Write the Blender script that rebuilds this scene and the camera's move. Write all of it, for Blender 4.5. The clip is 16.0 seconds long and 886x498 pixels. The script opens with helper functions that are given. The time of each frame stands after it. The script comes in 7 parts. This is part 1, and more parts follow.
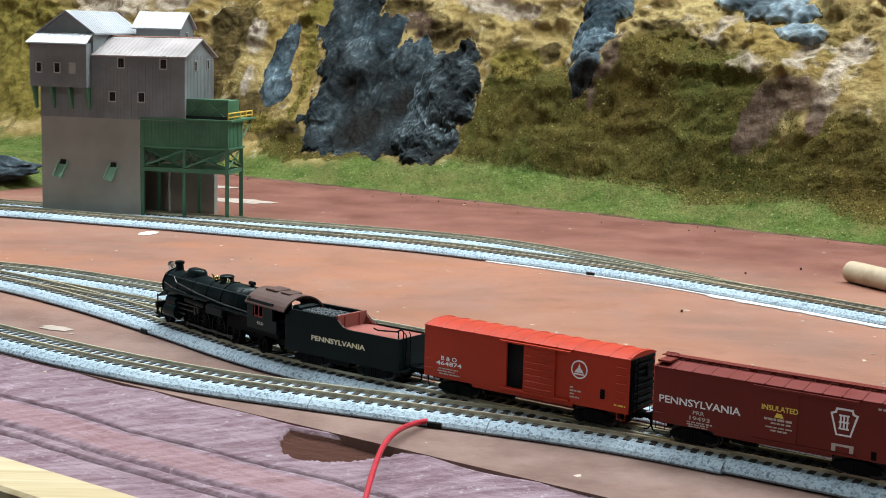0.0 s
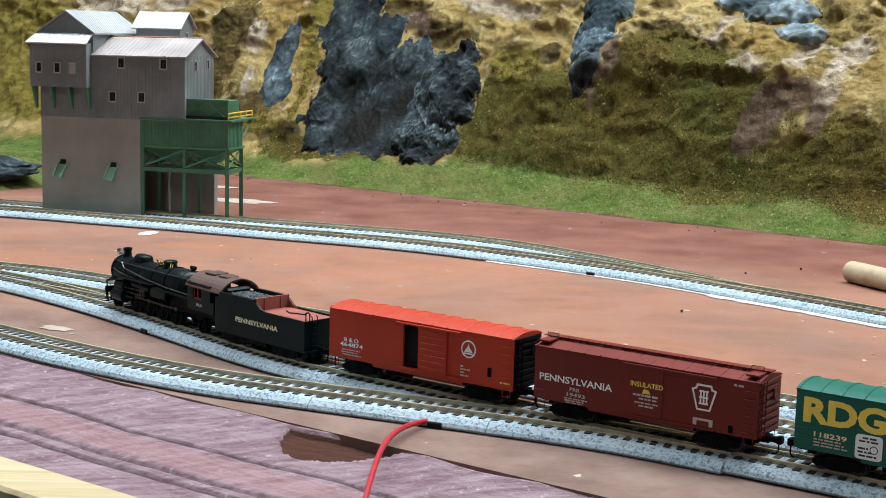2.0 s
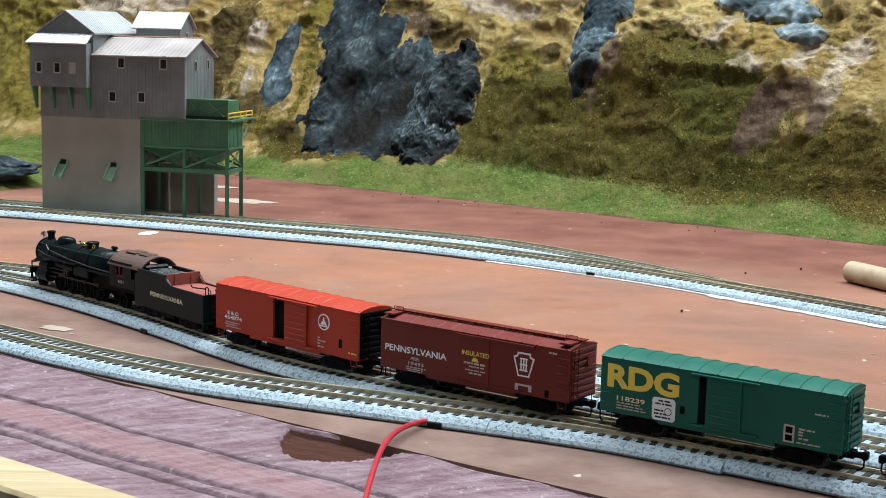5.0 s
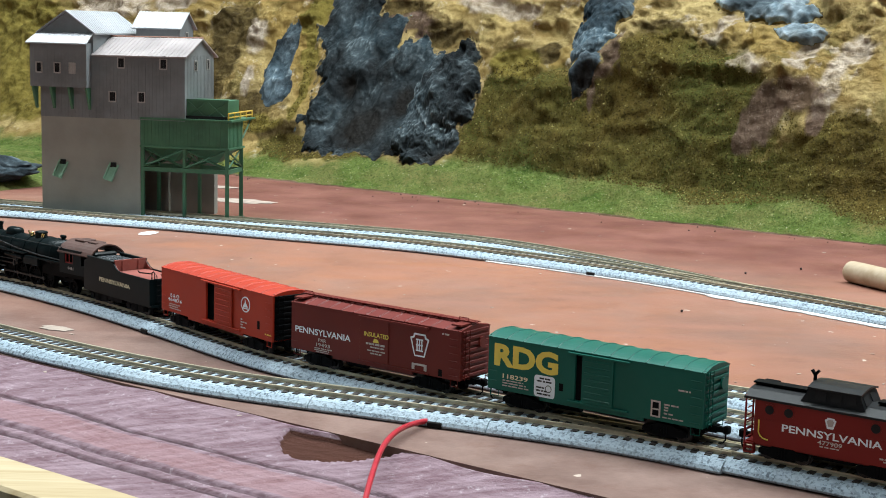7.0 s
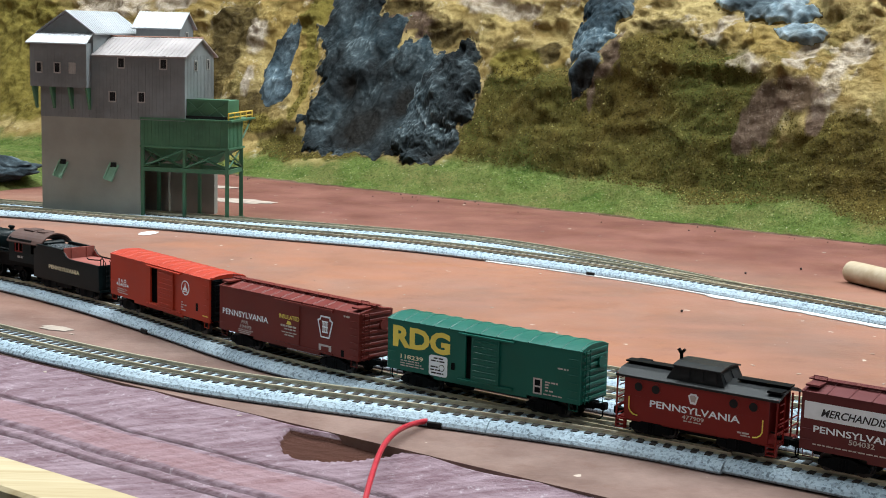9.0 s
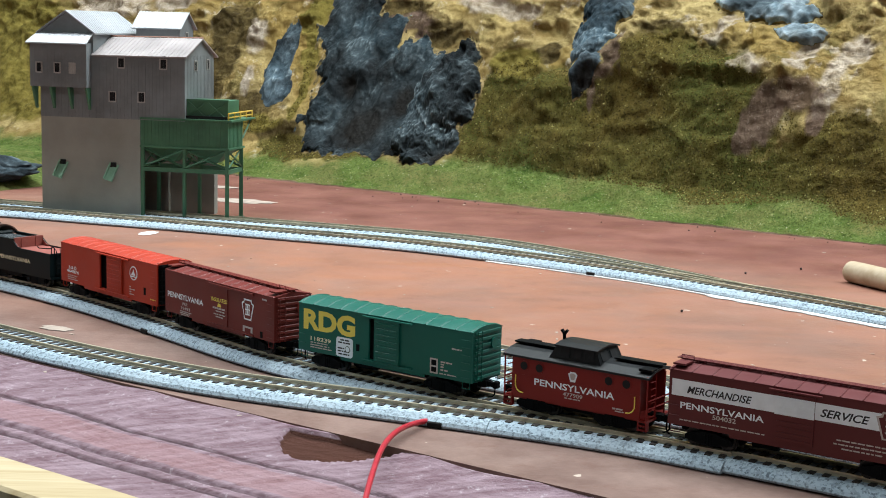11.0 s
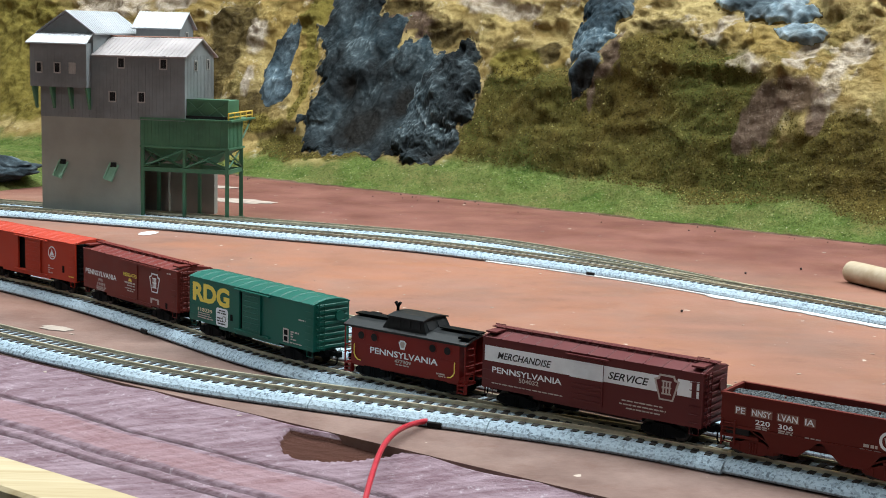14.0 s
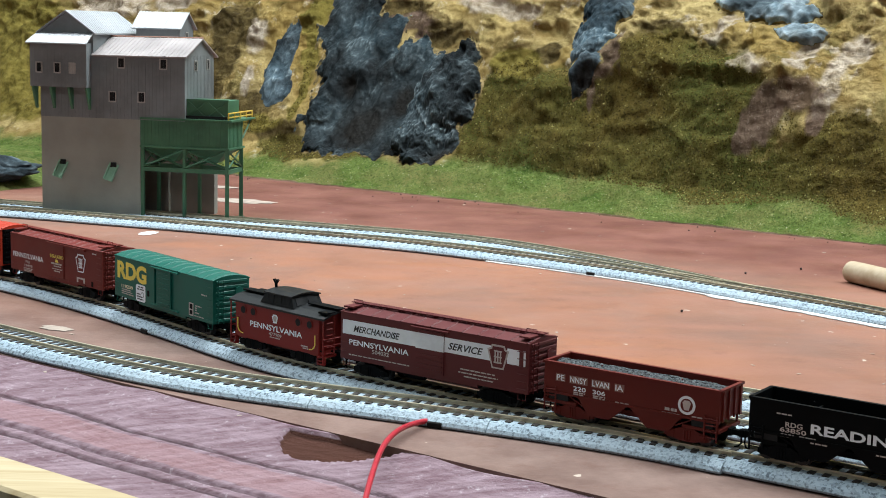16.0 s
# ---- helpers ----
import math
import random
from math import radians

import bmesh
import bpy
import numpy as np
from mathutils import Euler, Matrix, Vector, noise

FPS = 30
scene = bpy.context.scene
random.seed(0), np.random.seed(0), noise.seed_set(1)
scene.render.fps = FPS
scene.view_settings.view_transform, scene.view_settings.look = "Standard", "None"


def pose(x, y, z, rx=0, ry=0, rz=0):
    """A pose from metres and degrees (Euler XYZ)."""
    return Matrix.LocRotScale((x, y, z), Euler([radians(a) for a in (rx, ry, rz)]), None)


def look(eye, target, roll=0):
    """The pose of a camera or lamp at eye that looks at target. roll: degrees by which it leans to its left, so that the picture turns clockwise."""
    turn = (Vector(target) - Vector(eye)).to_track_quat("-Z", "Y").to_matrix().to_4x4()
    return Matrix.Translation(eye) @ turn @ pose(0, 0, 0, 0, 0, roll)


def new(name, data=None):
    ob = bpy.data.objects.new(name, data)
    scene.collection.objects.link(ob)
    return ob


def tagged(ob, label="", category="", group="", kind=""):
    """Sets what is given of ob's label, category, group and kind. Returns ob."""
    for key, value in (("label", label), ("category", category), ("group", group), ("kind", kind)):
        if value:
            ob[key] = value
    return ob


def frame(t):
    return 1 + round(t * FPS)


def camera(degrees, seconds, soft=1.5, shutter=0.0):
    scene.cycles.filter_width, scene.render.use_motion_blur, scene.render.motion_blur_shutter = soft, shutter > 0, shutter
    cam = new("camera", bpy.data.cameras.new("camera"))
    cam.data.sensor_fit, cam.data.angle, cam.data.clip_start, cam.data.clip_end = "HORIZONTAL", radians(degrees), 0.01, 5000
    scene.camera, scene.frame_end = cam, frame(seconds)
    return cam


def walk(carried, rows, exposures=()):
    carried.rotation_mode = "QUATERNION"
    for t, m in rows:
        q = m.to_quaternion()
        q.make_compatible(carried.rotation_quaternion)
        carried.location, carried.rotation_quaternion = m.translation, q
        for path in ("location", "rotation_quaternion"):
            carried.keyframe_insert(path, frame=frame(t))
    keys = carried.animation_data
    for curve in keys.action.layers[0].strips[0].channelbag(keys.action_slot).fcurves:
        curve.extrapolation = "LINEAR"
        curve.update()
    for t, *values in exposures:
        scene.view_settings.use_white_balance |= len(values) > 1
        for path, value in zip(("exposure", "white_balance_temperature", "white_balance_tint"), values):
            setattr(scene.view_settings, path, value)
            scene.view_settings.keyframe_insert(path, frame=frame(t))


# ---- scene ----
# ---------------------------------------------------------------- camera
MM = 0.001
cam = camera(33.945, 16.0, soft=0.95)
EYE = Vector((0, 0, 0.1274))
AIM = EYE + Vector((0, math.cos(radians(8.5965)), -math.sin(radians(8.5965))))
walk(cam, [(0, look(EYE, AIM, 1.5193)), (16, look(EYE, AIM, 1.5193))])

# ---------------------------------------------------------------- light
world = bpy.data.worlds.new("room_air")
world.use_nodes = True
world.node_tree.nodes["Background"].inputs["Color"].default_value = (0.9, 0.95, 1.0, 1)
world.node_tree.nodes["Background"].inputs["Strength"].default_value = 0.02
scene.world = world
scene.view_settings.exposure = 0.24


def overhead_lamp(x, y, z, power, turn=0):
    """Area lamp at ceiling height, shining down: unseen tube lights and one fill."""
    data = bpy.data.lights.new("overhead_light", "AREA")
    data.shape, data.size, data.size_y, data.energy = "RECTANGLE", 1.2, 0.28, power
    data.color = (0.90, 1.0, 1.03)
    ob = new("overhead_light", data)
    ob.matrix_basis = pose(x, y, z, 0, 0, turn)
    return ob


# two assumed tubes; the third is an added fill for the train's near sides
for lx, ly, lp in ((-0.55, 1.0, 36), (0.75, 0.85, 36), (0.1, -1.2, 9)):
    overhead_lamp(lx, ly, 1.46, lp)


# ---------------------------------------------------------------- materials
def links(m):
    nt = m.node_tree
    return nt.nodes, nt.links


def noise_node(ns, ls, src, scale, detail=4.0, rough=0.55):
    n = ns.new("ShaderNodeTexNoise")
    n.inputs["Scale"].default_value, n.inputs["Detail"].default_value, n.inputs["Roughness"].default_value = scale, detail, rough
    ls.new(src, n.inputs["Vector"])
    return n.outputs["Fac"]


def ramp(ns, ls, src, a, b, ca=(0, 0, 0), cb=(1, 1, 1)):
    r = ns.new("ShaderNodeValToRGB")
    r.color_ramp.elements[0].position, r.color_ramp.elements[1].position = a, b
    r.color_ramp.elements[0].color, r.color_ramp.elements[1].color = (*ca, 1), (*cb, 1)
    ls.new(src, r.inputs["Fac"])
    return r.outputs["Color"]


def mix(ns, ls, fac, a, b, mode="MIX"):
    n = ns.new("ShaderNodeMix")
    n.data_type, n.blend_type = "RGBA", mode
    for sock, val in ((n.inputs["Factor"], fac), (n.inputs["A"], a), (n.inputs["B"], b)):
        if isinstance(val, (int, float)):
            sock.default_value = val
        elif isinstance(val, tuple):
            sock.default_value = (*val, 1)
        else:
            ls.new(val, sock)
    return n.outputs["Result"]


def start(name, rough=0.6, metal=0.0, spec=0.4):
    m = bpy.data.materials.new(name)
    m.use_nodes = True
    ns, ls = links(m)
    b = ns["Principled BSDF"]
    b.inputs["Roughness"].default_value, b.inputs["Metallic"].default_value = rough, metal
    b.inputs["Specular IOR Level"].default_value = spec
    co = ns.new("ShaderNodeTexCoord").outputs["Object"]
    return m, ns, ls, b, co


def bump(ns, ls, b, src, strength, dist):
    n = ns.new("ShaderNodeBump")
    n.inputs["Strength"].default_value, n.inputs["Distance"].default_value = strength, dist
    ls.new(src, n.inputs["Height"])
    ls.new(n.outputs["Normal"], b.inputs["Normal"])


def paint(name, base, rough=0.5, metal=0.0, var=0.18, scale=60.0, grain=900.0, relief=0.00012, dust=0.06, spec=0.4):
    """Painted or cast surface: blotches, fine grain, a little pale dust and relief."""
    m, ns, ls, b, co = start(name, rough, metal, spec)
    lo = tuple(c * (1 - var) for c in base)
    hi = tuple(min(1, c * (1 + var)) for c in base)
    col = mix(ns, ls, ramp(ns, ls, noise_node(ns, ls, co, scale), 0.3, 0.7), lo, hi)
    fine = noise_node(ns, ls, co, grain, 2.0)
    if dust:
        grey = tuple(0.5 * c + 0.18 for c in base)
        d = ramp(ns, ls, noise_node(ns, ls, co, scale * 5, 5.0, 0.7), 0.52, 0.85, (0, 0, 0), (dust * 4,) * 3)
        col = mix(ns, ls, d, col, grey)
    ls.new(col, b.inputs["Base Color"])
    r = ramp(ns, ls, noise_node(ns, ls, co, scale * 2), 0.2, 0.8, (rough * 0.8,) * 3, (min(1, rough * 1.2),) * 3)
    ls.new(r, b.inputs["Roughness"])
    bump(ns, ls, b, fine, 0.35, relief)
    return m


def board_material():
    m, ns, ls, b, co = start("terracotta_board_paint", 0.62, 0, 0.25)
    big = ramp(ns, ls, noise_node(ns, ls, co, 5.0, 3.0), 0.35, 0.65)
    col = mix(ns, ls, big, (0.205, 0.102, 0.074), (0.325, 0.136, 0.077))
    pink = ramp(ns, ls, noise_node(ns, ls, co, 13.0, 5.0, 0.6), 0.5, 0.72)
    col = mix(ns, ls, pink, col, (0.262, 0.144, 0.107))
    dull = ramp(ns, ls, noise_node(ns, ls, co, 7.0, 6.0, 0.65), 0.47, 0.60, (0, 0, 0), (0.8,) * 3)
    col = mix(ns, ls, dull, col, (0.200, 0.112, 0.086))
    streak = ns.new("ShaderNodeMapping")
    streak.inputs["Rotation"].default_value[2] = 0.62
    streak.inputs["Scale"].default_value = (9, 60, 20)
    ls.new(co, streak.inputs["Vector"])
    st = ramp(ns, ls, noise_node(ns, ls, streak.outputs["Vector"], 1.0, 4.0), 0.44, 0.70, (0, 0, 0), (0.8,) * 3)
    col = mix(ns, ls, st, col, (0.275, 0.128, 0.090))
    # the strip behind the far track is a darker, redder coat
    grad = ns.new("ShaderNodeVectorMath")
    grad.operation = "DOT_PRODUCT"
    grad.inputs[1].default_value = (0.5, 0.866, 0)
    ls.new(co, grad.inputs[0])
    wob = ns.new("ShaderNodeMath")
    wob.operation = "MULTIPLY_ADD"
    wob.inputs[1].default_value = 0.05
    ls.new(noise_node(ns, ls, co, 16.0), wob.inputs[0])
    ls.new(grad.outputs["Value"], wob.inputs[2])
    back = ramp(ns, ls, wob.outputs[0], 0.755, 0.83)
    red = mix(ns, ls, ramp(ns, ls, noise_node(ns, ls, co, 22.0), 0.35, 0.7), (0.135, 0.050, 0.038), (0.205, 0.085, 0.064))
    col = mix(ns, ls, back, col, red)
    # the front strip is dusty and faded towards mauve brown
    near = ramp(ns, ls, wob.outputs[0], 0.455, 0.545, (0.85,) * 3, (0, 0, 0))
    dusty = mix(ns, ls, ramp(ns, ls, noise_node(ns, ls, co, 40.0, 6.0, 0.7), 0.36, 0.66), (0.140, 0.086, 0.072), (0.235, 0.158, 0.134))
    col = mix(ns, ls, near, col, dusty)
    stain_shade = ramp(ns, ls, noise_node(ns, ls, co, 46.0, 7.0, 0.78), 0.55, 0.70, (0, 0, 0), (0.55,) * 3)
    col = mix(ns, ls, stain_shade, col, (0.15, 0.070, 0.048))
    chips = ramp(ns, ls, noise_node(ns, ls, co, 160.0, 2.0, 0.4), 0.745, 0.76)
    col = mix(ns, ls, chips, col, (0.50, 0.40, 0.34))
    ls.new(col, b.inputs["Base Color"])
    ls.new(ramp(ns, ls, noise_node(ns, ls, co, 30.0), 0.3, 0.7, (0.42,) * 3, (0.7,) * 3), b.inputs["Roughness"])
    bump(ns, ls, b, noise_node(ns, ls, co, 420.0, 4.0), 0.35, 0.0004)
    return m


def ballast_material(name, base):
    m, ns, ls, b, co = start(name, 0.85, 0, 0.2)
    v = ns.new("ShaderNodeTexVoronoi")
    v.inputs["Scale"].default_value = 1500.0
    ls.new(co, v.inputs["Vector"])
    cell = ramp(ns, ls, v.outputs["Color"], 0.08, 0.5, (0.42,) * 3, (1.0,) * 3)
    col = mix(ns, ls, 1.0, base, cell, "MULTIPLY")
    dark = ramp(ns, ls, noise_node(ns, ls, co, 780.0, 2.0, 0.5), 0.57, 0.66, (0, 0, 0), (0.8,) * 3)
    col = mix(ns, ls, dark, col, (0.085, 0.110, 0.135))
    wear = ramp(ns, ls, noise_node(ns, ls, co, 45.0), 0.45, 0.7, (0, 0, 0), (0.3,) * 3)
    col = mix(ns, ls, wear, col, (0.52, 0.58, 0.62))
    ls.new(col, b.inputs["Base Color"])
    bump(ns, ls, b, v.outputs["Distance"], 0.4, 0.00022)
    return m


def hill_material():
    """Ground cover: two mask attributes tell turf, olive bank, soil, bare plaster, moss and dark scatter apart."""
    m, ns, ls, b, co = start("scenery_ground_cover", 0.95, 0, 0.1)

    def masks(name):
        att = ns.new("ShaderNodeAttribute")
        att.attribute_name = name
        sep = ns.new("ShaderNodeSeparateColor")
        ls.new(att.outputs["Color"], sep.inputs["Color"])
        return sep

    one, two = masks("cover"), masks("cover_more")
    n1, n2 = noise_node(ns, ls, co, 38.0, 6.0, 0.65), noise_node(ns, ls, co, 320.0, 4.0, 0.7)
    n3, n4 = noise_node(ns, ls, co, 12.0, 3.0), noise_node(ns, ls, co, 95.0, 5.0, 0.7)
    grit = noise_node(ns, ls, co, 620.0, 2.0, 0.6)
    tan = mix(ns, ls, ramp(ns, ls, n1, 0.34, 0.64), (0.215, 0.138, 0.046), (0.50, 0.375, 0.165))
    tan = mix(ns, ls, ramp(ns, ls, n3, 0.46, 0.62, (0, 0, 0), (0.8,) * 3), tan, (0.34, 0.225, 0.068))
    tan = mix(ns, ls, ramp(ns, ls, noise_node(ns, ls, co, 21.0, 6.0, 0.7), 0.54, 0.66, (0, 0, 0), (0.85,) * 3), tan, (0.135, 0.105, 0.032))
    tan = mix(ns, ls, ramp(ns, ls, noise_node(ns, ls, co, 52.0, 5.0, 0.7), 0.58, 0.68, (0, 0, 0), (0.8,) * 3), tan, (0.62, 0.52, 0.40))
    tan = mix(ns, ls, ramp(ns, ls, n2, 0.60, 0.74, (0, 0, 0), (0.7,) * 3), tan, (0.13, 0.085, 0.040))
    pale = mix(ns, ls, ramp(ns, ls, n4, 0.36, 0.64), (0.29, 0.215, 0.145), (0.62, 0.52, 0.43))
    olive = mix(ns, ls, ramp(ns, ls, n1, 0.35, 0.65), (0.060, 0.043, 0.010), (0.150, 0.108, 0.026))
    olive = mix(ns, ls, ramp(ns, ls, n3, 0.44, 0.64), olive, (0.078, 0.083, 0.018))
    olive = mix(ns, ls, ramp(ns, ls, n4, 0.52, 0.70, (0, 0, 0), (0.7,) * 3), olive, (0.165, 0.145, 0.036))
    olive = mix(ns, ls, ramp(ns, ls, grit, 0.36, 0.46, (0.7,) * 3, (0, 0, 0)), olive, (0.027, 0.022, 0.007))
    moss = mix(ns, ls, ramp(ns, ls, n4, 0.36, 0.62), (0.115, 0.090, 0.018), (0.265, 0.205, 0.050))
    green = mix(ns, ls, ramp(ns, ls, n1, 0.38, 0.66), (0.068, 0.118, 0.020), (0.175, 0.222, 0.060))
    green = mix(ns, ls, ramp(ns, ls, n2, 0.58, 0.74), green, (0.36, 0.37, 0.17))
    green = mix(ns, ls, ramp(ns, ls, noise_node(ns, ls, co, 18.0, 6.0, 0.7), 0.46, 0.62, (0, 0, 0), (0.75,) * 3), green, (0.215, 0.190, 0.070))
    green = mix(ns, ls, ramp(ns, ls, grit, 0.36, 0.48, (0.7,) * 3, (0, 0, 0)), green, (0.045, 0.075, 0.018))
    soil = mix(ns, ls, ramp(ns, ls, n1, 0.35, 0.65), (0.068, 0.040, 0.026), (0.175, 0.112, 0.088))
    soil = mix(ns, ls, ramp(ns, ls, n2, 0.58, 0.70, (0, 0, 0), (0.6,) * 3), soil, (0.36, 0.28, 0.24))
    dark = mix(ns, ls, ramp(ns, ls, n4, 0.35, 0.65), (0.050, 0.033, 0.012), (0.140, 0.098, 0.036))

    def soft(sep, ch, a, z, top=1.0):
        k = ns.new("ShaderNodeMath")
        k.operation = "MULTIPLY_ADD"
        k.inputs[1].default_value = 0.62
        ls.new(noise_node(ns, ls, co, 75.0, 7.0, 0.72), k.inputs[0])
        ls.new(sep.outputs[ch], k.inputs[2])
        return ramp(ns, ls, k.outputs[0], a, z, (0, 0, 0), (top,) * 3)

    col = mix(ns, ls, soft(two, "Blue", 0.62, 0.92), tan, dark)
    col = mix(ns, ls, soft(two, "Red", 0.62, 1.20, 0.85), col, pale)
    col = mix(ns, ls, soft(one, "Green", 0.60, 0.84), col, olive)
    col = mix(ns, ls, soft(two, "Green", 0.62, 0.88), col, moss)
    col = mix(ns, ls, soft(one, "Blue", 0.70, 1.25, 0.85), col, soil)
    col = mix(ns, ls, soft(one, "Red", 0.52, 0.98), col, green)
    ls.new(col, b.inputs["Base Color"])
    h = mix(ns, ls, 0.5, n2, noise_node(ns, ls, co, 900.0, 3.0, 0.7))
    bump(ns, ls, b, h, 1.0, 0.0060)
    return m


def crumb_material(name, lo, hi, odd):
    """Ground foam: every crumb has its own tone."""
    m, ns, ls, b, co = start(name, 0.95, 0, 0.1)
    isl = ns.new("ShaderNodeNewGeometry").outputs["Random Per Island"]
    col = mix(ns, ls, isl, lo, hi)
    col = mix(ns, ls, ramp(ns, ls, isl, 0.93, 0.96), col, odd)
    col = mix(ns, ls, ramp(ns, ls, noise_node(ns, ls, co, 30.0, 4.0), 0.4, 0.65, (0, 0, 0), (0.6,) * 3), col, tuple(c * 1.5 for c in lo))
    ls.new(col, b.inputs["Base Color"])
    return m


def rock_material(name, dark, light, brush):
    """Cast plaster rock: dark wash, hollow shade painted in, dry-brushed ridges, scatter creeping over its rim."""
    m, ns, ls, b, co = start(name, 0.7, 0, 0.12)
    geo = ns.new("ShaderNodeNewGeometry")
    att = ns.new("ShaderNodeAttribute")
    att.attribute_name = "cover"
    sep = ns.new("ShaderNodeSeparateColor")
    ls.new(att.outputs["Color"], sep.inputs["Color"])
    n1 = noise_node(ns, ls, co, 30.0, 7.0, 0.66)
    col = mix(ns, ls, ramp(ns, ls, n1, 0.38, 0.66), dark, light)
    teal = ramp(ns, ls, noise_node(ns, ls, co, 19.0, 3.0, 0.5), 0.48, 0.66, (0, 0, 0), (0.55,) * 3)
    col = mix(ns, ls, teal, col, tuple(c * k for c, k in zip(light, (0.42, 0.62, 0.72))))
    ridge = ramp(ns, ls, geo.outputs["Pointiness"], 0.505, 0.575)
    patchy = ramp(ns, ls, noise_node(ns, ls, co, 30.0, 4.0, 0.6), 0.46, 0.66)
    dry = mix(ns, ls, 1.0, ridge, patchy, "MULTIPLY")
    col = mix(ns, ls, dry, col, brush)
    streak = ramp(ns, ls, noise_node(ns, ls, co, 120.0, 6.0, 0.7), 0.58, 0.72, (0, 0, 0), (0.55,) * 3)
    col = mix(ns, ls, streak, col, tuple(c * 0.8 for c in brush))
    wash = ramp(ns, ls, noise_node(ns, ls, co, 24.0, 5.0, 0.65), 0.54, 0.68, (0, 0, 0), (0.75,) * 3)
    col = mix(ns, ls, wash, col, tuple(c * k for c, k in zip(dark, (0.95, 0.72, 0.55))))
    broad = ramp(ns, ls, noise_node(ns, ls, co, 15.0, 4.0, 0.6), 0.40, 0.60, (0.42,) * 3, (1.25,) * 3)
    col = mix(ns, ls, 1.0, col, broad, "MULTIPLY")
    # hollow mask goes near-black: the cavities' shade is put into the colour
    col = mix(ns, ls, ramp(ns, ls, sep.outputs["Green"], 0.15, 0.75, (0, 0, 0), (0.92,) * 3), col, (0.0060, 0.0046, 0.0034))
    k = ns.new("ShaderNodeMath")
    k.operation = "MULTIPLY_ADD"
    k.inputs[1].default_value = 0.9
    ls.new(noise_node(ns, ls, co, 70.0, 6.0, 0.7), k.inputs[0])
    ls.new(sep.outputs["Red"], k.inputs[2])
    scatter = mix(ns, ls, ramp(ns, ls, noise_node(ns, ls, co, 45.0, 5.0, 0.7), 0.4, 0.6), (0.085, 0.062, 0.022), (0.25, 0.18, 0.08))
    col = mix(ns, ls, ramp(ns, ls, k.outputs[0], 0.92, 1.36), scatter, col)
    ls.new(col, b.inputs["Base Color"])
    bump(ns, ls, b, noise_node(ns, ls, co, 210.0, 6.0, 0.62), 0.7, 0.0022)
    return m


def foam_material():
    m, ns, ls, b, co = start("purple_washed_foam", 0.7, 0, 0.12)
    mp = ns.new("ShaderNodeMapping")
    mp.inputs["Rotation"].default_value[2] = 0.62
    mp.inputs["Scale"].default_value = (25, 330, 330)
    ls.new(co, mp.inputs["Vector"])
    st = noise_node(ns, ls, mp.outputs["Vector"], 1.0, 5.0, 0.65)
    col = mix(ns, ls, ramp(ns, ls, st, 0.38, 0.64), (0.160, 0.094, 0.112), (0.295, 0.208, 0.240))
    att = ns.new("ShaderNodeAttribute")
    att.attribute_name = "cover"
    sep = ns.new("ShaderNodeSeparateColor")
    ls.new(att.outputs["Color"], sep.inputs["Color"])
    white = ramp(ns, ls, noise_node(ns, ls, co, 260.0, 5.0, 0.75), 0.58, 0.70, (0, 0, 0), (0.5,) * 3)
    col = mix(ns, ls, white, col, (0.56, 0.49, 0.52))
    col = mix(ns, ls, ramp(ns, ls, sep.outputs["Blue"], 0.3, 0.7, (0, 0, 0), (0.4,) * 3), col, (0.33, 0.17, 0.17))
    # ledge cracks darkened: the groove's shade is put into the colour
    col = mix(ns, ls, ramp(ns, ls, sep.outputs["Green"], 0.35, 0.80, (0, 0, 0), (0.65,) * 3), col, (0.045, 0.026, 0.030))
    col = mix(ns, ls, ramp(ns, ls, sep.outputs["Red"], 0.35, 0.6), col, (0.060, 0.020, 0.012))
    ls.new(col, b.inputs["Base Color"])
    bump(ns, ls, b, mix(ns, ls, 0.5, noise_node(ns, ls, mp.outputs["Vector"], 2.0, 5.0, 0.7), noise_node(ns, ls, co, 700.0, 4.0, 0.7)), 0.8, 0.0009)
    return m


def wood_material(name, light, dark, turn, stretch=(6, 160, 160)):
    m, ns, ls, b, co = start(name, 0.55, 0, 0.35)
    mp = ns.new("ShaderNodeMapping")
    mp.inputs["Rotation"].default_value[2] = turn
    mp.inputs["Scale"].default_value = stretch
    ls.new(co, mp.inputs["Vector"])
    g = noise_node(ns, ls, mp.outputs["Vector"], 1.0, 6.0, 0.6)
    col = mix(ns, ls, ramp(ns, ls, g, 0.42, 0.66), light, dark)
    ls.new(col, b.inputs["Base Color"])
    bump(ns, ls, b, g, 0.3, 0.0003)
    return m


BOARD = board_material()
BALLAST = ballast_material("grey_blue_ballast", (0.36, 0.445, 0.515))
HILL = hill_material()
ROCK = rock_material("blue_grey_rock_casting", (0.0062, 0.0090, 0.0105), (0.032, 0.044, 0.050), (0.165, 0.195, 0.205))
ROCK_PALE = rock_material("pale_blue_rock_casting", (0.020, 0.028, 0.034), (0.072, 0.100, 0.118), (0.25, 0.30, 0.32))
ROCK_SLAB = rock_material("pale_slab_rock_casting", (0.080, 0.105, 0.120), (0.23, 0.29, 0.325), (0.46, 0.51, 0.54))
BANK_FOAM = crumb_material("olive_ground_foam", (0.045, 0.033, 0.008), (0.165, 0.125, 0.030), (0.33, 0.29, 0.11))
TURF_FOAM = crumb_material("green_ground_foam", (0.060, 0.090, 0.016), (0.230, 0.265, 0.075), (0.46, 0.45, 0.28))
FOAM = foam_material()
PINE = wood_material("planed_pine", (0.52, 0.42, 0.27), (0.36, 0.26, 0.13), 0.62)
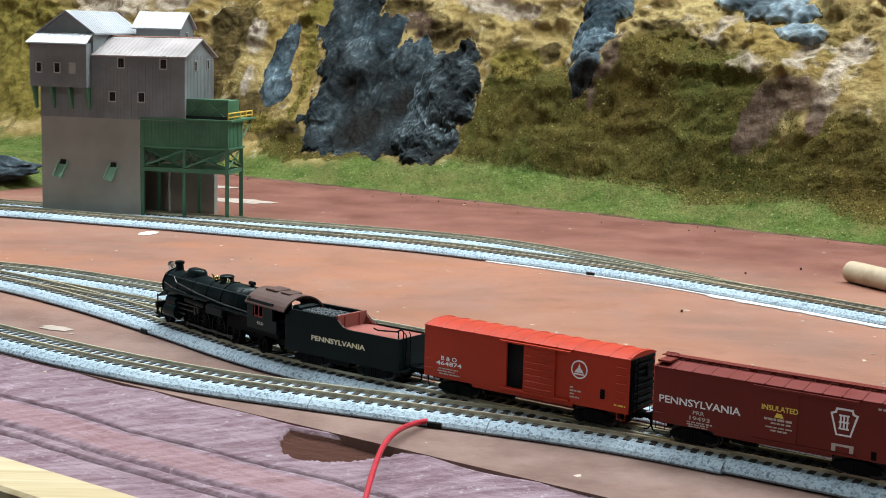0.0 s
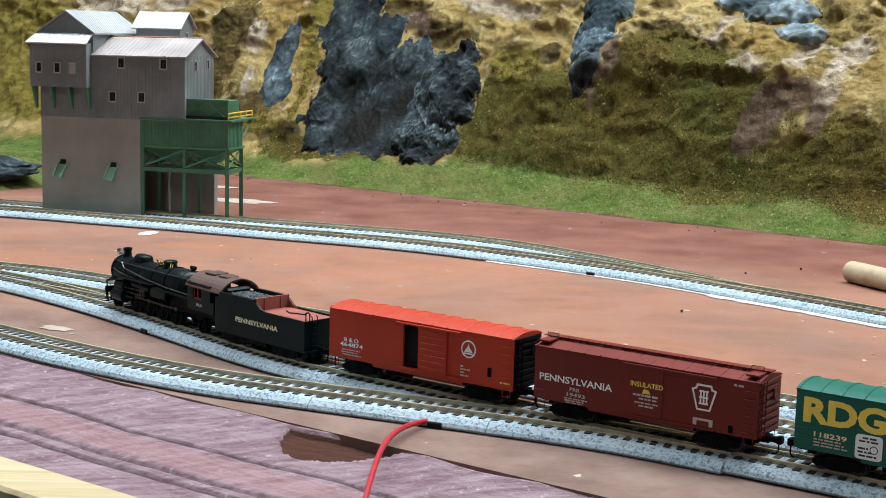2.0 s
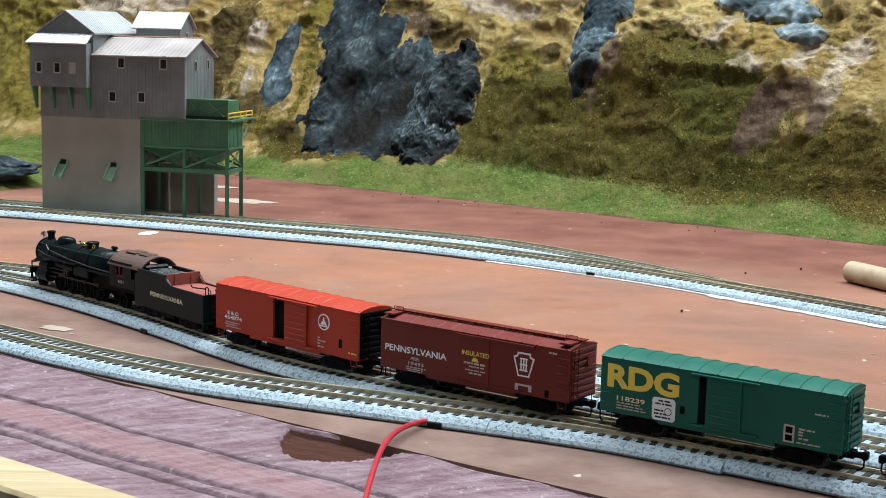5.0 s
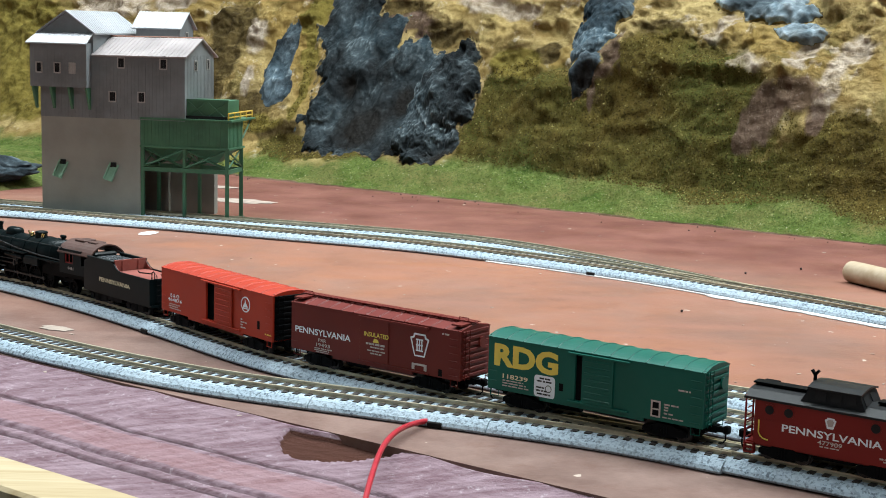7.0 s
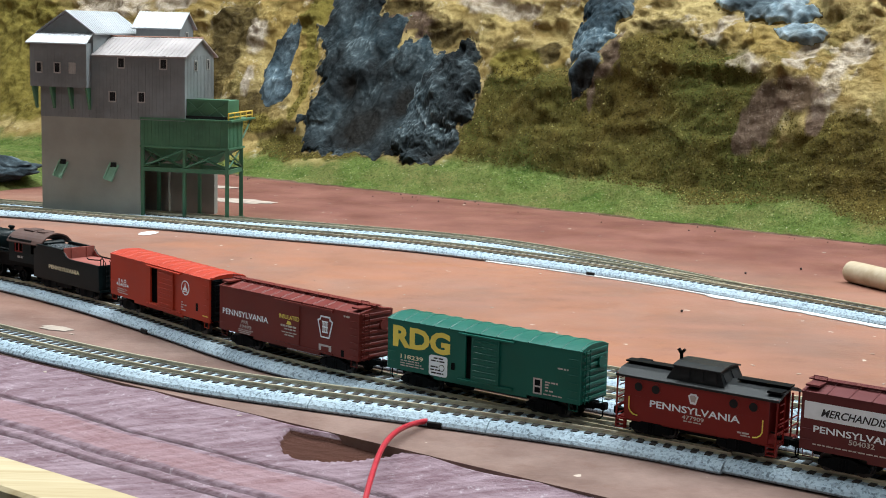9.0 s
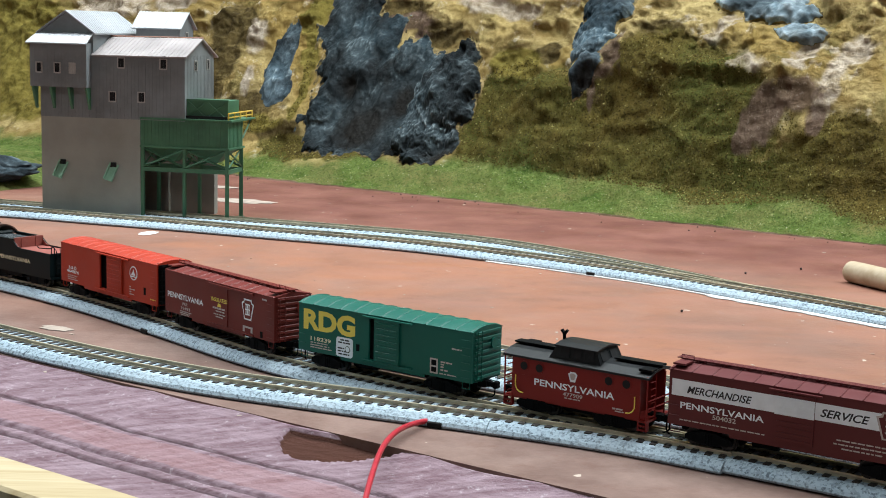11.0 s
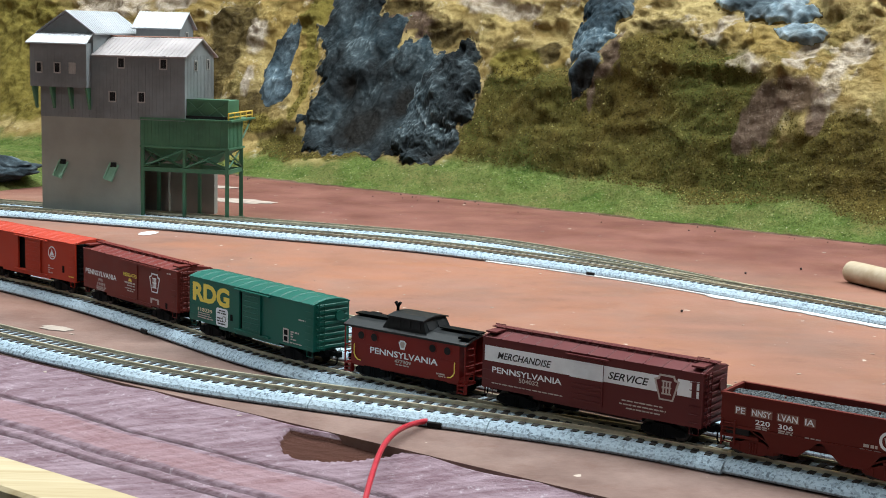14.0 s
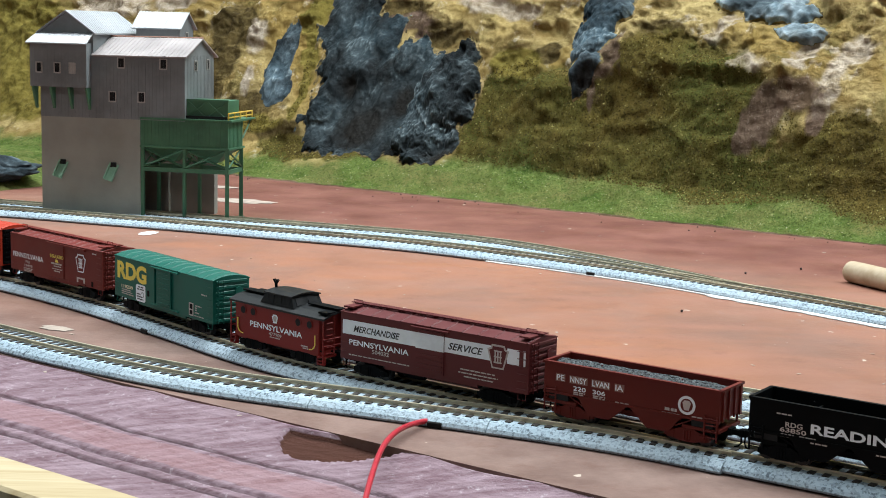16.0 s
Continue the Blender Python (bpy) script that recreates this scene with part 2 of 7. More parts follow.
DOWEL = wood_material("beech_dowel", (0.46, 0.37, 0.26), (0.36, 0.27, 0.17), 1.1)
RAIL = paint("weathered_rail", (0.58, 0.51, 0.37), 0.36, 0.45, 0.25, 90, 900, 0.00004, 0.05)
TIE = paint("dark_brown_tie", (0.030, 0.024, 0.020), 0.75, 0, 0.3, 300, 1500, 0.0001)
BLACK = paint("satin_black", (0.0030, 0.0036, 0.0042), 0.6, 0, 0.3, 120, 1500, 0.00005, 0.0, 0.07)
PLASTER = paint("dull_grey_wall_paint", (0.30, 0.31, 0.31), 0.85, 0, 0.06, 3, 200, 0.0005, 0)
CARPET = paint("grey_carpet", (0.12, 0.12, 0.13), 0.95, 0, 0.2, 20, 600, 0.001, 0)
WHITE = paint("white_caulk", (0.80, 0.80, 0.78), 0.5, 0, 0.08, 90, 700, 0.0002, 0)
WHITE_DIRTY = paint("dirty_plaster_white", (0.34, 0.27, 0.225), 0.8, 0, 0.25, 140, 700, 0.0003, 0.1)
HOLE_DARK = paint("dark_slot", (0.006, 0.006, 0.006), 0.9, 0, 0.2, 100, 900, 0.0001, 0)
CORK_BLACK = paint("dark_under_edge", (0.03, 0.022, 0.02), 0.9, 0, 0.2, 100, 900, 0.0001, 0)


# ---------------------------------------------------------------- mesh tools
def put(name, bm, material, parent=None, label="", smooth=False):
    me = bpy.data.meshes.new(name)
    bm.normal_update()
    bm.to_mesh(me)
    bm.free()
    for m in (material if isinstance(material, (list, tuple)) else (material,)):
        me.materials.append(m)
    if smooth:
        me.polygons.foreach_set("use_smooth", [True] * len(me.polygons))
    ob = new(name, me)
    ob.parent = parent
    if label:
        tagged(ob, label)
    return ob


def part(name, bm, material, parent, label="", smooth=False):
    return put(name, bm, material, parent, label, smooth)


def root(name, m, label, category, group="", kind=""):
    ob = new(name)
    ob.empty_display_size = 0.01
    ob.matrix_basis = m
    return tagged(ob, label, category, group, kind)


def box(bm, x0, x1, y0, y1, z0, z1, m=None, bevel=0.0):
    vs = [Vector((x, y, z)) for z in (z0, z1) for y in (y0, y1) for x in (x0, x1)]
    v = [bm.verts.new(m @ p if m else p) for p in vs]
    fs = [bm.faces.new([v[i] for i in q]) for q in ((0, 2, 3, 1), (4, 5, 7, 6), (0, 1, 5, 4), (1, 3, 7, 5), (3, 2, 6, 7), (2, 0, 4, 6))]
    if bevel:
        es = list({e for f in fs for e in f.edges})
        bmesh.ops.bevel(bm, geom=es, offset=bevel, segments=1, affect="EDGES")
    return v


def rod(bm, a, b, r, n=8, r2=None, caps=True):
    a, b = Vector(a), Vector(b)
    q = (b - a).to_track_quat("Z", "Y")
    r2 = r if r2 is None else r2
    ra, rb = [], []
    for i in range(n):
        d = Vector((math.cos(2 * math.pi * i / n), math.sin(2 * math.pi * i / n), 0))
        ra.append(bm.verts.new(a + q @ (d * r)))
        rb.append(bm.verts.new(b + q @ (d * r2)))
    for i in range(n):
        j = (i + 1) % n
        bm.faces.new((ra[i], ra[j], rb[j], rb[i]))
    if caps:
        bm.faces.new(ra[::-1])
        bm.faces.new(rb)


def loft(bm, rings, closed=True, caps=True):
    rows = [[bm.verts.new(p) for p in ring] for ring in rings]
    n = len(rows[0])
    for a, b in zip(rows, rows[1:]):
        for i in range(n if closed else n - 1):
            j = (i + 1) % n
            bm.faces.new((a[i], a[j], b[j], b[i]))
    if caps and closed:
        bm.faces.new(rows[0][::-1])
        bm.faces.new(rows[-1])
    return rows


def prism(bm, outline, y0, y1, m=None):
    """Extrude an (x, z) outline along y."""
    a = [bm.verts.new(m @ Vector((x, y0, z)) if m else Vector((x, y0, z))) for x, z in outline]
    b = [bm.verts.new(m @ Vector((x, y1, z)) if m else Vector((x, y1, z))) for x, z in outline]
    n = len(a)
    bm.faces.new(a)
    bm.faces.new(b[::-1])
    for i in range(n):
        j = (i + 1) % n
        bm.faces.new((a[j], a[i], b[i], b[j]))


def tube(bm, pts, r, n=6):
    rings = []
    pts = [Vector(p) for p in pts]
    for i, p in enumerate(pts):
        d = (pts[min(i + 1, len(pts) - 1)] - pts[max(i - 1, 0)]).normalized()
        q = d.to_track_quat("Z", "Y")
        rings.append([p + q @ Vector((r * math.cos(2 * math.pi * k / n), r * math.sin(2 * math.pi * k / n), 0)) for k in range(n)])
    loft(bm, rings)


def curve_points(ctrl, step=0.002):
    """Smooth cubic through control points in mm; returns points, unit tangents and arc lengths in metres."""
    P = np.array(ctrl, float) * MM
    t = np.r_[0, np.cumsum(np.linalg.norm(np.diff(P, axis=0), axis=1))]
    N, h = len(t), np.diff(t)
    A, B = np.zeros((N, N)), np.zeros((N, 2))
    A[0, 0] = A[-1, -1] = 1
    for i in range(1, N - 1):
        A[i, i - 1], A[i, i], A[i, i + 1] = h[i - 1], 2 * (h[i - 1] + h[i]), h[i]
        B[i] = 6 * ((P[i + 1] - P[i]) / h[i] - (P[i] - P[i - 1]) / h[i - 1])
    M = np.linalg.solve(A, B)
    u = np.linspace(0, t[-1], int(t[-1] / step) + 2)
    k = np.clip(np.searchsorted(t, u) - 1, 0, N - 2)
    a, b, H = (t[k + 1] - u)[:, None], (u - t[k])[:, None], h[k][:, None]
    X = (M[k] * a ** 3 + M[k + 1] * b ** 3) / (6 * H) + (P[k] / H - M[k] * H / 6) * a + (P[k + 1] / H - M[k + 1] * H / 6) * b
    T = np.gradient(X, axis=0)
    T /= np.linalg.norm(T, axis=1)[:, None]
    S = np.r_[0, np.cumsum(np.linalg.norm(np.diff(X, axis=0), axis=1))]
    return X, T, S


def at(path, s):
    X, T, S = path
    p = np.array([np.interp(s, S, X[:, i]) for i in (0, 1)])
    d = np.array([np.interp(s, S, T[:, i]) for i in (0, 1)])
    return p, d / np.linalg.norm(d)


# ---------------------------------------------------------------- room
def build_room():
    x0, x1, y0, y1, z0, z1 = -2.6, 3.0, -2.6, 2.6, -1.1, 1.55
    w = 0.1
    for name, b, mt, text in (
        ("floor", (x0, x1, y0, y1, z0 - w, z0), CARPET, "grey carpeted floor of the layout room"),
        ("wall_south", (x0 - w, x1 + w, y0 - w, y0, z0 - w, z1), PLASTER, "plain dull grey painted room wall"),
        ("wall_north", (x0 - w, x1 + w, y1, y1 + w, z0 - w, z1), PLASTER, "plain dull grey painted room wall"),
        ("wall_west", (x0 - w, x0, y0, y1, z0 - w, z1), PLASTER, "plain dull grey painted room wall"),
        ("wall_east", (x1, x1 + w, y0, y1, z0 - w, z1), PLASTER, "plain dull grey painted room wall"),
        ("ceiling", (x0 - w, x1 + w, y0 - w, y1 + w, z1, z1 + w), PLASTER, "plain dull grey painted room ceiling"),
    ):
        bm = bmesh.new()
        box(bm, *b)
        tagged(put(name, bm, mt), text, name.split("_")[0], kind="structure")


# ---------------------------------------------------------------- board, foam edge, timber
EDGE_A, EDGE_B = Vector((-0.1672, 0.5386)), Vector((0.0435, 0.3879))
EDGE_D = (EDGE_B - EDGE_A).normalized()
EDGE_N = Vector((EDGE_D.y, -EDGE_D.x)) if EDGE_D.x * -1 < 0 else Vector((-EDGE_D.y, EDGE_D.x))
if EDGE_N.y > 0:
    EDGE_N = -EDGE_N


def build_board():
    bm = bmesh.new()
    a, b = EDGE_A - EDGE_D * 0.6 - EDGE_N * 0.003, EDGE_B + EDGE_D * 0.6 - EDGE_N * 0.003
    outline = [a, b, Vector((1.2, b.y)), Vector((1.2, 1.9)), Vector((-1.2, 1.9)), Vector((-1.2, a.y))]
    lo = [bm.verts.new((p.x, p.y, -0.018)) for p in outline]
    hi = [bm.verts.new((p.x, p.y, 0.0)) for p in outline]
    bm.faces.new(hi)
    bm.faces.new(lo[::-1])
    for i in range(6):
        j = (i + 1) % 6
        bm.faces.new((lo[i], lo[j], hi[j], hi[i]))
    bmesh.ops.recalc_face_normals(bm, faces=bm.faces)
    tagged(put("baseboard", bm, BOARD), "terracotta-painted layout baseboard with scuffs and pale chips", "baseboard", kind="structure")


def foam_drop(v):
    """Depth below the board at distance v from its edge: carved ledges going down."""
    return float(np.interp(v, [0, .0015, .004, .018, .0215, .0222, .034, .0347, .038, .0387, .052, .06],
                           [-.0002, -.0008, -.0016, -.0052, -.0062, -.0068, -.0104, -.0111, -.0118, -.0125, -.0150, -.020]))



def build_foam():
    bm = bmesh.new()
    lay = bm.verts.layers.float_color.new("cover")
    nu, nv = 460, 150
    rows = []
    for i in range(nu + 1):
        u = -0.25 + 0.70 * i / nu
        row = []
        for j in range(nv + 1):
            v = 0.056 * j / nv
            wav = 0.0016 * noise.noise((u * 14, 0, 3)) + 0.0007 * noise.noise((u * 90, 0, 9))
            vv = v + wav * min(1, v / 0.02)
            p = EDGE_A + EDGE_D * u + EDGE_N * (v - (0.004 * noise.noise((u * 25, 5, 1)) + 0.003) * (1 - v / 0.056))
            z = foam_drop(max(0, vv))
            z += 0.0002 * noise.noise((u * 60, v * 420, 2)) * min(1, v / 0.003)
            z += 0.0002 * noise.fractal((u * 160, v * 700, 7), 1.0, 2.0, 4) * min(1, v / 0.002)
            hole = 0.0
            if 0.146 < u < 0.190:
                w = (u - 0.146) / 0.044
                top = 0.001
                low = 0.001 + 0.0150 * math.sin(math.pi * min(1, max(0, w)) ** 0.75) ** 0.7 + 0.0016 * noise.noise((u * 420, 1, 1))
                hole = 1.0 if top < v < low else 0.0
            if hole:
                z -= 0.0022
            vert = bm.verts.new((p.x, p.y, z))
            pinkish = 1.0 if 0.024 < vv < 0.033 else 0.0
            # crack mask: a shallow groove, and where its shade is painted
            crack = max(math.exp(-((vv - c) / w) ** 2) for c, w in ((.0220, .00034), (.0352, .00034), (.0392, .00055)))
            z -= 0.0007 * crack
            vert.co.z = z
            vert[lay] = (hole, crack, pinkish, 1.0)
            row.append(vert)
        rows.append(row)
    for a, b in zip(rows, rows[1:]):
        for j in range(nv):
            bm.faces.new((a[j], a[j + 1], b[j + 1], b[j]))
    for f in bm.faces:
        if f.normal.z < 0:
            f.normal_flip()
    bmesh.ops.recalc_face_normals(bm, faces=bm.faces)
    bm.normal_update()
    if sum(f.normal.z for f in bm.faces) < 0:
        bmesh.ops.reverse_faces(bm, faces=bm.faces)
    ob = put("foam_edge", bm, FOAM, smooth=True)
    mod = ob.modifiers.new("thick", "SOLIDIFY")
    mod.thickness, mod.offset = 0.004, -1
    tagged(ob, "carved insulation foam fascia with a mauve paint wash and a brown chipped hollow", "foam edge", kind="structure")


def build_timber():
    bm = bmesh.new()
    m = Matrix.Translation((EDGE_A.x, EDGE_A.y, 0)) @ Matrix.Rotation(math.atan2(EDGE_D.y, EDGE_D.x), 4, "Z")
    box(bm, -0.3, 0.5, -0.072, -0.0508, -0.105, -0.0138, m, 0.0012)
    tagged(put("timber_rail", bm, PINE), "planed pale pine rail along the layout's front edge", "timber", kind="structure")


def build_legs():
    """Timber legs that carry the baseboard, out of sight below it."""
    for x, y in ((-1.1, 1.8), (1.1, 1.8), (-1.1, 1.15), (1.1, 0.2), (0.2, 0.75)):
        bm = bmesh.new()
        box(bm, x - .035, x + .035, y - .035, y + .035, -1.1, -0.0185, None, .002)
        tagged(put("bench_leg", bm, PINE), "square pine leg under the layout baseboard", "bench leg", "legs of the layout bench")


# ---------------------------------------------------------------- tracks
ZR = 0.0055
MAIN = curve_points([(420, 179.6), (230, 323), (160, 374.2), (128, 397.2), (107.3, 411.6), (91, 422.6), (62.5, 442.5), (30, 465.9), (-2, 489.4), (-25.6, 506.8), (-51.2, 527.5), (-72.6, 548.6), (-103.6, 584), (-129.5, 612.8),
                     (-147, 631.2), (-164, 648), (-181, 664), (-199, 679.5), (-240, 711), (-420, 843)])
FRONT = curve_points([(90, 421.8), (59.5, 441.0), (24.3, 457.4), (6.3, 464.8), (-12.3, 472.2), (-32.3, 480.2), (-51.7, 488.2), (-74, 497.8), (-95, 509), (-117, 522.6),
                      (-142.4, 540), (-170.3, 561.3), (-230, 607), (-330, 684)])
SECOND = curve_points([(420, 220), (77, 477), (-60, 578), (-150, 645.5), (-199, 679.5)])
THIRD = curve_points([(420, 268), (200, 427), (95, 501.5), (76, 513), (-20, 590), (-80, 634), (-136, 672.5), (-162, 689), (-195.5, 708), (-228, 721), (-270, 742)])
FAR_A = curve_points([(330, 512), (260, 592), (205.5, 652.7), (171, 690.3), (148, 713), (123.8, 738.1), (97.6, 761), (69.3, 783), (38.7, 804.5), (7.2, 825), (-26, 843), (-60, 857),
                      (-94.8, 870), (-131.4, 884.5), (-168.6, 899), (-207.6, 913), (-248, 928), (-287, 941), (-420, 985)])
FAR_B = curve_points([(205.5, 652.7), (171, 690.3), (148, 715), (124, 748), (98, 781), (67, 817), (36.5, 846), (3.3, 867), (-49, 889), (-104, 908), (-138, 920), (-200, 941), (-270, 965), (-420, 1016)])

PROFILE = [(-12.1, 0.35), (-12.5, 1.1), (-11.8, 2.2), (-9.8, 3.6), (-8.8, 3.95), (8.8, 3.95), (9.8, 3.6), (11.8, 2.2), (12.5, 1.1), (12.1, 0.35)]


def bed_ring(path, s, lift):
    p, d = at(path, s)
    n = np.array([-d[1], d[0]])
    return [Vector((p[0] + n[0] * w * MM, p[1] + n[1] * w * MM, z * MM + lift)) for w, z in PROFILE]


RAIL_PROFILE = [(-0.6, -0.2), (-0.6, 0.1), (-0.2, 0.25), (-0.2, 0.8), (-0.42, 0.9), (-0.42, 1.25), (0.42, 1.25), (0.42, 0.9), (0.2, 0.8), (0.2, 0.25), (0.6, 0.1), (0.6, -0.2)]
tie_mesh = {}


def tie_data():
    if not tie_mesh:
        bm = bmesh.new()
        box(bm, -0.0010, 0.0010, -0.0080, 0.0080, -0.0009, 0.0)
        me = bpy.data.meshes.new("tie")
        bm.to_mesh(me)
        bm.free()
        me.materials.append(TIE)
        tie_mesh["tie"] = me
    return tie_mesh["tie"]


def build_track(name, label, path, s0, s1, lift, joints, single=False, ties=True):
    thing = tagged(new(name), label, "track", "model railway tracks", "structure")
    cuts = [s0] + [j for j in joints if s0 < j < s1] + [s1]
    for a, b in zip(cuts, cuts[1:]):
        bm = bmesh.new()
        n = max(2, int((b - a) / 0.006))
        loft(bm, [bed_ring(path, a + 0.00015 + (b - a - 0.0003) * i / n, lift) for i in range(n + 1)])
        bmesh.ops.recalc_face_normals(bm, faces=bm.faces)
        part("ballast_section", bm, BALLAST, thing)
    for sgn in (-1, 1):
        bm = bmesh.new()
        n = int((s1 - s0) / 0.005)
        rings = []
        for i in range(n + 1):
            p, d = at(path, s0 + (s1 - s0) * i / n)
            nn = np.array([-d[1], d[0]])
            rings.append([Vector((*(p + nn * (sgn * 0.0048 + w * MM)), 0.00425 + z * MM + lift * 0.3)) for w, z in RAIL_PROFILE])
        loft(bm, rings)
        bmesh.ops.recalc_face_normals(bm, faces=bm.faces)
        part("rail", bm, RAIL, thing, "tan weathered metal rail")
    rnd = random.Random(name)
    if not ties:
        return thing
    bmj = None if single else bmesh.new()
    s = s0 + 0.002
    while s < s1 - 0.002:
        p, d = at(path, s)
        m = Matrix.Translation((p[0], p[1], 0.00428 + lift)) @ Matrix.Rotation(math.atan2(d[1], d[0]) + rnd.uniform(-.02, .02), 4, "Z")
        if single:
            t = new("tie", tie_data())
            t.parent, t.matrix_basis = thing, m
        else:
            box(bmj, -0.0010, 0.0010, -0.0080, 0.0080, -0.0009, 0.0, m)
        s += 0.0045
    if bmj:
        tagged(part("ties", bmj, TIE, thing), kind="stuff")
    return thing


def s_near(path, x, y):
    return float(path[2][np.argmin(((path[0] - np.array([x, y]) * MM) ** 2).sum(1))])


def build_tracks():
    j = [s_near(MAIN, 62, 442), s_near(MAIN, -50, 527), s_near(MAIN, -109, 590), s_near(MAIN, -190, 672)]
    build_track("main_track", "model track with grey-blue moulded ballast, running into two turnouts", MAIN, 0.0, MAIN[2][-1], 0.00024, j, single=True)
    j = [s_near(FRONT, 20, 459), s_near(FRONT, -40, 483), s_near(FRONT, -150, 545)]
    build_track("siding_track", "model track with grey-blue moulded ballast leaving the turnout", FRONT, 0.0, FRONT[2][-1], 0.0, j, single=True)
    build_track("second_track", "model track with grey-blue moulded ballast behind the train", SECOND, 0.0, SECOND[2][-1], 0.00012, [0.2, 0.324, 0.45])
    build_track("third_track", "outer model track with grey-blue moulded ballast", THIRD, 0.0, THIRD[2][-1], 0.0, [0.2, 0.4, 0.6])
    j = [s_near(FAR_A, 160, 700), s_near(FAR_A, 100, 760), s_near(FAR_A, -47, 853), s_near(FAR_A, -215, 915)]
    build_track("far_track", "far model track with grey-blue moulded ballast passing the coal loader", FAR_A, 0.0, FAR_A[2][-1], 0.0002, j)
    build_track("loader_track", "far model track running under the coal loader", FAR_B, 0.0, FAR_B[2][-1], 0.0, [0.1, 0.28, 0.45])


# ---------------------------------------------------------------- hillside
BASE0 = Vector((-0.1706, 1.2216))
HD, HN = Vector((0.81646, -0.57740)), Vector((0.57740, 0.81646))
HILL_D = [0, .02, .06, .085, .13, .19, .3, .6]
HILL_Z = [0, .004, .026, .06, .14, .22, .34, .5]
# patches of cover on the slope: u, height, half width, half height (mm)
OLIVE = [(365, 70, 92, 52), (235, 55, 75, 46), (335, 112, 40, 20), (500, 46, 62, 34), (395, 92, 42, 24),
         (440, 24, 160, 24), (560, 40, 90, 44), (200, 84, 26, 18), (300, 45, 90, 30), (30, 22, 70, 10), (620, 60, 60, 40)]
SOIL = [(434, 78, 13, 26), (452, 92, 20, 14), (428, 58, 10, 12), (298, 110, 12, 22), (290, 82, 8, 20), (70, 130, 46, 10), (466, 72, 9, 16), (100, 118, 14, 8)]
PLASTER_BARE = [(172, 144, 30, 9), (140, 150, 24, 8), (478, 104, 13, 20), (470, 78, 8, 18), (486, 122, 20, 12), (384, 126, 8, 16), (412, 112, 20, 8), (-92, 118, 16, 16),
                (-76, 78, 12, 16), (-300, 142, 70, 16), (-210, 148, 30, 12), (540, 100, 16, 24), (560, 140, 30, 12), (452, 118, 8, 10)]
MOSS = [(-32, 140, 12, 22), (-26, 102, 9, 34), (-14, 62, 9, 22), (-440, 100, 110, 60), (-380, 60, 60, 40), (-60, 40, 40, 10), (200, 102, 26, 12)]
SCATTER = [(-120, 124, 34, 22), (-128, 90, 26, 20), (-66, 55, 34, 12), (-20, 34, 30, 10), (60, 140, 44, 12), (120, 122, 30, 12), (-150, 60, 40, 22), (230, 112, 22, 8), (330, 128, 26, 10)]


# cast rocks: u, height, half width, half height (mm)
FACE = [(46, 98, 54, 52), (44, 52, 52, 40), (12, 140, 38, 44), (88, 52, 52, 38), (104, 92, 44, 28)]
BOULDER = [(143, 62, 38, 44), (150, 78, 28, 26), (142, 36, 36, 24)]
LEFT_ROCK = [(-52, 100, 17, 34), (-44, 72, 18, 20)]
RIGHT_ROCK = [(270, 146, 24, 24), (272, 124, 22, 22), (279, 103, 15, 14)]
SLAB = [(388, 160, 40, 16), (414, 147, 34, 13), (440, 131, 20, 9)]


STEEP_D = [0, .02, .05, .060, .080, .13, .2, .3, .6]
STEEP_Z = [0, .004, .020, .048, .106, .140, .20, .33, .5]


def hill_height(u, d):
    wb = math.exp(-((u - 0.37) / 0.15) ** 4)
    z = (1 - wb) * float(np.interp(d, HILL_D, HILL_Z)) + wb * float(np.interp(d, STEEP_D, STEEP_Z))
    return z + 0.0022 * noise.fractal((u * 110, d * 90, 2.0), 0.7, 2.0, 4) * min(1, max(0, d) / 0.012)


def hill_relief(u, d, z):
    """Lumps, ledges and clefts of the plaster shell, pushed out of the slope."""
    k = min(1.0, max(0, d - 0.028) / 0.04)
    bare = min(1, max(0, (z - 0.075) / 0.05))
    q = (u * 17 + 0.5 * noise.noise((u * 30, z * 30, 5)), z * 26, 1.7)
    lumps = 0.0075 * noise.fractal(q, 0.85, 2.1, 3)
    ledge = noise.ridged_multi_fractal((u * 20, z * 46, 9.0), 0.8, 2.1, 4, 1.0, 2.0) - 1.0
    clump = 0.0024 * noise.fractal((u * 95, z * 110, 14), 0.75, 2.0, 4)
    under = max(1 - ((u * 1000 - a) / c) ** 2 - ((z * 1000 - b) / e) ** 2 for rock in (FACE, BOULDER, LEFT_ROCK, RIGHT_ROCK, SLAB) for a, b, c, e in rock)
    k *= 1 - 0.9 * min(1, max(0, under * 2 + 0.5))
    return k * (lumps + (0.0012 + 0.0065 * bare) * ledge + clump)


def hill_point(u, d, edge):
    z = hill_height(u, d) if d > 0 else -0.001
    h = hill_relief(u, d, z) if d > 0.028 else 0.0
    p = BASE0 + HD * u + HN * (d + edge * max(0, 1 - d / 0.04))
    return Vector((p.x, p.y, z)) + OUT * h


def spots(patches, um, zm):
    best = 0.0
    for pu, pz, ru, rz in patches:
        q = ((um - pu) / ru) ** 2 + ((zm - pz) / rz) ** 2
        if q < 4:
            best = max(best, math.exp(-q ** 1.5))
    return best


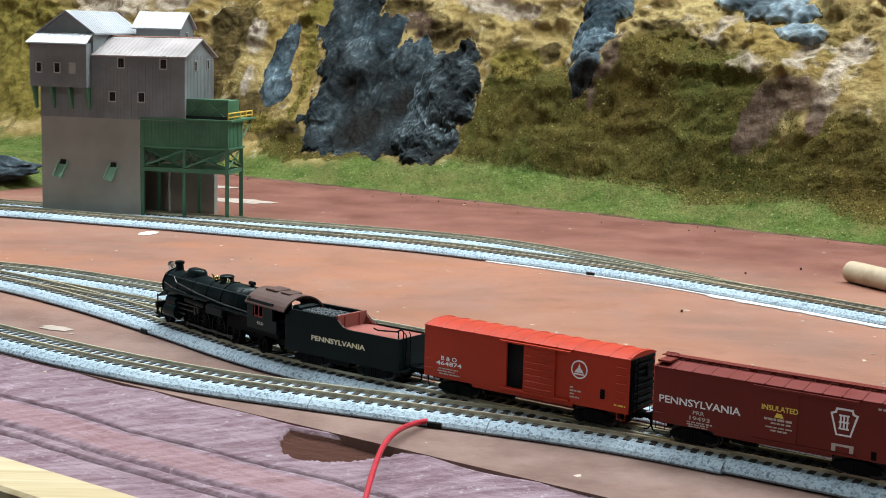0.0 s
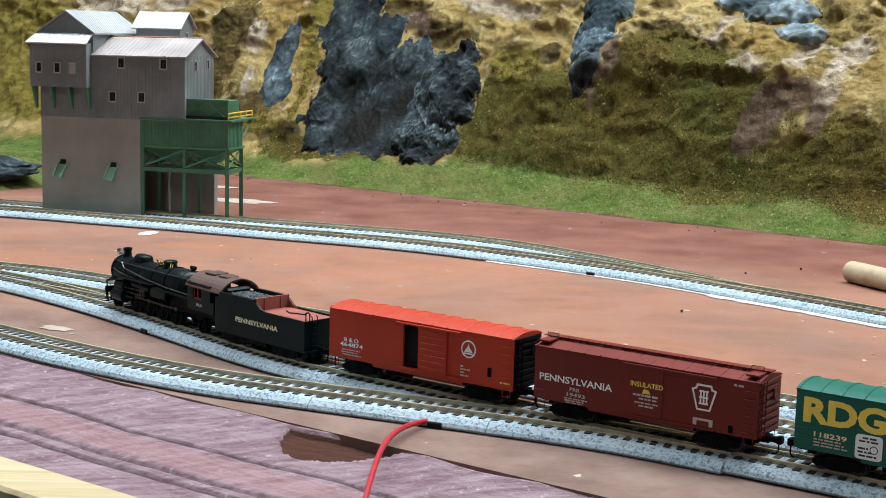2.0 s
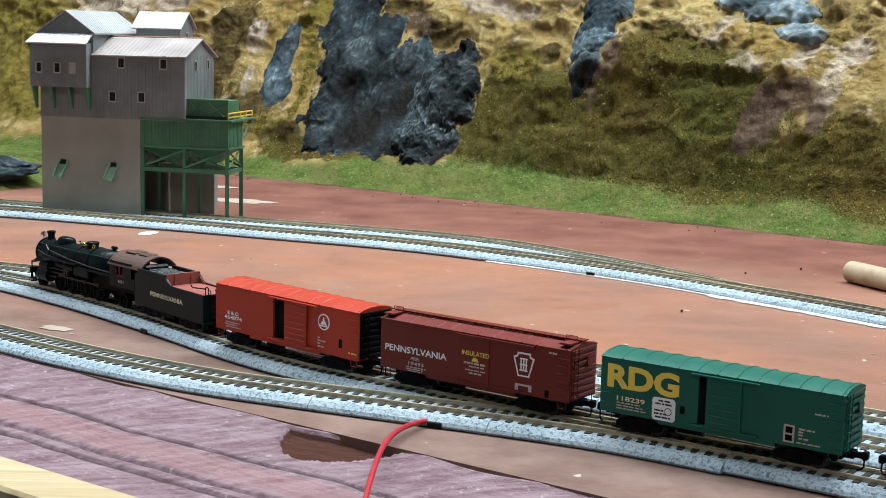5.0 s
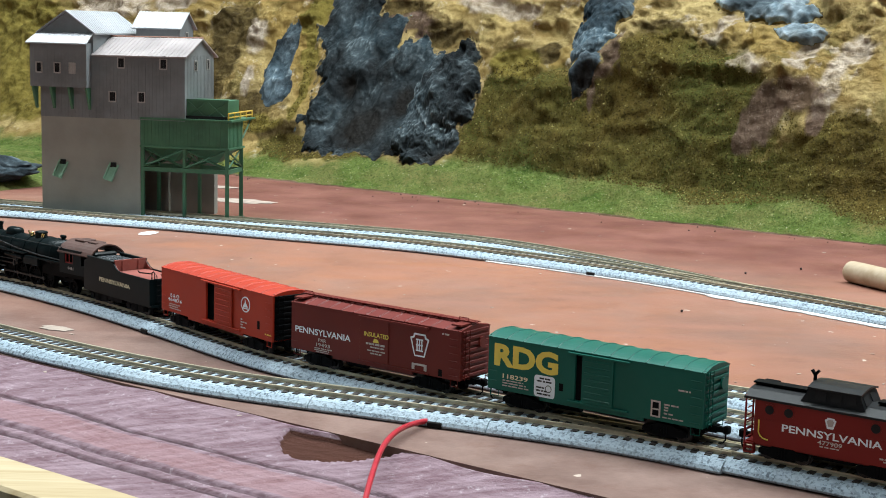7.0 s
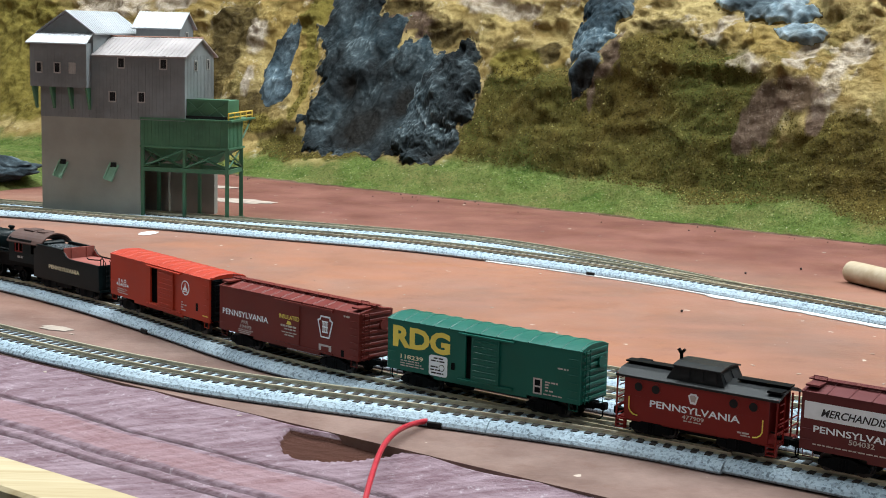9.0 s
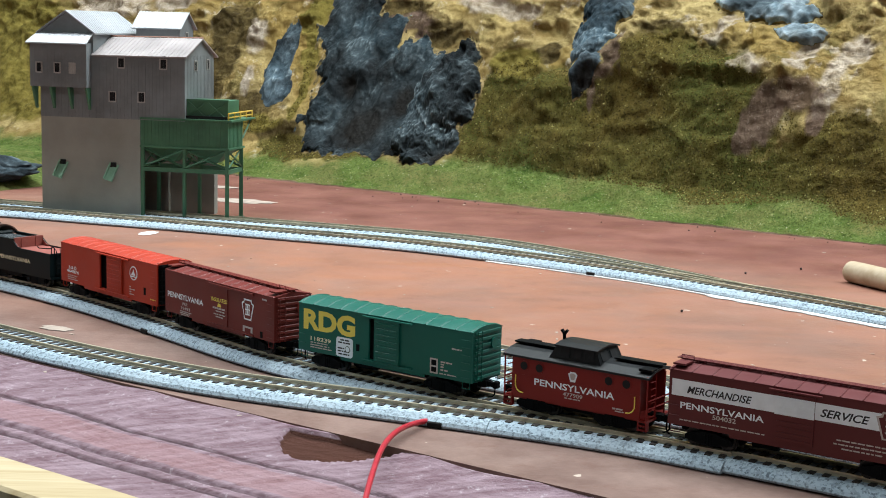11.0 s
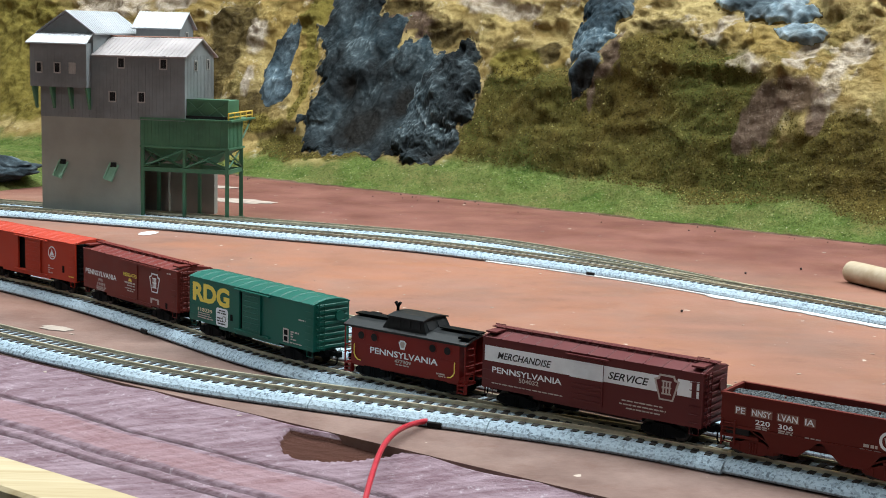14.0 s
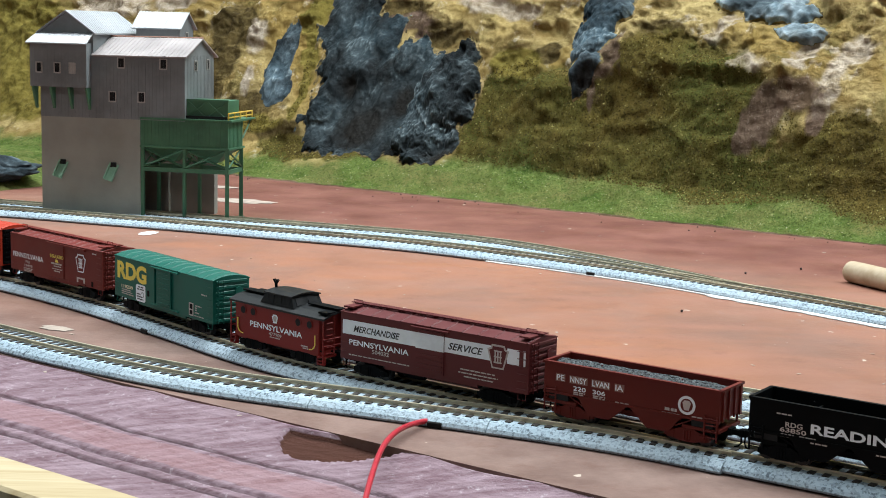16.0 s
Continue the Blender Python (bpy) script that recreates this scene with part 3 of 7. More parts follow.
def hill_cover(u, d, z):
    """Turf, olive, soil and plaster, moss, scatter weights at a place on the slope."""
    wz = noise.noise((u * 20, d * 20, 31))
    um = u * 1000 + 16 * noise.fractal((u * 25, d * 25, 41), 0.8, 2.0, 4)
    zm = z * 1000 + 9 * wz + 5 * noise.noise((u * 70, d * 70, 17))
    foot = 1.0 if d < 0.0035 + 0.002 * wz else 0.0
    line = 23 + 12 * math.exp(-((u - 0.22) / 0.10) ** 2) + 7 * noise.fractal((u * 16, 3, 3), 0.8, 2.0, 3)
    turf = min(1, max(0, (max(14, line) - z * 1000) / 19)) * (1 - foot)
    return (turf, spots(OLIVE, um, zm), max(spots(SOIL, um, zm), foot)), (spots(PLASTER_BARE, um, zm), spots(MOSS, um, zm), spots(SCATTER, um, zm))


OUT = Vector((HN.x * -0.82, HN.y * -0.82, 0.57))


def foot_edge(u):
    return 0.006 * noise.fractal((u * 22, 0, 8), 0.8, 2.0, 4) + 0.0015 * noise.noise((u * 160, 0, 3))


def build_hill():
    us = np.r_[np.linspace(-0.62, -0.17, 160), np.linspace(-0.168, 0.56, 600), np.linspace(0.563, 0.75, 50)]
    ds = np.r_[np.linspace(-0.004, 0.155, 230), np.linspace(0.158, 0.55, 40)]
    verts, cover, more = [], [], []
    for u in us:
        edge = foot_edge(u)
        for d in ds:
            p = hill_point(u, d, edge)
            verts.append(p)
            a, b = hill_cover(u, d, p.z)
            cover.append((*a, 1.0))
            more.append((*b, 1.0))
    nd = len(ds)
    faces = [(i * nd + j, (i + 1) * nd + j, (i + 1) * nd + j + 1, i * nd + j + 1) for i in range(len(us) - 1) for j in range(nd - 1)]
    me = bpy.data.meshes.new("hillside")
    me.from_pydata(verts, [], faces)
    for name, vals in (("cover", cover), ("cover_more", more)):
        layer = me.attributes.new(name, "FLOAT_COLOR", "POINT")
        layer.data.foreach_set("color", np.array(vals, dtype=np.float32).ravel())
    me.materials.append(HILL)
    me.polygons.foreach_set("use_smooth", [True] * len(me.polygons))
    tagged(new("hillside", me), "scenic hillside of tan plaster rock, olive bank and green turf", "hillside", kind="structure")


def build_ground_foam():
    """Loose crumbs of ground foam glued to the bank and the turf."""
    rnd = random.Random(31)
    heaps = {"bank": [], "turf": []}
    for i in range(60000):
        u, d = rnd.uniform(-0.16, 0.56), rnd.uniform(0.001, 0.105)
        p = hill_point(u, d, foot_edge(u))
        a, b = hill_cover(u, d, p.z)
        if a[0] > 0.55 and rnd.random() < 0.55:
            heaps["turf"].append((p, rnd.uniform(.18, .55) * MM))
        elif max(a[1], 0.8 * b[1]) > 0.45 and a[2] < 0.5 and a[0] < 0.5:
            heaps["bank"].append((p, rnd.uniform(.25, .85) * MM))
    shape = np.array([(1, 0, 0), (-1, 0, 0), (0, 1, 0), (0, -1, 0), (0, 0, 1), (0, 0, -1)], float)
    tri = np.array([(0, 2, 4), (2, 1, 4), (1, 3, 4), (3, 0, 4), (2, 0, 5), (1, 2, 5), (3, 1, 5), (0, 3, 5)])
    rng = np.random.default_rng(7)
    for kind, mt, label in (("bank", BANK_FOAM, "coarse olive ground foam crumbs on the bank"), ("turf", TURF_FOAM, "fine green ground foam on the turf")):
        heap = heaps[kind]
        pts = np.array([tuple(p) for p, r in heap])[:, None, :] + shape[None] * np.array([r for p, r in heap])[:, None, None] * rng.uniform(0.6, 1.4, (len(heap), 6, 1))
        faces = (tri[None] + 6 * np.arange(len(heap))[:, None, None]).reshape(-1, 3)
        me = bpy.data.meshes.new("ground_foam")
        me.from_pydata(pts.reshape(-1, 3).tolist(), [], faces.tolist())
        me.materials.append(mt)
        tagged(new("ground_foam", me), label, "ground foam", kind="stuff")


def hill_depth(u, z):
    """Distance behind the hill's foot at which it reaches height z (both in mm) at u."""
    ds = np.linspace(0, 0.4, 400)
    wb = math.exp(-((u * MM - 0.37) / 0.15) ** 4)
    return float(np.interp(z * MM, (1 - wb) * np.interp(ds, HILL_D, HILL_Z) + wb * np.interp(ds, STEEP_D, STEEP_Z), ds))


def build_outcrop(lumps, seed, material, label, bulge=0.010, n=150, hollows=(), knobs=()):
    """A cast rock face set into the hillside; lumps are (u, z, ru, rz) in mm, hollows and knobs (u, z, r)."""
    L = [(u * MM, hill_depth(u, z), ru * MM, max(0.006, (hill_depth(u, z + rz) - hill_depth(u, max(2, z - rz))) / 2)) for u, z, ru, rz in lumps]
    u0, u1 = min(l[0] - l[2] for l in L) - .01, max(l[0] + l[2] for l in L) + .01
    d0, d1 = max(.012, min(l[1] - l[3] for l in L) - .008), max(l[1] + l[3] for l in L) + .008
    place = lambda rows: [(a * MM, hill_depth(a, z), r * MM) for a, z, r in rows]
    hollows, knobs = place(hollows), place(knobs)
    verts, cover = [], []
    for i in range(n + 1):
        for j in range(n + 1):
            u, d = u0 + (u1 - u0) * i / n, d0 + (d1 - d0) * j / n
            q = max(1 - ((u - a) / c) ** 2 - ((d - b) / e) ** 2 for a, b, c, e in L)
            q += 0.42 * noise.fractal((u * 55, d * 65, seed), 0.75, 2.0, 5)
            m = min(1, max(0, q * 1.5 + 0.08))
            m = m * m * (3 - 2 * m)
            wx, wy = u + 0.012 * noise.noise((u * 34, d * 46, seed)), d + 0.010 * noise.noise((u * 34, d * 46, seed + 4))
            swell = 0.0060 * noise.fractal((wx * 19, wy * 26, seed + 5), 0.9, 2.0, 2)
            crease = 1 - abs(noise.noise((wx * 44 + wy * 18, wy * 58 - wx * 14, seed + 2))) * 2.4
            rough = min(1, max(0, 0.5 + 1.6 * noise.noise((u * 23, d * 30, seed + 12))))
            sharp = 1 - abs(noise.noise((wx * 105, wy * 130, seed + 7))) * 2.2
            h = swell + rough * (0.0024 * max(-.5, crease) + 0.0011 * max(-.5, sharp)) + 0.0006 * noise.fractal((u * 190, d * 240, seed + 9), 0.7, 2.0, 4)
            stain_shade = 0.0
            # hollows are pushed in and also masked for their painted shade
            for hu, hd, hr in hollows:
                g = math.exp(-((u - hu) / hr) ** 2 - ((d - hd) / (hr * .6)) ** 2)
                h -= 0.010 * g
                stain_shade = max(stain_shade, g)
            for hu, hd, hr in knobs:
                g = 1 - ((u - hu) / hr) ** 2 - ((d - hd) / (hr * .75)) ** 2
                h += 0.006 * math.sqrt(g) * min(1, g * 3) if g > 0 else 0
            h = -0.0020 + m * (0.0026 + 0.9 * bulge * max(0, q) + h)
            if m > 0.45:
                h = max(h, 0.0008)
            verts.append(hill_point(u, d, 0) + OUT * h)
            cover.append((m, stain_shade, 0.0, 1.0))
    faces = [(i * (n + 1) + j, (i + 1) * (n + 1) + j, (i + 1) * (n + 1) + j + 1, i * (n + 1) + j + 1) for i in range(n) for j in range(n)]
    me = bpy.data.meshes.new("rock_face")
    me.from_pydata(verts, [], faces)
    layer = me.attributes.new("cover", "FLOAT_COLOR", "POINT")
    layer.data.foreach_set("color", np.array(cover, dtype=np.float32).ravel())
    me.materials.append(material)
    me.polygons.foreach_set("use_smooth", [True] * len(me.polygons))
    return tagged(new("rock_face", me), label, "rock", "rock faces in the hillside")


def build_outcrops():
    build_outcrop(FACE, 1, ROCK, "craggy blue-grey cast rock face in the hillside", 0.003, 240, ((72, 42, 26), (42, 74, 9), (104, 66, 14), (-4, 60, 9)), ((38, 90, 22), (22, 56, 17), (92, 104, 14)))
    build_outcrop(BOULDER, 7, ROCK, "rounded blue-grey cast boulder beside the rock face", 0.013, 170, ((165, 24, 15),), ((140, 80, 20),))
    build_outcrop(LEFT_ROCK, 3, ROCK_PALE, "pale blue-grey rock outcrop in tan hillside", 0.004, 90)
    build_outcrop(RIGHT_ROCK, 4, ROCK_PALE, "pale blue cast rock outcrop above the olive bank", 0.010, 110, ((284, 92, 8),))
    build_outcrop(SLAB, 5, ROCK_SLAB, "pale blue slab of cast rock high on the hillside", 0.008, 100)


def build_mound():
    """Low turf mound with a grey boulder beside the loader."""
    n = 70
    verts, cover = [], []
    for i in range(n + 1):
        for j in range(n + 1):
            x, y = -0.62 + 0.36 * i / n, 1.03 + 0.24 * j / n
            e = (x + 0.30 + 0.06 * noise.noise((y * 8, 0, 2))) / -0.05
            k = min(1, max(0, e)) * min(1, max(0, (y - 1.04 - 0.012 * noise.noise((x * 30, 1, 1))) / 0.05))
            z = -0.002 + 0.019 * k ** 0.8 + 0.003 * k * noise.fractal((x * 60, y * 60, 2), 0.8, 2.0, 4)
            verts.append((x, y, z))
            cover.append((1.0, 0.3, 0.0, 1.0))
    faces = [(i * (n + 1) + j, (i + 1) * (n + 1) + j, (i + 1) * (n + 1) + j + 1, i * (n + 1) + j + 1) for i in range(n) for j in range(n)]
    me = bpy.data.meshes.new("turf_mound")
    me.from_pydata(verts, [], faces)
    layer = me.attributes.new("cover", "FLOAT_COLOR", "POINT")
    layer.data.foreach_set("color", np.array(cover, dtype=np.float32).ravel())
    me.materials.append(HILL)
    me.polygons.foreach_set("use_smooth", [True] * len(me.polygons))
    tagged(new("turf_mound", me), "low green turf mound beside the coal loader", "mound", kind="structure")
    bm = bmesh.new()
    bmesh.ops.create_icosphere(bm, subdivisions=5, radius=1.0)
    lay = bm.verts.layers.float_color.new("cover")
    for v in bm.verts:
        v[lay] = (1.0, 0.0, 0.0, 1.0)
        p = v.co.copy()
        k = 1 + 0.14 * noise.fractal(p * 1.8, 0.8, 2.0, 4)
        f = noise.voronoi(p * 2.6)[0]
        k += 0.08 * (f[1] - f[0])
        v.co = Vector((-0.385 + p.x * k * 0.075, 1.10 + p.y * k * 0.030, 0.013 + p.z * k * 0.012))
    tagged(put("grey_boulder", bm, ROCK_PALE, smooth=True), "grey cast boulder lying in the turf mound", "rock")


def build_bits():
    """Caulk along the far roadbed, pale spills and paint flecks."""
    bm = bmesh.new()
    rings = []
    s0, s1 = s_near(FAR_A, 235, 620), s_near(FAR_A, 30, 809)
    for i in range(90):
        s = s0 + (s1 - s0) * i / 89
        p, d = at(FAR_A, s)
        n = np.array([-d[1], d[0]])
        if n[1] > 0:
            n = -n
        w = (4.2 if i < 44 else 0.9) * MM * (0.75 + 0.6 * noise.noise((i * .4, 0, 0)))
        a, b = p + n * 0.0121, p + n * (0.0127 + w)
        rings.append([Vector((*a, 0.0001)), Vector((*a, 0.0010)), Vector((*((a + b) / 2), 0.0006)), Vector((*b, 0.0002))])
    loft(bm, rings, True, True)
    bmesh.ops.recalc_face_normals(bm, faces=bm.faces)
    tagged(put("caulk_bead", bm, WHITE, smooth=True), "white caulk bead along the far track's roadbed", "caulk")
    def spill(name, label, cx, cy, rx, ry, turn, mt, seed):
        bm = bmesh.new()
        n = 40
        c = bm.verts.new((cx, cy, 0.0009))
        ring = []
        for i in range(n):
            a = 2 * math.pi * i / n
            k = 1 + 0.35 * noise.noise((math.cos(a) * 2, math.sin(a) * 2, seed))
            x, y = rx * k * math.cos(a), ry * k * math.sin(a)
            ring.append(bm.verts.new((cx + x * math.cos(turn) - y * math.sin(turn), cy + x * math.sin(turn) + y * math.cos(turn), 0.0003)))
        for i in range(n):
            bm.faces.new((c, ring[i], ring[(i + 1) % n]))
        tagged(put(name, bm, mt, smooth=True), label, "spill")
    spill("paint_spill", "whitish dried plaster spill on the red board", -0.150, 1.05, 0.028, 0.012, -0.3, WHITE_DIRTY, 3)
    spill("paint_spill", "whitish dried plaster spill on the red board", -0.190, 1.14, 0.030, 0.010, -0.3, WHITE_DIRTY, 5)
    spill("paper_scrap", "small white paper scrap beside the far track", -0.1795, 0.874, 0.0050, 0.0085, -0.3, WHITE, 8)
    spill("paint_spill", "pale scuffed plaster spot on the board", -0.160, 0.592, 0.008, 0.004, -0.5, WHITE_DIRTY, 9)
    bm = bmesh.new()
    rnd = random.Random(5)
    for i in range(110):
        x, y = rnd.uniform(-0.26, 0.26), rnd.uniform(0.44, 1.1)
        r = rnd.uniform(.3, 1.2) * MM
        m = Matrix.Translation((x, y, 0.00025)) @ Matrix.Rotation(rnd.uniform(0, 3.1), 4, "Z")
        box(bm, -r, r, -r * .45, r * .45, -.0002, -.00008, m, .00004)
    tagged(put("paint_flecks", bm, WHITE_DIRTY), "scattered pale paint flecks and crumbs on the board", "flecks", kind="stuff")
    bm = bmesh.new()
    for i in range(46):
        u = rnd.uniform(-0.1, 0.62)
        p = BASE0 + HD * u - HN * abs(rnd.gauss(0.012, 0.015))
        r = rnd.uniform(.25, .7) * MM
        bmesh.ops.create_icosphere(bm, subdivisions=1, radius=r, matrix=Matrix.Translation((p.x, p.y, r * .5)))
    for x, y in ((0.112, 0.665), (0.20, 0.80), (0.06, 0.52), (0.165, 0.78)):
        bmesh.ops.create_icosphere(bm, subdivisions=1, radius=.0007, matrix=Matrix.Translation((x, y, .0007)))
    tagged(put("soil_crumbs", bm, CORK_BLACK), "dark soil crumbs along the turf's foot", "crumbs", kind="stuff")
    for path, x0, y0, x1, y1, off in ((FAR_B, 100, 781, 136, 731, 6.6), (SECOND, -160, 653, -134, 634, 6.2)):
        s0, s1 = sorted((s_near(path, x0, y0), s_near(path, x1, y1)))
        bm = bmesh.new()
        rings = []
        for i in range(13):
            p, d = at(path, s0 + (s1 - s0) * i / 12)
            n = np.array([-d[1], d[0]])
            if n[1] < 0:
                n = -n
            rings.append([Vector((*(p + n * (off + w) * MM), z * MM)) for w, z in ((-.8, 4.1), (-.8, 5.2), (.8, 5.2), (.8, 4.1))])
        loft(bm, rings)
        bmesh.ops.recalc_face_normals(bm, faces=bm.faces)
        tagged(put("turnout_strip", bm, BLACK), "black plastic strip along a turnout rail", "turnout strip")
    for path, x, y, name in ((MAIN, -119.5, 586.1, "a"), (FRONT, -1.0, 461, "b"), (FAR_A, 80.5, 762, "c")):
        s = s_near(path, x + 7, y + 10)
        p, d = at(path, s)
        n = np.array([-d[1], d[0]])
        if n[1] > 0:
            n = -n
        # no notch is cut: a black block stands in for its shade
        bm = bmesh.new()
        m = Matrix.Translation((*(p + n * 0.0112), 0.0008)) @ Matrix.Rotation(math.atan2(d[1], d[0]), 4, "Z")
        box(bm, -.0026, .0026, -.0016, .0016, -.0006, .0013, m, .0003)
        tagged(put("cable_slot_shade", bm, HOLE_DARK), "black block for the shaded cable slot in the moulded roadbed's edge", "cable slot")


build_room()
build_board()
build_foam()
build_timber()
build_legs()
build_tracks()
build_hill()
build_outcrops()
build_ground_foam()
build_mound()
build_bits()
# ---------------------------------------------------------------- coal loader building
GREY = paint("weathered_grey_siding", (0.188, 0.205, 0.212), 0.8, 0, 0.22, 45, 700, 0.0003, 0.10, 0.2)
CONCRETE = paint("stained_concrete_wall", (0.300, 0.305, 0.270), 0.85, 0, 0.16, 30, 600, 0.0003, 0.05, 0.2)
ROOFING = paint("pale_metal_roofing", (0.36, 0.37, 0.385), 0.42, 0.25, 0.12, 50, 500, 0.0002, 0.05)
ROOF_RUST = paint("rust_streaked_roofing", (0.35, 0.31, 0.305), 0.5, 0.1, 0.2, 40, 500, 0.0002, 0.10)
GREEN = paint("dark_green_steel", (0.058, 0.160, 0.090), 0.55, 0, 0.22, 70, 800, 0.0001, 0.05)
MINT = paint("faded_green_chute", (0.20, 0.36, 0.25), 0.6, 0, 0.2, 150, 900, 0.0001, 0.06)
YELLOW = paint("yellow_handrail", (0.62, 0.42, 0.07), 0.5, 0, 0.15, 200, 900, 0.0001)
TRIM = paint("pale_window_trim", (0.36, 0.35, 0.33), 0.7, 0, 0.15, 200, 900, 0.0001)
# near-black, stands in for the unlit depth behind openings and panes
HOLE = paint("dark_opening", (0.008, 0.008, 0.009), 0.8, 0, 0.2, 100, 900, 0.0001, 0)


def pm(name, bm, material, parent, label="", smooth=False):
    """A part modelled in millimetres."""
    bmesh.ops.scale(bm, vec=(MM, MM, MM), verts=bm.verts)
    bmesh.ops.recalc_face_normals(bm, faces=bm.faces)
    return part(name, bm, material, parent, label, smooth)


def clad_wall(parent, name, material, outline, y, thick, seams=True):
    """Upright siding wall in the x-z plane with raised board seams, facing -y."""
    bm = bmesh.new()
    prism(bm, outline, y, y + thick)
    wall = pm(name, bm, material, parent)
    bm = bmesh.new()
    if seams:
        xs = [p[0] for p in outline]
        zs = [p[1] for p in outline]
        n = int((max(xs) - min(xs)) / 2.4)
        for i in range(1, n):
            x = min(xs) + (max(xs) - min(xs)) * i / n
            box(bm, x - 0.10, x + 0.10, y - 0.12, y, min(zs) + 0.2, min(max(zs), min(zs) + 400) - 0.3 if len(outline) == 4 else min(zs) + (max(zs) - min(zs)) * 0.55)
    tagged(pm("siding_batten", bm, material, wall), kind="stuff")
    return wall


def loader_window(parent, x, z, w, h, y, blind=False):
    bm = bmesh.new()
    for b in ((x - w / 2 - .7, x - w / 2, z - h / 2 - .7, z + h / 2 + .7), (x + w / 2, x + w / 2 + .7, z - h / 2 - .7, z + h / 2 + .7),
              (x - w / 2, x + w / 2, z + h / 2, z + h / 2 + .7), (x - w / 2, x + w / 2, z - h / 2 - .9, z - h / 2)):
        box(bm, b[0], b[1], y - 0.55, y + 0.1, b[2], b[3])
    win = pm("window", bm, TRIM, parent, "small window with pale trim")
    bm = bmesh.new()
    box(bm, x - w / 2, x + w / 2, y - 0.12, y + 0.1, z - h / 2, z + h / 2)
    pm("pane", bm, TRIM if blind else HOLE, win)


def side_window(parent, y, z, w, h, x):
    bm = bmesh.new()
    box(bm, x - .1, x + .5, y - w / 2 - .7, y - w / 2, z - h / 2 - .7, z + h / 2 + .7)
    box(bm, x - .1, x + .5, y + w / 2, y + w / 2 + .7, z - h / 2 - .7, z + h / 2 + .7)
    box(bm, x - .1, x + .5, y - w / 2, y + w / 2, z + h / 2, z + h / 2 + .7)
    win = pm("window", bm, TRIM, parent)
    bm = bmesh.new()
    box(bm, x - .1, x + .12, y - w / 2, y + w / 2, z - h / 2, z + h / 2)
    pm("pane", bm, HOLE, win)


def slab(bm, a, b, c, d, t):
    """Sloping plate from four corners, t thick downwards."""
    up = [bm.verts.new(p) for p in (a, b, c, d)]
    lo = [bm.verts.new((p[0], p[1], p[2] - t)) for p in (a, b, c, d)]
    bm.faces.new(up)
    bm.faces.new(lo[::-1])
    for i in range(4):
        j = (i + 1) % 4
        bm.faces.new((up[i], lo[i], lo[j], up[j]))


def roof_ribs(roof, material, a, b, c, d, n, r=0.22):
    """Standing seams from edge a-b up to edge d-c."""
    a, b, c, d = (Vector(v) for v in (a, b, c, d))
    for i in range(n + 1):
        p, q = a.lerp(b, i / n), d.lerp(c, i / n)
        bm = bmesh.new()
        rod(bm, p + Vector((0, 0, r * .4)), q + Vector((0, 0, r * .4)), r, 4)
        pm("roof_seam", bm, material, roof)


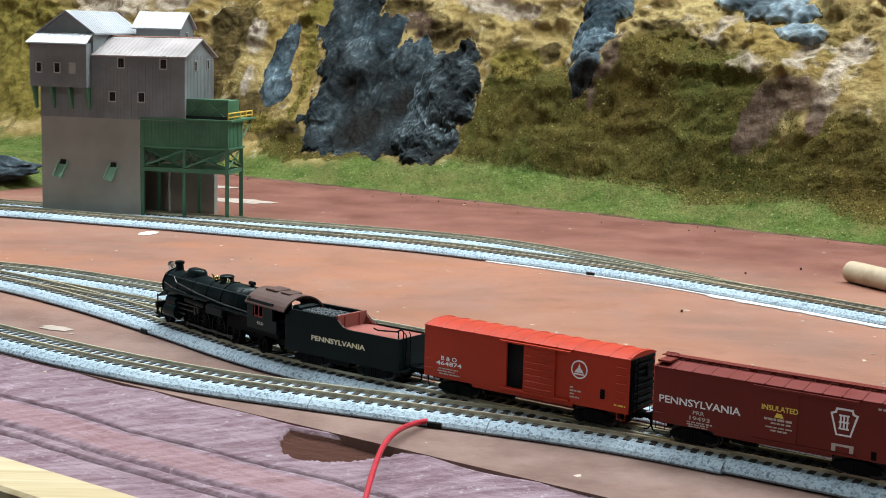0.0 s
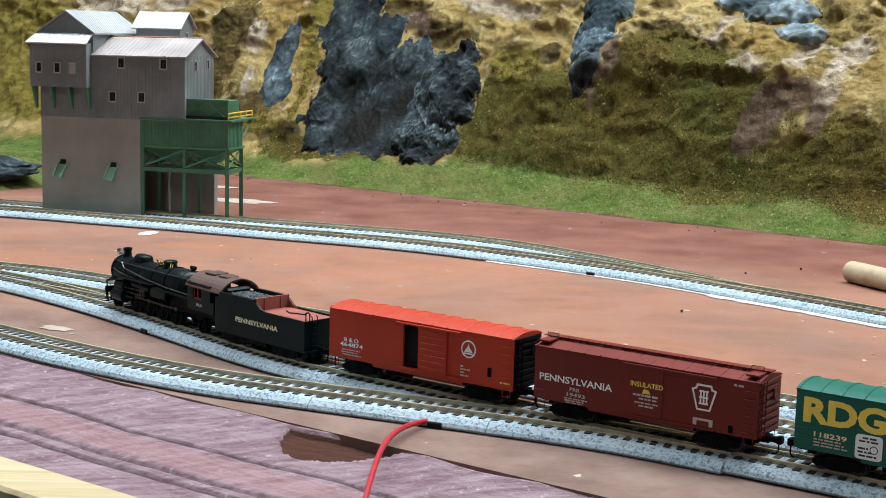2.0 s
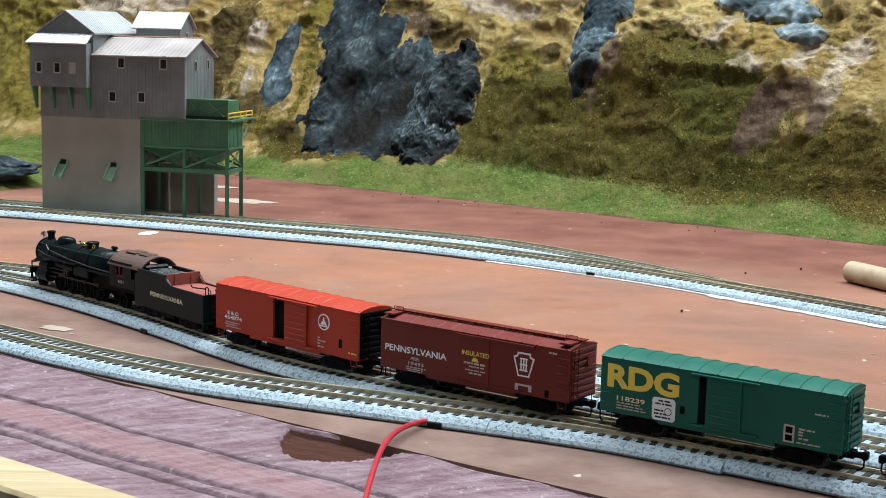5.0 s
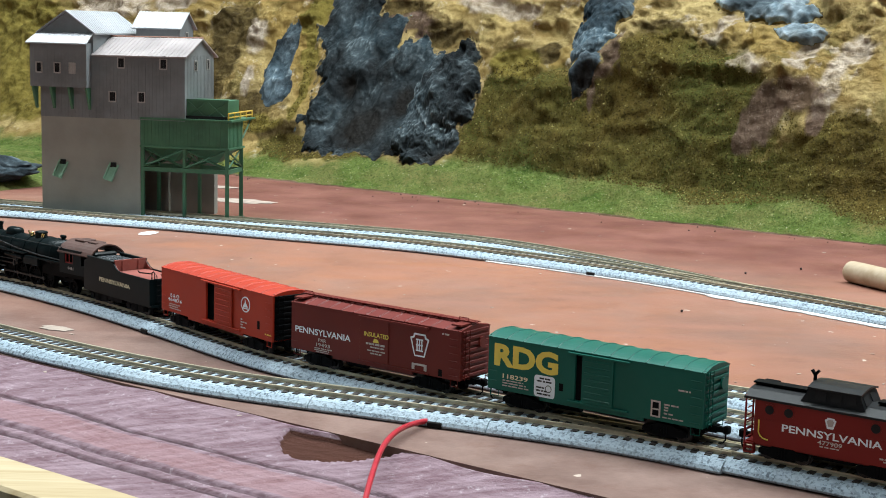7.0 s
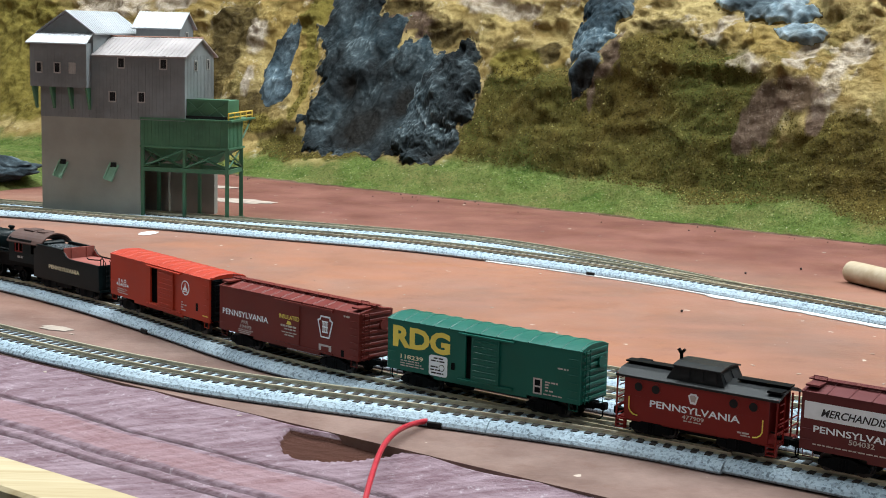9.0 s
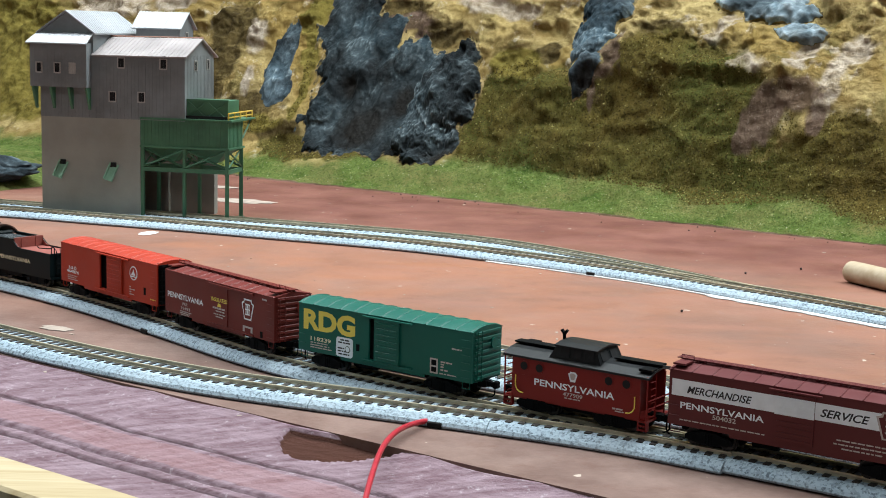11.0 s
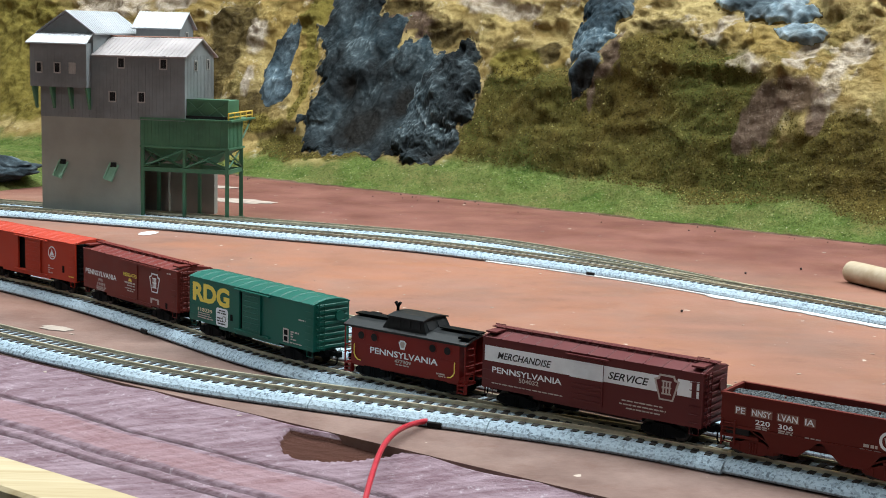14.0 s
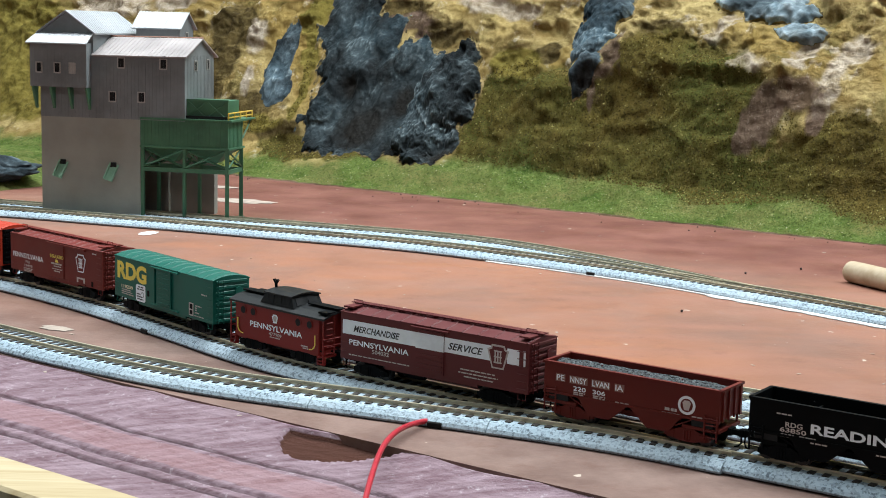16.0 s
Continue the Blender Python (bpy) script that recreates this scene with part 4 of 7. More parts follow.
def build_loader():
    g = root("coal_loader", pose(-0.2633, 0.9447, 0, 0, 0, -11.95), "grey sided coal loader with green steel bins on posts", "building")
    # lower concrete block
    bm = bmesh.new()
    box(bm, 0, 68.8, 0, 2, 0, 65.2)
    pm("front_wall", bm, CONCRETE, g, "stained grey concrete front wall")
    for nm, b6 in (("end_wall", (0, 2, 2, 54, 0, 65.2)), ("rear_wall", (0, 68.8, 54, 56, 0, 65.2)), ("rear_pier", (68.8, 100, 50, 56, 0, 64))):
        bm = bmesh.new()
        box(bm, *b6)
        pm(nm, bm, CONCRETE, g)
    bm = bmesh.new()
    prism(bm, [(2, 0), (4, 0), (4, 32), (46, 32), (46, 0), (54, 0), (54, 65.2), (2, 65.2)], 66.8, 68.8, Matrix(((0, 1, 0, 0), (1, 0, 0, 0), (0, 0, 1, 0), (0, 0, 0, 1))))
    pm("portal_wall", bm, CONCRETE, g, "concrete wall with the track portal")
    bm = bmesh.new()
    box(bm, 0.2, 68.6, 0.2, 55, 62, 64.8)
    pm("floor_deck", bm, HOLE, g)
    # upper sided block over the bins
    clad_wall(g, "upper_wall", GREY, [(0, 65.2), (99.3, 65.2), (99.3, 106.6), (37, 105.8), (37, 119.5), (18.5, 132.2), (0, 119.3)], -0.4, 2)
    bm = bmesh.new()
    box(bm, 97.3, 99.3, 1.6, 50, 66, 106.6)
    prism(bm, [(0, 0), (50, 0), (26, 10.5)], 0, 2, Matrix(((0, 1, 0, 97.3), (1, 0, 0, 0.4), (0, 0, 1, 106.6), (0, 0, 0, 1))))
    box(bm, 37, 97.3, 48, 50, 66, 106)
    box(bm, 0, 2, 1.6, 72, 66, 119.3)
    box(bm, 35, 37, 1.6, 72, 105, 119.3)
    box(bm, 0, 37, 70, 72, 66, 119.3)
    wall = pm("side_wall", bm, GREY, g)
    for k in range(1, 20):
        bm = bmesh.new()
        box(bm, 99.3, 99.42, 1.6 + k * 2.45 - .1, 1.6 + k * 2.45 + .1, 66.2, 106.4)
        pm("batten", bm, GREY, wall)
    # big roof of the right block: ridge along the front
    bm = bmesh.new()
    A, B, Cc, D = (36.5, -2.6, 105.6), (101.2, -2.6, 106.0), (101.2, 26.2, 117.6), (36.5, 26.2, 117.2)
    slab(bm, A, B, Cc, D, 0.9)
    slab(bm, D, Cc, (101.2, 53.5, 105.6), (36.5, 53.5, 105.2), 0.9)
    rf = pm("roof", bm, ROOF_RUST, g, "pale metal roof with rust along the ridge")
    roof_ribs(rf, ROOF_RUST, A, B, Cc, D, 22)
    bm = bmesh.new()
    rod(bm, (36.5, 26.2, 117.5), (101.3, 26.2, 117.9), 0.55, 6)
    pm("ridge_cap", bm, paint("rusty_ridge", (0.34, 0.17, 0.12), 0.6, 0, 0.25, 90), g, "rusty ridge cap")
    # left block: gable to the front, ridge going back
    bm = bmesh.new()
    R0, R1 = (18.5, -2.0, 133.4), (18.5, 74, 133.4)
    slab(bm, (39.0, -2.0, 119.2), (39.0, 74, 119.2), R1, R0, 0.9)
    slab(bm, R0, R1, (-2.0, 74, 119.2), (-2.0, -2.0, 119.2), 0.9)
    rf = pm("roof", bm, ROOFING, g, "pale ribbed metal gable roof")
    roof_ribs(rf, ROOFING, (39.0, -2.0, 119.2), (39.0, 74, 119.2), R1, R0, 24)
    # jutting box on brackets with its lean-to roof
    bm = bmesh.new()
    box(bm, -3.4, 35.6, -7.5, 0, 84.6, 112.8)
    bay = pm("bay_wall", bm, GREY, g, "overhanging sided bay")
    for k in range(1, 16):
        x = -3.4 + 39 * k / 16
        bm = bmesh.new()
        box(bm, x - .1, x + .1, -7.62, -7.5, 84.8, 112.4)
        pm("batten", bm, GREY, bay)
    bm = bmesh.new()
    A, B, Cc, D = (-5.2, -9.8, 112.6), (36.6, -9.8, 112.6), (37.0, 0.2, 119.6), (-1.2, 0.2, 119.6)
    slab(bm, A, B, Cc, D, 0.8)
    rf = pm("bay_roof", bm, ROOFING, g, "pale ribbed lean-to roof")
    roof_ribs(rf, ROOFING, A, B, Cc, D, 15)
    for x in (-2.2, 10, 22.5, 34.6):
        bm = bmesh.new()
        box(bm, x - .6, x + .6, -6.8, -0.6, 83.4, 84.5)
        prism(bm, [(-6.6, 83.4), (-0.5, 83.4), (-0.5, 70.5), (-1.6, 70.5)], x - .7, x + .7, Matrix(((0, 1, 0, 0), (1, 0, 0, 0), (0, 0, 1, 0), (0, 0, 0, 1))))
        pm("bracket", bm, GREEN, g)
    for x, blind in ((3.0, False), (15.6, False), (26.0, True)):
        loader_window(g, x, 96.9, 3.4, 5.6, -7.5, blind)
    for x, z in ((56.2, 101.0), (85.0, 101.0), (50.2, 79.4), (70.0, 79.6)):
        loader_window(g, x, z, 3.9, 5.6, -0.4)
    side_window(g, 17.6, 100, 3.4, 5.6, 99.3)
    side_window(g, 39.0, 100.7, 3.4, 5.6, 99.3)
    # headhouse behind
    bm = bmesh.new()
    box(bm, 45, 76, 48, 72, 100, 123.5)
    prism(bm, [(48, 123.4), (72, 123.4), (60, 133)], 45, 76, Matrix(((0, 1, 0, 0), (1, 0, 0, 0), (0, 0, 1, 0), (0, 0, 0, 1))))
    pm("headhouse_wall", bm, GREY, g)
    bm = bmesh.new()
    A, B, Cc, D = (42.5, 45.5, 123.3), (78, 45.5, 123.3), (78, 60, 134.2), (42.5, 60, 134.2)
    slab(bm, A, B, Cc, D, .9)
    slab(bm, D, Cc, (78, 74.5, 123.3), (42.5, 74.5, 123.3), .9)
    rf = pm("headhouse_roof", bm, ROOFING, g, "pale ribbed metal roof")
    roof_ribs(rf, ROOFING, A, B, Cc, D, 14)
    side_window(g, 60, 118, 3, 5, 76)
    # chutes on the concrete
    for x, z in ((14.4, 36.5), (49.6, 36.0)):
        bm = bmesh.new()
        box(bm, x - 1.6, x + 2.6, -0.7, 0.3, z - 2.0, z + 1.0)
        ch = pm("chute_port", bm, HOLE, g)
        bm = bmesh.new()
        m = Matrix.Translation((x, -2.2, z - 5.2)) @ Matrix.Rotation(radians(16), 4, "Y") @ Matrix.Rotation(radians(-24), 4, "X")
        box(bm, -2.6, 2.6, 0.2, .6, -5.8, 5.8, m)
        box(bm, -3.0, -2.4, -1.8, .6, -5.8, 5.8, m)
        box(bm, 2.4, 3.0, -1.8, .6, -5.8, 5.8, m)
        pm("chute", bm, MINT, g, "faded green loading chute")
    # bins
    bm = bmesh.new()
    box(bm, 68.9, 128.2, 0.0, 1.2, 48.8, 65.6)
    box(bm, 127, 128.2, 1.2, 27, 48.8, 65.6)
    box(bm, 68.9, 127, 25.8, 27, 48.8, 65.6)
    coal_bin = pm("bin", bm, GREEN, g, "dark green ribbed steel coal bin")
    for k in range(1, 24):
        x = 69 + 59 * k / 24
        bm = bmesh.new()
        box(bm, x - .16, x + .16, -0.22, 0, 49.4, 65.2)
        pm("bin_rib", bm, GREEN, coal_bin)
    for k in range(1, 11):
        y = 27 * k / 11
        bm = bmesh.new()
        box(bm, 128.2, 128.42, y - .16, y + .16, 49.4, 65.2)
        pm("bin_rib", bm, GREEN, coal_bin)
    bm = bmesh.new()
    box(bm, 68.9, 131, -1.2, 29, 65.7, 67.0)
    box(bm, 68.9, 129.4, -1.0, 28, 47.8, 49.0)
    pm("deck", bm, GREEN, g)
    for x0 in (71.5, 100):
        bm = bmesh.new()
        loft(bm, [[Vector((x0, 1.5, 48)), Vector((x0 + 27, 1.5, 48)), Vector((x0 + 27, 25, 48)), Vector((x0, 25, 48))],
                  [Vector((x0 + 11, 10, 38.5)), Vector((x0 + 17, 10, 38.5)), Vector((x0 + 17, 17, 38.5)), Vector((x0 + 11, 17, 38.5))]])
        pm("hopper_bottom", bm, GREEN, g)
    xs = (70.3, 98.8, 127.6)
    for x in xs:
        for y in (0.4, 26.2):
            bm = bmesh.new()
            box(bm, x - 1.0, x + 1.0, y - 1.0, y - .6, 0.2, 48.5)
            box(bm, x - 1.0, x + 1.0, y + .6, y + 1.0, 0.2, 48.5)
            box(bm, x - .3, x + .3, y - .6, y + .6, 0.2, 48.5)
            box(bm, x - 1.8, x + 1.8, y - 1.8, y + 1.8, 0.0, 3.2)
            pm("post", bm, GREEN, g)
    for y in (0.0, 26.2):
        for x0, x1 in zip(xs, xs[1:]):
            bm = bmesh.new()
            rod(bm, (x0, y, 35.4), (x1, y, 47.6), .75, 4)
            rod(bm, (x0, y + .9, 47.6), (x1, y + .9, 35.4), .75, 4)
            box(bm, x0, x1, y - .8, y + .8, 32.6, 35.2)
            pm("brace", bm, GREEN, g)
    for x in xs:
        bm = bmesh.new()
        rod(bm, (x, .4, 35.4), (x, 26, 47.6), .7, 4)
        rod(bm, (x + .8, .4, 47.6), (x + .8, 26, 35.4), .7, 4)
        box(bm, x - .8, x + .8, 0.4, 26, 32.6, 35.2)
        pm("brace", bm, GREEN, g)
    # green upper gallery with crossed braces
    bm = bmesh.new()
    prism(bm, [(99.4, 67.1), (127, 67.1), (127, 79), (99.4, 79)], 3.0, 23.0)
    gal = pm("gallery", bm, GREEN, g, "dark green gallery with crossed bracing")
    for x0 in (100.5, 113.5):
        for z0, z1 in ((68, 78.2), (78.2, 68)):
            bm = bmesh.new()
            rod(bm, (x0, 2.7, z0), (x0 + 12, 2.7, z1), .45, 4)
            pm("gallery_brace", bm, GREEN, gal)
    for z0, z1 in ((78.2, 79.6), (67.1, 68.4)):
        bm = bmesh.new()
        box(bm, 99.4, 127.6, 2.2, 2.98, z0, z1)
        pm("gallery_rail", bm, GREEN, gal)
    # solid black strip added as the shadow at the gallery's foot
    bm = bmesh.new()
    box(bm, 99.5, 127, 1.0, 2.4, 67.05, 69)
    pm("gallery_shadow_strip", bm, HOLE, g)
    # yellow handrail on its outrigger
    bm = bmesh.new()
    for z in (68.6, 71.2):
        rod(bm, (128.5, 0, z), (128.5, 44, z), .5, 5)
    for y in (0, 11, 22, 33, 44):
        rod(bm, (128.5, y, 66.6), (128.5, y, 71.4), .45, 5)
    pm("handrail", bm, YELLOW, g, "yellow handrail")
    bm = bmesh.new()
    box(bm, 119, 130.5, 27, 45, 65.8, 66.8)
    rod(bm, (128, 27, 54), (128, 43, 65.6), .7, 4)
    pm("outrigger", bm, GREEN, g)


# ---------------------------------------------------------------- rolling stock
RED_ORANGE = paint("red_orange_car_paint", (0.42, 0.036, 0.014), 0.5, 0, 0.07, 60, 1500, 0.00004, 0.004, 0.28)
TUSCAN = paint("dark_tuscan_car_paint", (0.150, 0.019, 0.014), 0.5, 0, 0.08, 60, 1500, 0.00004, 0.004, 0.28)
MAROON = paint("maroon_car_paint", (0.112, 0.021, 0.022), 0.5, 0, 0.08, 60, 1500, 0.00004, 0.004, 0.28)
CAR_GREEN = paint("green_car_paint", (0.0055, 0.104, 0.076), 0.45, 0, 0.07, 60, 1500, 0.00004, 0.004, 0.28)
CAB_RED = paint("caboose_red_paint", (0.20, 0.013, 0.010), 0.5, 0, 0.08, 60, 1500, 0.00004, 0.004, 0.28)
HOP_RED = paint("oxide_red_hopper_paint", (0.115, 0.011, 0.007), 0.5, 0, 0.08, 60, 1500, 0.00004, 0.004, 0.28)
DARKGREY = paint("charcoal_roof_paint", (0.0068, 0.0078, 0.0088), 0.45, 0, 0.15, 90, 1200, 0.00005, 0.015, 0.3)
LOCO = paint("greenish_black_engine_paint", (0.0036, 0.0082, 0.0092), 0.38, 0, 0.25, 90, 1200, 0.00004, 0.0, 0.12)
# lighter than the engine black: pipe and handrail highlights put into the colour
PIPE_SHEEN = paint("lightened_pipe_paint", (0.020, 0.026, 0.028), 0.35, 0.2, 0.3, 200, 1200, 0.00003, 0.03, 0.4)
CABROOF = paint("brown_cab_roof", (0.075, 0.034, 0.026), 0.6, 0, 0.15, 120, 1200, 0.00005, 0.05)
TENDER_RED = paint("oxide_tender_deck", (0.27, 0.075, 0.058), 0.6, 0, 0.2, 120, 1200, 0.00005, 0.08)
STEEL = paint("worn_wheel_steel", (0.035, 0.033, 0.031), 0.45, 0.5, 0.2, 300, 1500, 0.00003)
SILVER = paint("bright_nickel", (0.75, 0.72, 0.66), 0.2, 1.0, 0.05, 300, 1500, 0.00002, 0)
GOLD = paint("brass_fitting", (0.75, 0.55, 0.22), 0.25, 1.0, 0.08, 300, 1500, 0.00002, 0)
INK_WHITE = paint("white_lettering", (0.82, 0.86, 0.90), 0.6, 0, 0.05, 300, 1500, 0.00001, 0)
INK_GREY = paint("worn_white_lettering", (0.50, 0.44, 0.42), 0.6, 0, 0.1, 300, 1500, 0.00001, 0)
INK_YELLOW = paint("yellow_lettering", (0.82, 0.64, 0.11), 0.6, 0, 0.05, 300, 1500, 0.00001, 0)
INK_CREAM = paint("cream_lettering", (0.78, 0.70, 0.48), 0.6, 0, 0.05, 300, 1500, 0.00001, 0)
INK_BLACK = paint("black_lettering", (0.03, 0.03, 0.035), 0.6, 0, 0.05, 300, 1500, 0.00001, 0)
WINDOW_RED = paint("red_window_sash", (0.22, 0.012, 0.010), 0.5, 0, 0.1, 300)


def coal_material():
    m, ns, ls, b, co = start("crushed_coal", 0.55, 0, 0.6)
    v = ns.new("ShaderNodeTexVoronoi")
    v.inputs["Scale"].default_value = 1300.0
    ls.new(co, v.inputs["Vector"])
    ls.new(ramp(ns, ls, v.outputs["Color"], 0.1, 0.9, (0.006, 0.008, 0.010), (0.058, 0.072, 0.082)), b.inputs["Base Color"])
    bump(ns, ls, b, v.outputs["Distance"], 1.0, 0.0009)
    return m


COAL = coal_material()
PATCH = paint("faded_lettering_patch", (0.24, 0.12, 0.10), 0.6, 0, 0.15, 300, 1500, 0.00001, 0)
REF = s_near(MAIN, -0.6, 488.2)
TRAVEL_T = [0, 1, 2, 3, 4, 6.5, 7.5, 8.5, 9, 11.5, 12.5, 13, 13.5, 14, 14.5, 15, 15.5, 16]
TRAVEL_S = [0, 21.5, 42.6, 63.8, 84.8, 137.6, 158.8, 180, 190.5, 242.4, 263.5, 274.3, 286.4, 300.1, 314.7, 329.8, 345.4, 361.3]


def travelled(t):
    return float(np.interp(t, TRAVEL_T, TRAVEL_S)) * MM


MOVERS, ROLLERS, RODS = [], [], []


def vehicle(name, label, category, x_front, length, pivot):
    """Empty on the railhead at the middle of the vehicle; x forward."""
    ob = root(name, Matrix.Identity(4), label, category, "train on the main track")
    MOVERS.append((ob, (x_front - length / 2) * MM, pivot * MM))
    return ob


def lettering(parent, text, x, z, h, width, material, y, slant=0.0, bold=0.02):
    """Flat letters on the +y side; x is where the reading starts (front end), sizes in mm."""
    cu = bpy.data.curves.new("lettering", "FONT")
    cu.body, cu.offset, cu.shear, cu.resolution_u = text, bold, slant, 3
    tmp = bpy.data.objects.new("lettering", cu)
    scene.collection.objects.link(tmp)
    bpy.context.view_layer.update()
    me = bpy.data.meshes.new_from_object(tmp.evaluated_get(bpy.context.evaluated_depsgraph_get()))
    bpy.data.objects.remove(tmp)
    bpy.data.curves.remove(cu)
    n = len(me.vertices)
    co = np.zeros(n * 3)
    me.vertices.foreach_get("co", co)
    co = co.reshape(-1, 3)
    lo, hi = co.min(0), co.max(0)
    X = (co[:, 0] - lo[0]) / (hi[0] - lo[0]) * width
    Y = (co[:, 1] - lo[1]) / (hi[1] - lo[1]) * h
    out = np.stack([x - X, np.full(n, y), z + Y], 1) * MM
    me.vertices.foreach_set("co", out.ravel())
    me.materials.clear()
    me.materials.append(material)
    me.name = "lettering"
    ob = new("lettering", me)
    ob.parent = parent
    return ob


def stencil(parent, rows, material, y):
    """Rows of unreadable small print as short bars: (x, z, width, height)."""
    bm = bmesh.new()
    rnd = random.Random(len(rows))
    for x, z, w, h in rows:
        p = x
        while p > x - w + 0.3:
            k = min(rnd.uniform(0.7, 2.2), p - (x - w))
            box(bm, p - k, p, y - 0.06, y, z, z + h)
            p -= k + rnd.uniform(0.25, 0.5)
    return tagged(pm("small_print", bm, material, parent), kind="stuff")


def outline_plate(name, parent, pts, material, y, t=0.08):
    bm = bmesh.new()
    prism(bm, pts, y - t, y)
    return pm(name, bm, material, parent)


def keystone(cx, cz, w, h):
    k = [(-0.30, 0.5), (0.30, 0.5), (0.34, 0.36), (0.5, 0.30), (0.27, -0.5), (-0.27, -0.5), (-0.5, 0.30), (-0.34, 0.36)]
    return [(cx + a * w, cz + b * h) for a, b in k]


def disc(cx, cz, r, n=28):
    return [(cx + r * math.cos(2 * math.pi * i / n), cz + r * math.sin(2 * math.pi * i / n)) for i in range(n)]


def emblem(parent, cx, cz, w, h, y, ground, rim):
    outline_plate("emblem_rim", parent, keystone(cx, cz, w, h), rim, y + 0.02)
    outline_plate("emblem_field", parent, keystone(cx, cz - 0.05, w * .82, h * .86), ground, y + 0.06)
    bm = bmesh.new()
    s = w * 0.11
    for k in (-1.1, 0, 1.1):
        box(bm, cx + k * s - s * .28, cx + k * s + s * .28, y, y + 0.1, cz - h * .25, cz + h * .27)
    for zz in (0.24, 0.0, -0.24):
        box(bm, cx - s * 1.7, cx + s * 1.7, y, y + 0.095, cz + h * zz - s * .25, cz + h * zz + s * .25)
    pm("emblem_monogram", bm, rim, parent)


def truck(parent, x, r=2.6, base=10.6, material=None, frame_y=6.9):
    material = material or BLACK
    bm = bmesh.new()
    h = base / 2
    outl = [(-h - 2.2, 2.0), (-h - 2.2, 3.4), (-h - 1.2, 4.0), (-h + 1.2, 4.2), (-2.4, 5.0), (2.4, 5.0), (h - 1.2, 4.2), (h + 1.2, 4.0), (h + 2.2, 3.4), (h + 2.2, 2.0), (h + .8, 1.8), (2.0, .9), (-2.0, .9), (-h - .0, 1.8)]
    for sgn in (-1, 1):
        y0 = sgn * frame_y
        prism(bm, outl, y0 - 0.6, y0 + 0.6)
        for xx in (-h, h):
            box(bm, xx - 1.1, xx + 1.1, y0 - .9, y0 + .9, 1.7, 3.7)
        for xx in (-.9, 0, .9):
            rod(bm, (xx, y0 + sgn * .5, 1.4), (xx, y0 + sgn * .5, 4.4), .42, 6)
    box(bm, -1.6, 1.6, -frame_y, frame_y, 2.6, 4.6)
    tr = pm("truck", bm, material, parent)
    tr.location.x = x * MM
    for xx in (-h, h):
        bm = bmesh.new()
        rod(bm, (0, -6.2, 0), (0, 6.2, 0), .5, 8)
        for sgn in (-1, 1):
            rod(bm, (0, sgn * 3.9, 0), (0, sgn * 4.3, 0), r + .45, 20)
            rod(bm, (0, sgn * 4.3, 0), (0, sgn * 5.7, 0), r, 20)
            for k in range(4):
                a = k * math.pi / 2
                box(bm, -.25, .25, sgn * 5.7 - .1, sgn * 5.7 + .1, .5, r - .3, Matrix.Rotation(a, 4, "Y"))
        ws = pm("wheelset", bm, STEEL, tr)
        ROLLERS.append((ws, Vector((xx * MM, 0, r * MM)), r * MM))
    return tr


def coupler(parent, x, sgn, material=None):
    bm = bmesh.new()
    a, b = sorted((x - sgn * 3, x + sgn * 1.2))
    box(bm, a, b, -1.7, 1.7, 3.6, 5.8)
    a, b = sorted((x + sgn * 1.2, x + sgn * 3.4))
    box(bm, a, b, -.7, .9, 3.9, 5.5)
    a, b = sorted((x + sgn * 3.2, x + sgn * 5.0))
    box(bm, a, b, -1.4, 1.0, 3.5, 5.9, None, .3)
    c = pm("coupler", bm, BLACK, parent)
    bm = bmesh.new()
    tube(bm, [(x + sgn * 4.0, 0.3, 4), (x + sgn * 4.0, .5, 1.6), (x + sgn * 3.4, .9, .8), (x + sgn * 2.4, 1.8, .7)], .28, 5)
    pm("trip_pin", bm, BLACK, c)


def rungs(bm, x0, x1, y, zs):
    for z in zs:
        rod(bm, (x0, y, z), (x1, y, z), .16, 5)


